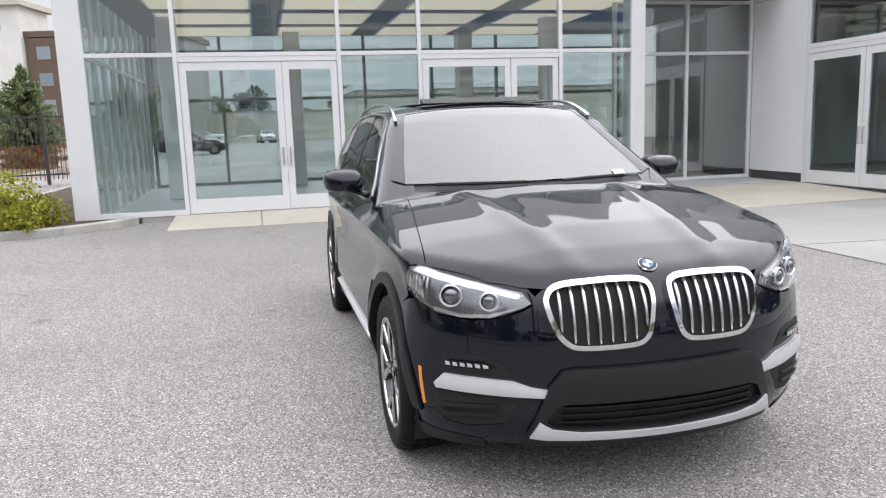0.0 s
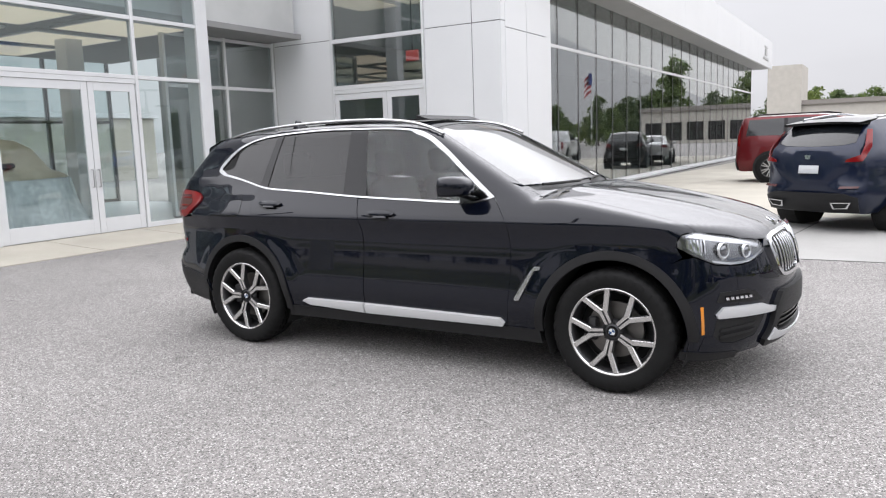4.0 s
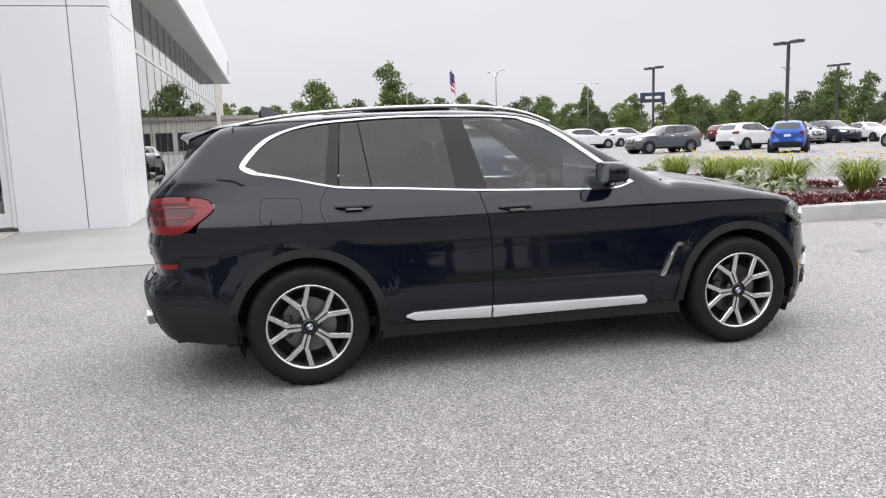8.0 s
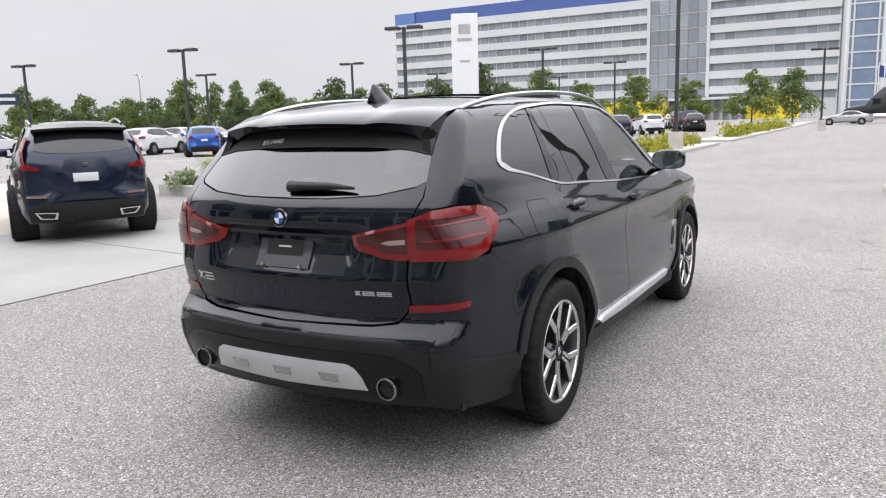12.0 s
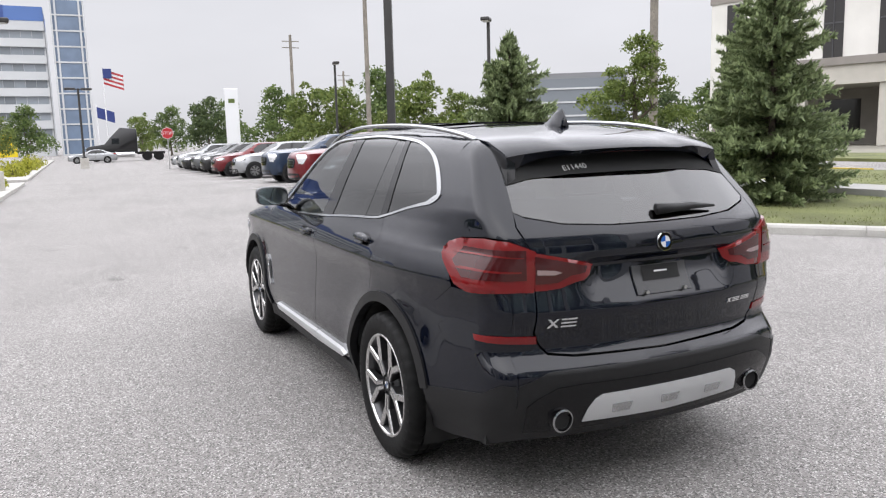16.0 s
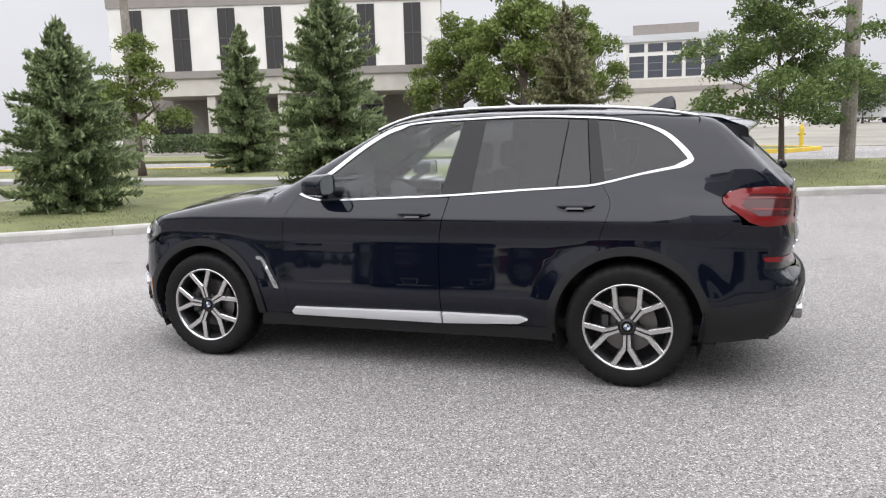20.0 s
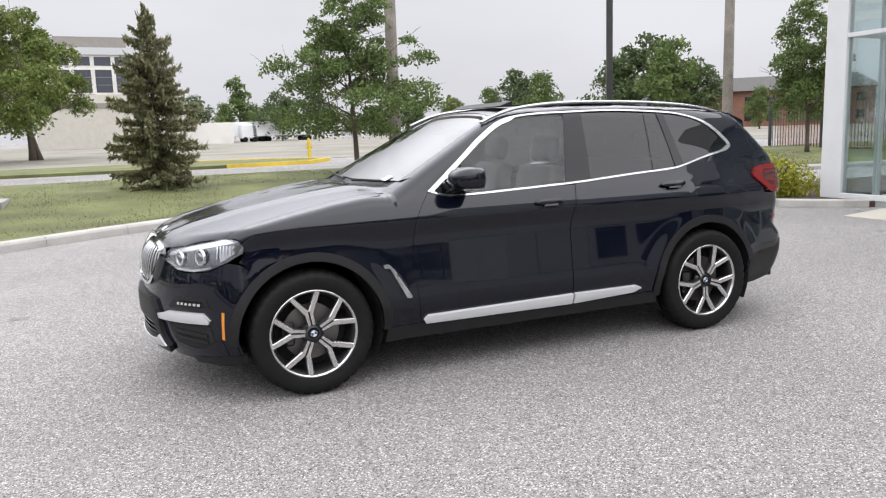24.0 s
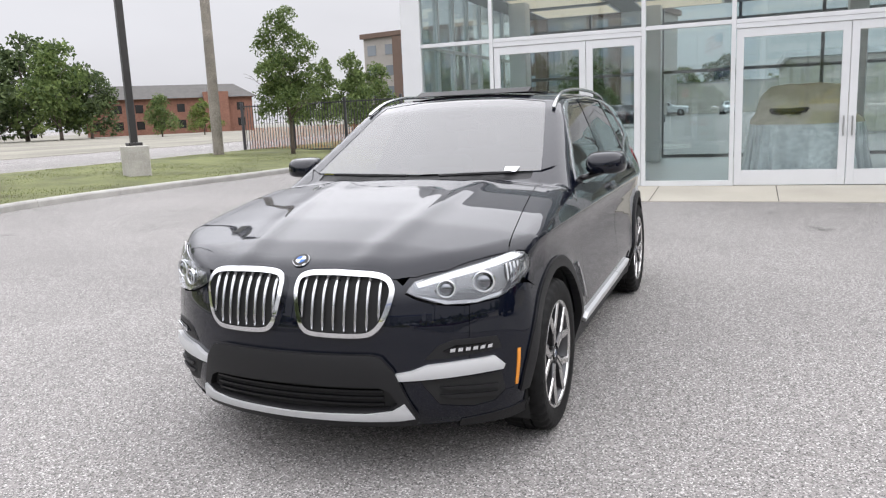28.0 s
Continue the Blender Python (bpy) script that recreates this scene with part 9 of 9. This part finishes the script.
for k in range(9):
    park(random.choice(("suv", "suv", "sedan")), cols[k % 8], 34 + 3.2 * k, 30.5 + random.gauss(0, 0.3), 92, "car parked in the far row")
for k in range(9):
    park(random.choice(("suv", "suv", "sedan")), cols[(k + 3) % 8], 36 + 3.2 * k, 43 + random.gauss(0, 0.3), 268, "car parked in the far row")
for k in range(12):
    park(random.choice(("suv", "pickup", "sedan")), cols[(k * 3 + 1) % 8], 66 + 3.6 * (k % 6), 12 + 9 * (k // 6) + 1.2 * (k % 6), 15, "car parked in the far row")
park("pickup", "white", -104, -8.5, 90, "white pickup parked by the rear wall")
park("suv", "black", -52, -6.0, 95, "black SUV parked in the rear yard")
park("suv", "white", -98, -0.5, 10, "white SUV parked in the rear yard")
park("sedan", "silver", 85, 0.5, 90, "silver sedan crossing the far drive")
park("pickup", "white", 6, 40, 80, "white pickup parked by the showroom")
park("sedan", "white", -1.6, 34, 80, "white sedan parked by the showroom")
park("suv", "black", -1.4, 30.5, 80, "black SUV parked by the showroom")


def lorry(x, y, yaw, z):
    t = thing("lorry", "white articulated lorry parked far off", "truck", pose(x, y, z, 0, 0, yaw), "lorries")
    part("trailer", boxm(-8, 4, -1.25, 1.25, 1.1, 3.9, 0.03), M_WHITE, t)
    part("cab", boxm(4.6, 7.0, -1.2, 1.2, 0.7, 3.4, 0.2, 2), M_WHITE, t)
    for wx in (-6.5, -5.3, 4.4, 6.3):
        for s in (-1, 1):
            part("wheel", cyl(bmesh.new(), (wx, s * 0.95, 0.5), (wx, s * 1.24, 0.5), 0.5, 0.5, 16), P_TYRE, t)


for az, d, yaw in ((-100.5, 150, 5), (-114.5, 165, 8), (-116, 168, 8), (-128, 172, 20), (-97.5, 150, 5)):
    lorry(d * math.cos(radians(az)), d * math.sin(radians(az)), yaw, 0.3)
lorry(88, 44, 100, 0)


def tractor(x, y, yaw):
    """A black road tractor without its trailer: bonnet, cab, tall sleeper with a raked fairing, ten wheels."""
    t = thing("road_tractor", "black long-nose road tractor parked across the drive", "truck", pose(x, y, 0, 0, 0, yaw))
    bm = bmesh.new()
    prof = [(-1.6, 0.9), (-1.6, 3.7), (0.2, 3.85), (1.3, 2.75), (1.9, 2.0), (3.6, 1.75), (3.9, 1.5), (3.9, 0.75), (0.0, 0.75)]
    a = [bm.verts.new((px, -1.15, pz)) for px, pz in prof]
    b = [bm.verts.new((px, 1.15, pz)) for px, pz in prof]
    bm.faces.new(a)
    bm.faces.new(b[::-1])
    bridge(bm, a, b)
    bmesh.ops.recalc_face_normals(bm, faces=bm.faces[:])
    bmesh.ops.bevel(bm, geom=bm.edges[:], offset=0.09, segments=2, profile=0.5, affect="EDGES")
    part("cab", bm, K["black"], t, smooth=True, angle=40)
    part("chassis", boxm(-4.6, -1.5, -0.5, 0.5, 0.75, 1.05, 0.03), P_BLACK, t)
    for s in (-1, 1):
        part("side_window", boxm(0.35, 1.15, min(s * 1.14, s * 1.17), max(s * 1.14, s * 1.17), 2.0, 2.65, 0.01), C_GLASS, t)
        part("fuel_tank", cyl(bmesh.new(), (-1.2, s * 0.95, 0.8), (1.0, s * 0.95, 0.8), 0.32, seg=16), P_CHROME, t)
        for wx in (2.9, -2.6, -3.9):
            part("wheel", cyl(bmesh.new(), (wx, s * 0.82, 0.52), (wx, s * 1.15, 0.52), 0.52, seg=20), P_TYRE, t)
    part("grille", boxm(3.88, 3.95, -0.6, 0.6, 0.8, 1.6, 0.02), P_CHROME, t)


tractor(92, -3.0, 88)

# ---- distant buildings ----
M_OFFICE = mat("pale_office_panel", (0.6, 0.615, 0.625), 0.6, broad=0.06, broad_scale=0.1)
M_OFF_GL = mat("office_glass", (0.25, 0.28, 0.31), 0.12, 0.0, 0.7, vary=0.25)
M_OFF_BLUE = mat("office_blue_band", (0.05, 0.10, 0.32), 0.5)
M_OFF_BLUE2 = mat("office_light_blue", (0.09, 0.18, 0.45), 0.5)
M_OFF_YEL = mat("office_yellow", (0.8, 0.62, 0.01), 0.6)
office = thing("office_building", "seven-storey pale office block with glass bands and a blue top", "office building")
OX, Y0, Y1, FL = 199, 6, 129, 3.75
part("block", boxm(OX + 0.6, OX + 30, Y0, Y1, 0, 31.2), M_OFFICE, office)
pane = finish(boxm(-0.05, 0.05, -1.12, 1.12, 0, 1.8), "window", M_OFF_GL)
for k in range(1, 8):
    z = 4.6 + FL * (k - 1)
    part("spandrel", boxm(OX - 0.25, OX + 0.6, Y0, 35.5, z + 1.85, z + FL), M_OFFICE, office)
    part("spandrel", boxm(OX - 0.25, OX + 0.6, 50.5, Y1, z + 1.85, z + FL), M_OFFICE, office)
    for y in [Y0 + 1.5 + 2.3 * i for i in range(13)] + [51.8 + 2.45 * i for i in range(32)]:
        part_of("window", pane, office, pose(OX + 0.55, y, z + 0.05))
    for j in range(6):
        part_of("bay_window", pane, office, pose(OX + 0.1, 36.8 + 2.45 * j, z) @ Matrix.Diagonal((1, 1.05, 1.9, 1)))
    part("bay_floor_line", boxm(OX - 0.1, OX + 0.3, 35.5, 50.5, z - 0.35, z - 0.15), M_OFFICE, office)
for y in (35.5, 50.5):
    part("bay_edge", boxm(OX - 0.4, OX + 0.6, y - 0.4, y + 0.4, 4, 31.2), M_OFFICE, office)
part("roof_band", boxm(OX + 1, OX + 28, 14, 122, 31.2, 34.6), M_OFF_BLUE, office)
part("roof_band_end", boxm(OX + 0.5, OX + 20, Y0, 14, 31.2, 34.4), M_OFF_BLUE2, office)
part("roof_band_end", boxm(OX + 0.5, OX + 20, 122, Y1, 31.2, 34.4), M_OFF_BLUE2, office)
for y0, y1 in ((14, 26), (45, 62), (70, 84)):
    part("ground_panel", boxm(OX - 0.5, OX + 0.6, y0, y1, 0, 5.2), M_OFF_YEL, office)
for i in range(9):
    part("column", boxm(OX - 1.2, OX - 0.6, 27 + 2.2 * i, 27.7 + 2.2 * i, 0, 5.0), M_OFFICE, office)
part("entrance_canopy", boxm(OX - 6, OX, 26, 46, 5.0, 5.6), M_OFFICE, office)
tower = thing("glass_tower", "slim blue glass stair tower with white frame", "tower")
M_TOWER = mat("blue_tower_glass", (0.17, 0.23, 0.33), 0.12, 0.0, 0.7, broad=0.12, broad_scale=0.3)
part("shaft", boxm(OX - 1, OX + 8, -2.8, 4.5, 0, 36.0), M_TOWER, tower)
for k in range(10):
    part("frame_band", boxm(OX - 1.2, OX - 1.0, -2.8, 4.5, 3.6 * k, 3.6 * k + 0.35), M_OFFICE, tower)
for y in (-2.8, -1.9, 3.2, 4.1):
    part("frame_post", boxm(OX - 1.3, OX - 1.2, y, y + 0.4, 0, 36.0), M_OFFICE, tower)

# white office with tall dark windows across the street
M_WB = mat("white_stucco", (0.8, 0.785, 0.74), 0.8, broad=0.07, broad_scale=0.4, fine=0.05)
M_WB2 = mat("grey_brown_fascia", (0.30, 0.275, 0.25), 0.8, broad=0.06)
M_WB_T = mat("tan_fascia", (0.58, 0.55, 0.49), 0.8, broad=0.06)
M_WGL = mat("dark_bronze_glass", (0.03, 0.028, 0.028), 0.12)
wb = thing("white_office", "white two-storey office with tall dark windows and a canopy", "office building", pose(20.0, -59.5, 0.3, 0, 0, 19))
part("block", boxm(0, 29, -26, 0, 0, 12.4), M_WB, wb)
part("parapet", boxm(-0.1, 29.1, -26.1, 0.1, 12.4, 13.2), M_WB2, wb)
part("base_wall", boxm(0.3, 28.7, -0.02, 0.012, 0.0, 4.6), M_WB2, wb)
for i in range(7):
    x = 2.5 + 4.05 * i
    w = part("window", boxm(x - 0.75, x + 0.75, -0.2, 0.05, 6.75, 12.2), M_WGL, wb)
    part("window_frame", boxm(x - 0.04, x + 0.04, 0.05, 0.1, 6.75, 12.2), M_DARK, w)
    part("window_frame", boxm(x - 0.75, x + 0.75, 0.05, 0.1, 9.6, 9.72), M_DARK, w)
for i in range(14):
    y = -1.6 - 1.75 * i
    part("window", boxm(-0.06, 0.1, y - 0.4, y + 0.4, 0.6, 12.0), M_WGL, wb)
part("canopy_fascia", boxm(0.6, 24, 0.0, 7.5, 4.4, 5.75), M_WB_T, wb)
part("canopy_cap", boxm(0.4, 24.2, 0.0, 7.7, 5.75, 6.3), M_WB2, wb)
for x in (1.2, 7.0, 12.8, 18.4, 23.4):
    part("canopy_pier", boxm(x - 0.35, x + 0.35, 6.6, 7.3, 0, 4.4, 0.05), M_WB_T, wb)
for x in (7, 12.5, 18, 24):
    part("ground_window", boxm(x - 1.6, x + 1.6, -0.05, 0.04, 0.3, 3.6), M_WGL, wb)
M_GARAGE0 = mat("grey_blind", (0.2, 0.205, 0.22), 0.6)
wb2 = thing("grey_office", "grey upper office block with a row of dark windows", "office building", pose(3, -128, 0.3, 0, 0, 3))
part("base", boxm(-12, 10, -14, 1.2, 0, 7.2), M_WB_T, wb2)
part("upper", boxm(-8, 8, -12, 0, 7.2, 15.4), M_WB, wb2)
part("cap", boxm(-8.3, 8.3, -12.3, 0.3, 14.5, 15.6), M_OFFICE, wb2)
part("plant_room", boxm(-4, 6.5, -10, -1.5, 15.6, 17.4), M_WB2, wb2)
M_WGL2 = mat("blue_grey_glass", (0.05, 0.056, 0.075), 0.1, 0.0, 0.6)
for i in range(5):
    for z0, z1 in ((8.7, 12.2), (12.85, 14.2)):
        w = part("window", boxm(-7.4 + 3 * i, -5.0 + 3 * i, -0.1, 0.06, z0, z1), M_WGL2, wb2)
        if z0 < 9:
            for zz in (9.85, 11.05):
                part("blind_line", boxm(-7.4 + 3 * i, -5.0 + 3 * i, 0.06, 0.09, zz - 0.05, zz + 0.05), M_GARAGE0, w)
part("louvre_band", boxm(-8.1, 8.1, 0.0, 0.15, 7.25, 8.4), M_WB_T, wb2)
part("balcony_shade", boxm(-11.8, 9.8, -1.0, 1.3, 6.2, 7.0), M_WB2, wb2)
part("side_block", boxm(-20, -12.2, -16, -2, 0, 3.6), M_WB, wb2)
M_GARAGE = mat("grey_cladding", (0.22, 0.225, 0.235), 0.6, broad=0.05, broad_scale=0.2)
ga = thing("grey_hall", "plain grey clad hall with a glazed end", "building", pose(116, -84, 0.2, 0, 0, -33))
part("hall", boxm(-8, 22, -9, 9, 0, 12.5), M_GARAGE, ga)
part("glazed_end", boxm(-8.2, -8, -9, 9, 0.5, 11.5), M_OFF_GL, ga)
for k in range(5):
    part("floor_band", boxm(-8.4, -8.2, -9, 9, 2.4 * k, 2.4 * k + 0.3), M_OFFICE, ga)
# hotel behind the fence
M_HOT, M_HOT2 = mat("hotel_render", (0.36, 0.34, 0.31), 0.8, broad=0.05), mat("hotel_brown", (0.15, 0.10, 0.075), 0.8, broad=0.05)
hot = thing("hotel", "four-storey hotel with brown and pale bays", "hotel", pose(-98, -32, 0.2, 0, 0, -12))
part("block", boxm(-14, 0, -22, 22, 0, 13.2), M_HOT, hot)
part("cornice", boxm(-14.4, 0.5, -22.4, 22.4, 13.2, 13.9), M_HOT2, hot)
for y in (-14, -4, 7, 17):
    part("brown_bay", boxm(0, 0.5, y - 2.2, y + 2.2, 0, 13.1), M_HOT2, hot)
part("tower", boxm(-6, 1.2, -1.5, 4.5, 0, 16.8), M_WB, hot)
part("tower_cap", boxm(-6.6, 1.8, -2.1, 5.1, 16.8, 17.4), M_WB_T, hot)
part("tower_mark", boxm(1.2, 1.3, 0.6, 2.4, 14.0, 15.6), M_STEEL, hot)
hp = finish(boxm(-0.06, 0.06, -0.8, 0.8, 0, 1.5), "window", M_OFF_GL)
for k in range(4):
    for i in range(13):
        y = -20.5 + 3.4 * i
        if -2.5 < y < 5.5:
            continue
        x = 0.52 if any(abs(y - b) < 2.2 for b in (-14, -4, 7, 17)) else 0.02
        part_of("window", hp, hot, pose(x, y, 1.3 + 3.1 * k))
part("end_wall", boxm(-14, 0, -22.1, -22.0, 0, 13.1), M_WB, hot)
M_BRICK = mat("red_brick", (0.27, 0.13, 0.09), 0.85, fine=0.12, fine_scale=3, broad=0.1)
M_SHINGLE = mat("grey_shingle", (0.12, 0.115, 0.11), 0.9, broad=0.1)
br = thing("brick_inn", "long brick inn with a grey hipped roof", "building", pose(-96, -86, 0.3, 0, 0, -45))
part("block", boxm(-13, 13, -6, 0, 0, 5.8), M_BRICK, br)
bm = bmesh.new()
rows = [[bm.verts.new(p) for p in ((-13.8, 0.8, 5.7), (13.8, 0.8, 5.7), (13.8, -6.8, 5.7), (-13.8, -6.8, 5.7))], [bm.verts.new(p) for p in ((-10.5, -3, 8.0), (10.5, -3, 8.0))]]
a, b = rows
for f in ((a[0], a[1], b[1], b[0]), (a[1], a[2], b[1]), (a[2], a[3], b[0], b[1]), (a[3], a[0], b[0])):
    bm.faces.new(f)
part("roof", bm, M_SHINGLE, br)
for k in range(2):
    for i in range(8):
        part("window", boxm(-11.6 + 3.2 * i, -10.4 + 3.2 * i, -0.02, 0.06, 0.9 + 2.6 * k, 2.2 + 2.6 * k), M_WGL, br)
part("gable", boxm(-9, -5, -0.5, 1.0, 0, 6.6), M_BRICK, br)
low = thing("low_shop", "low beige flat-roofed shop beyond the drive", "building", pose(-12.5, 113, 0))
part("block", boxm(0, 34, 0, 12, 0, 4.9), M_WB_T, low)
part("parapet", boxm(-0.2, 34.2, -0.4, 12.2, 4.9, 5.5), M_WB2, low)
part("tall_end", boxm(0, 4.4, -0.8, 8, 0, 10.4), M_WB_T, low)
for i in range(9):
    part("window", boxm(6 + 3.1 * i, 8.4 + 3.1 * i, -0.05, 0.05, 0.5, 3.2), M_WGL, low)
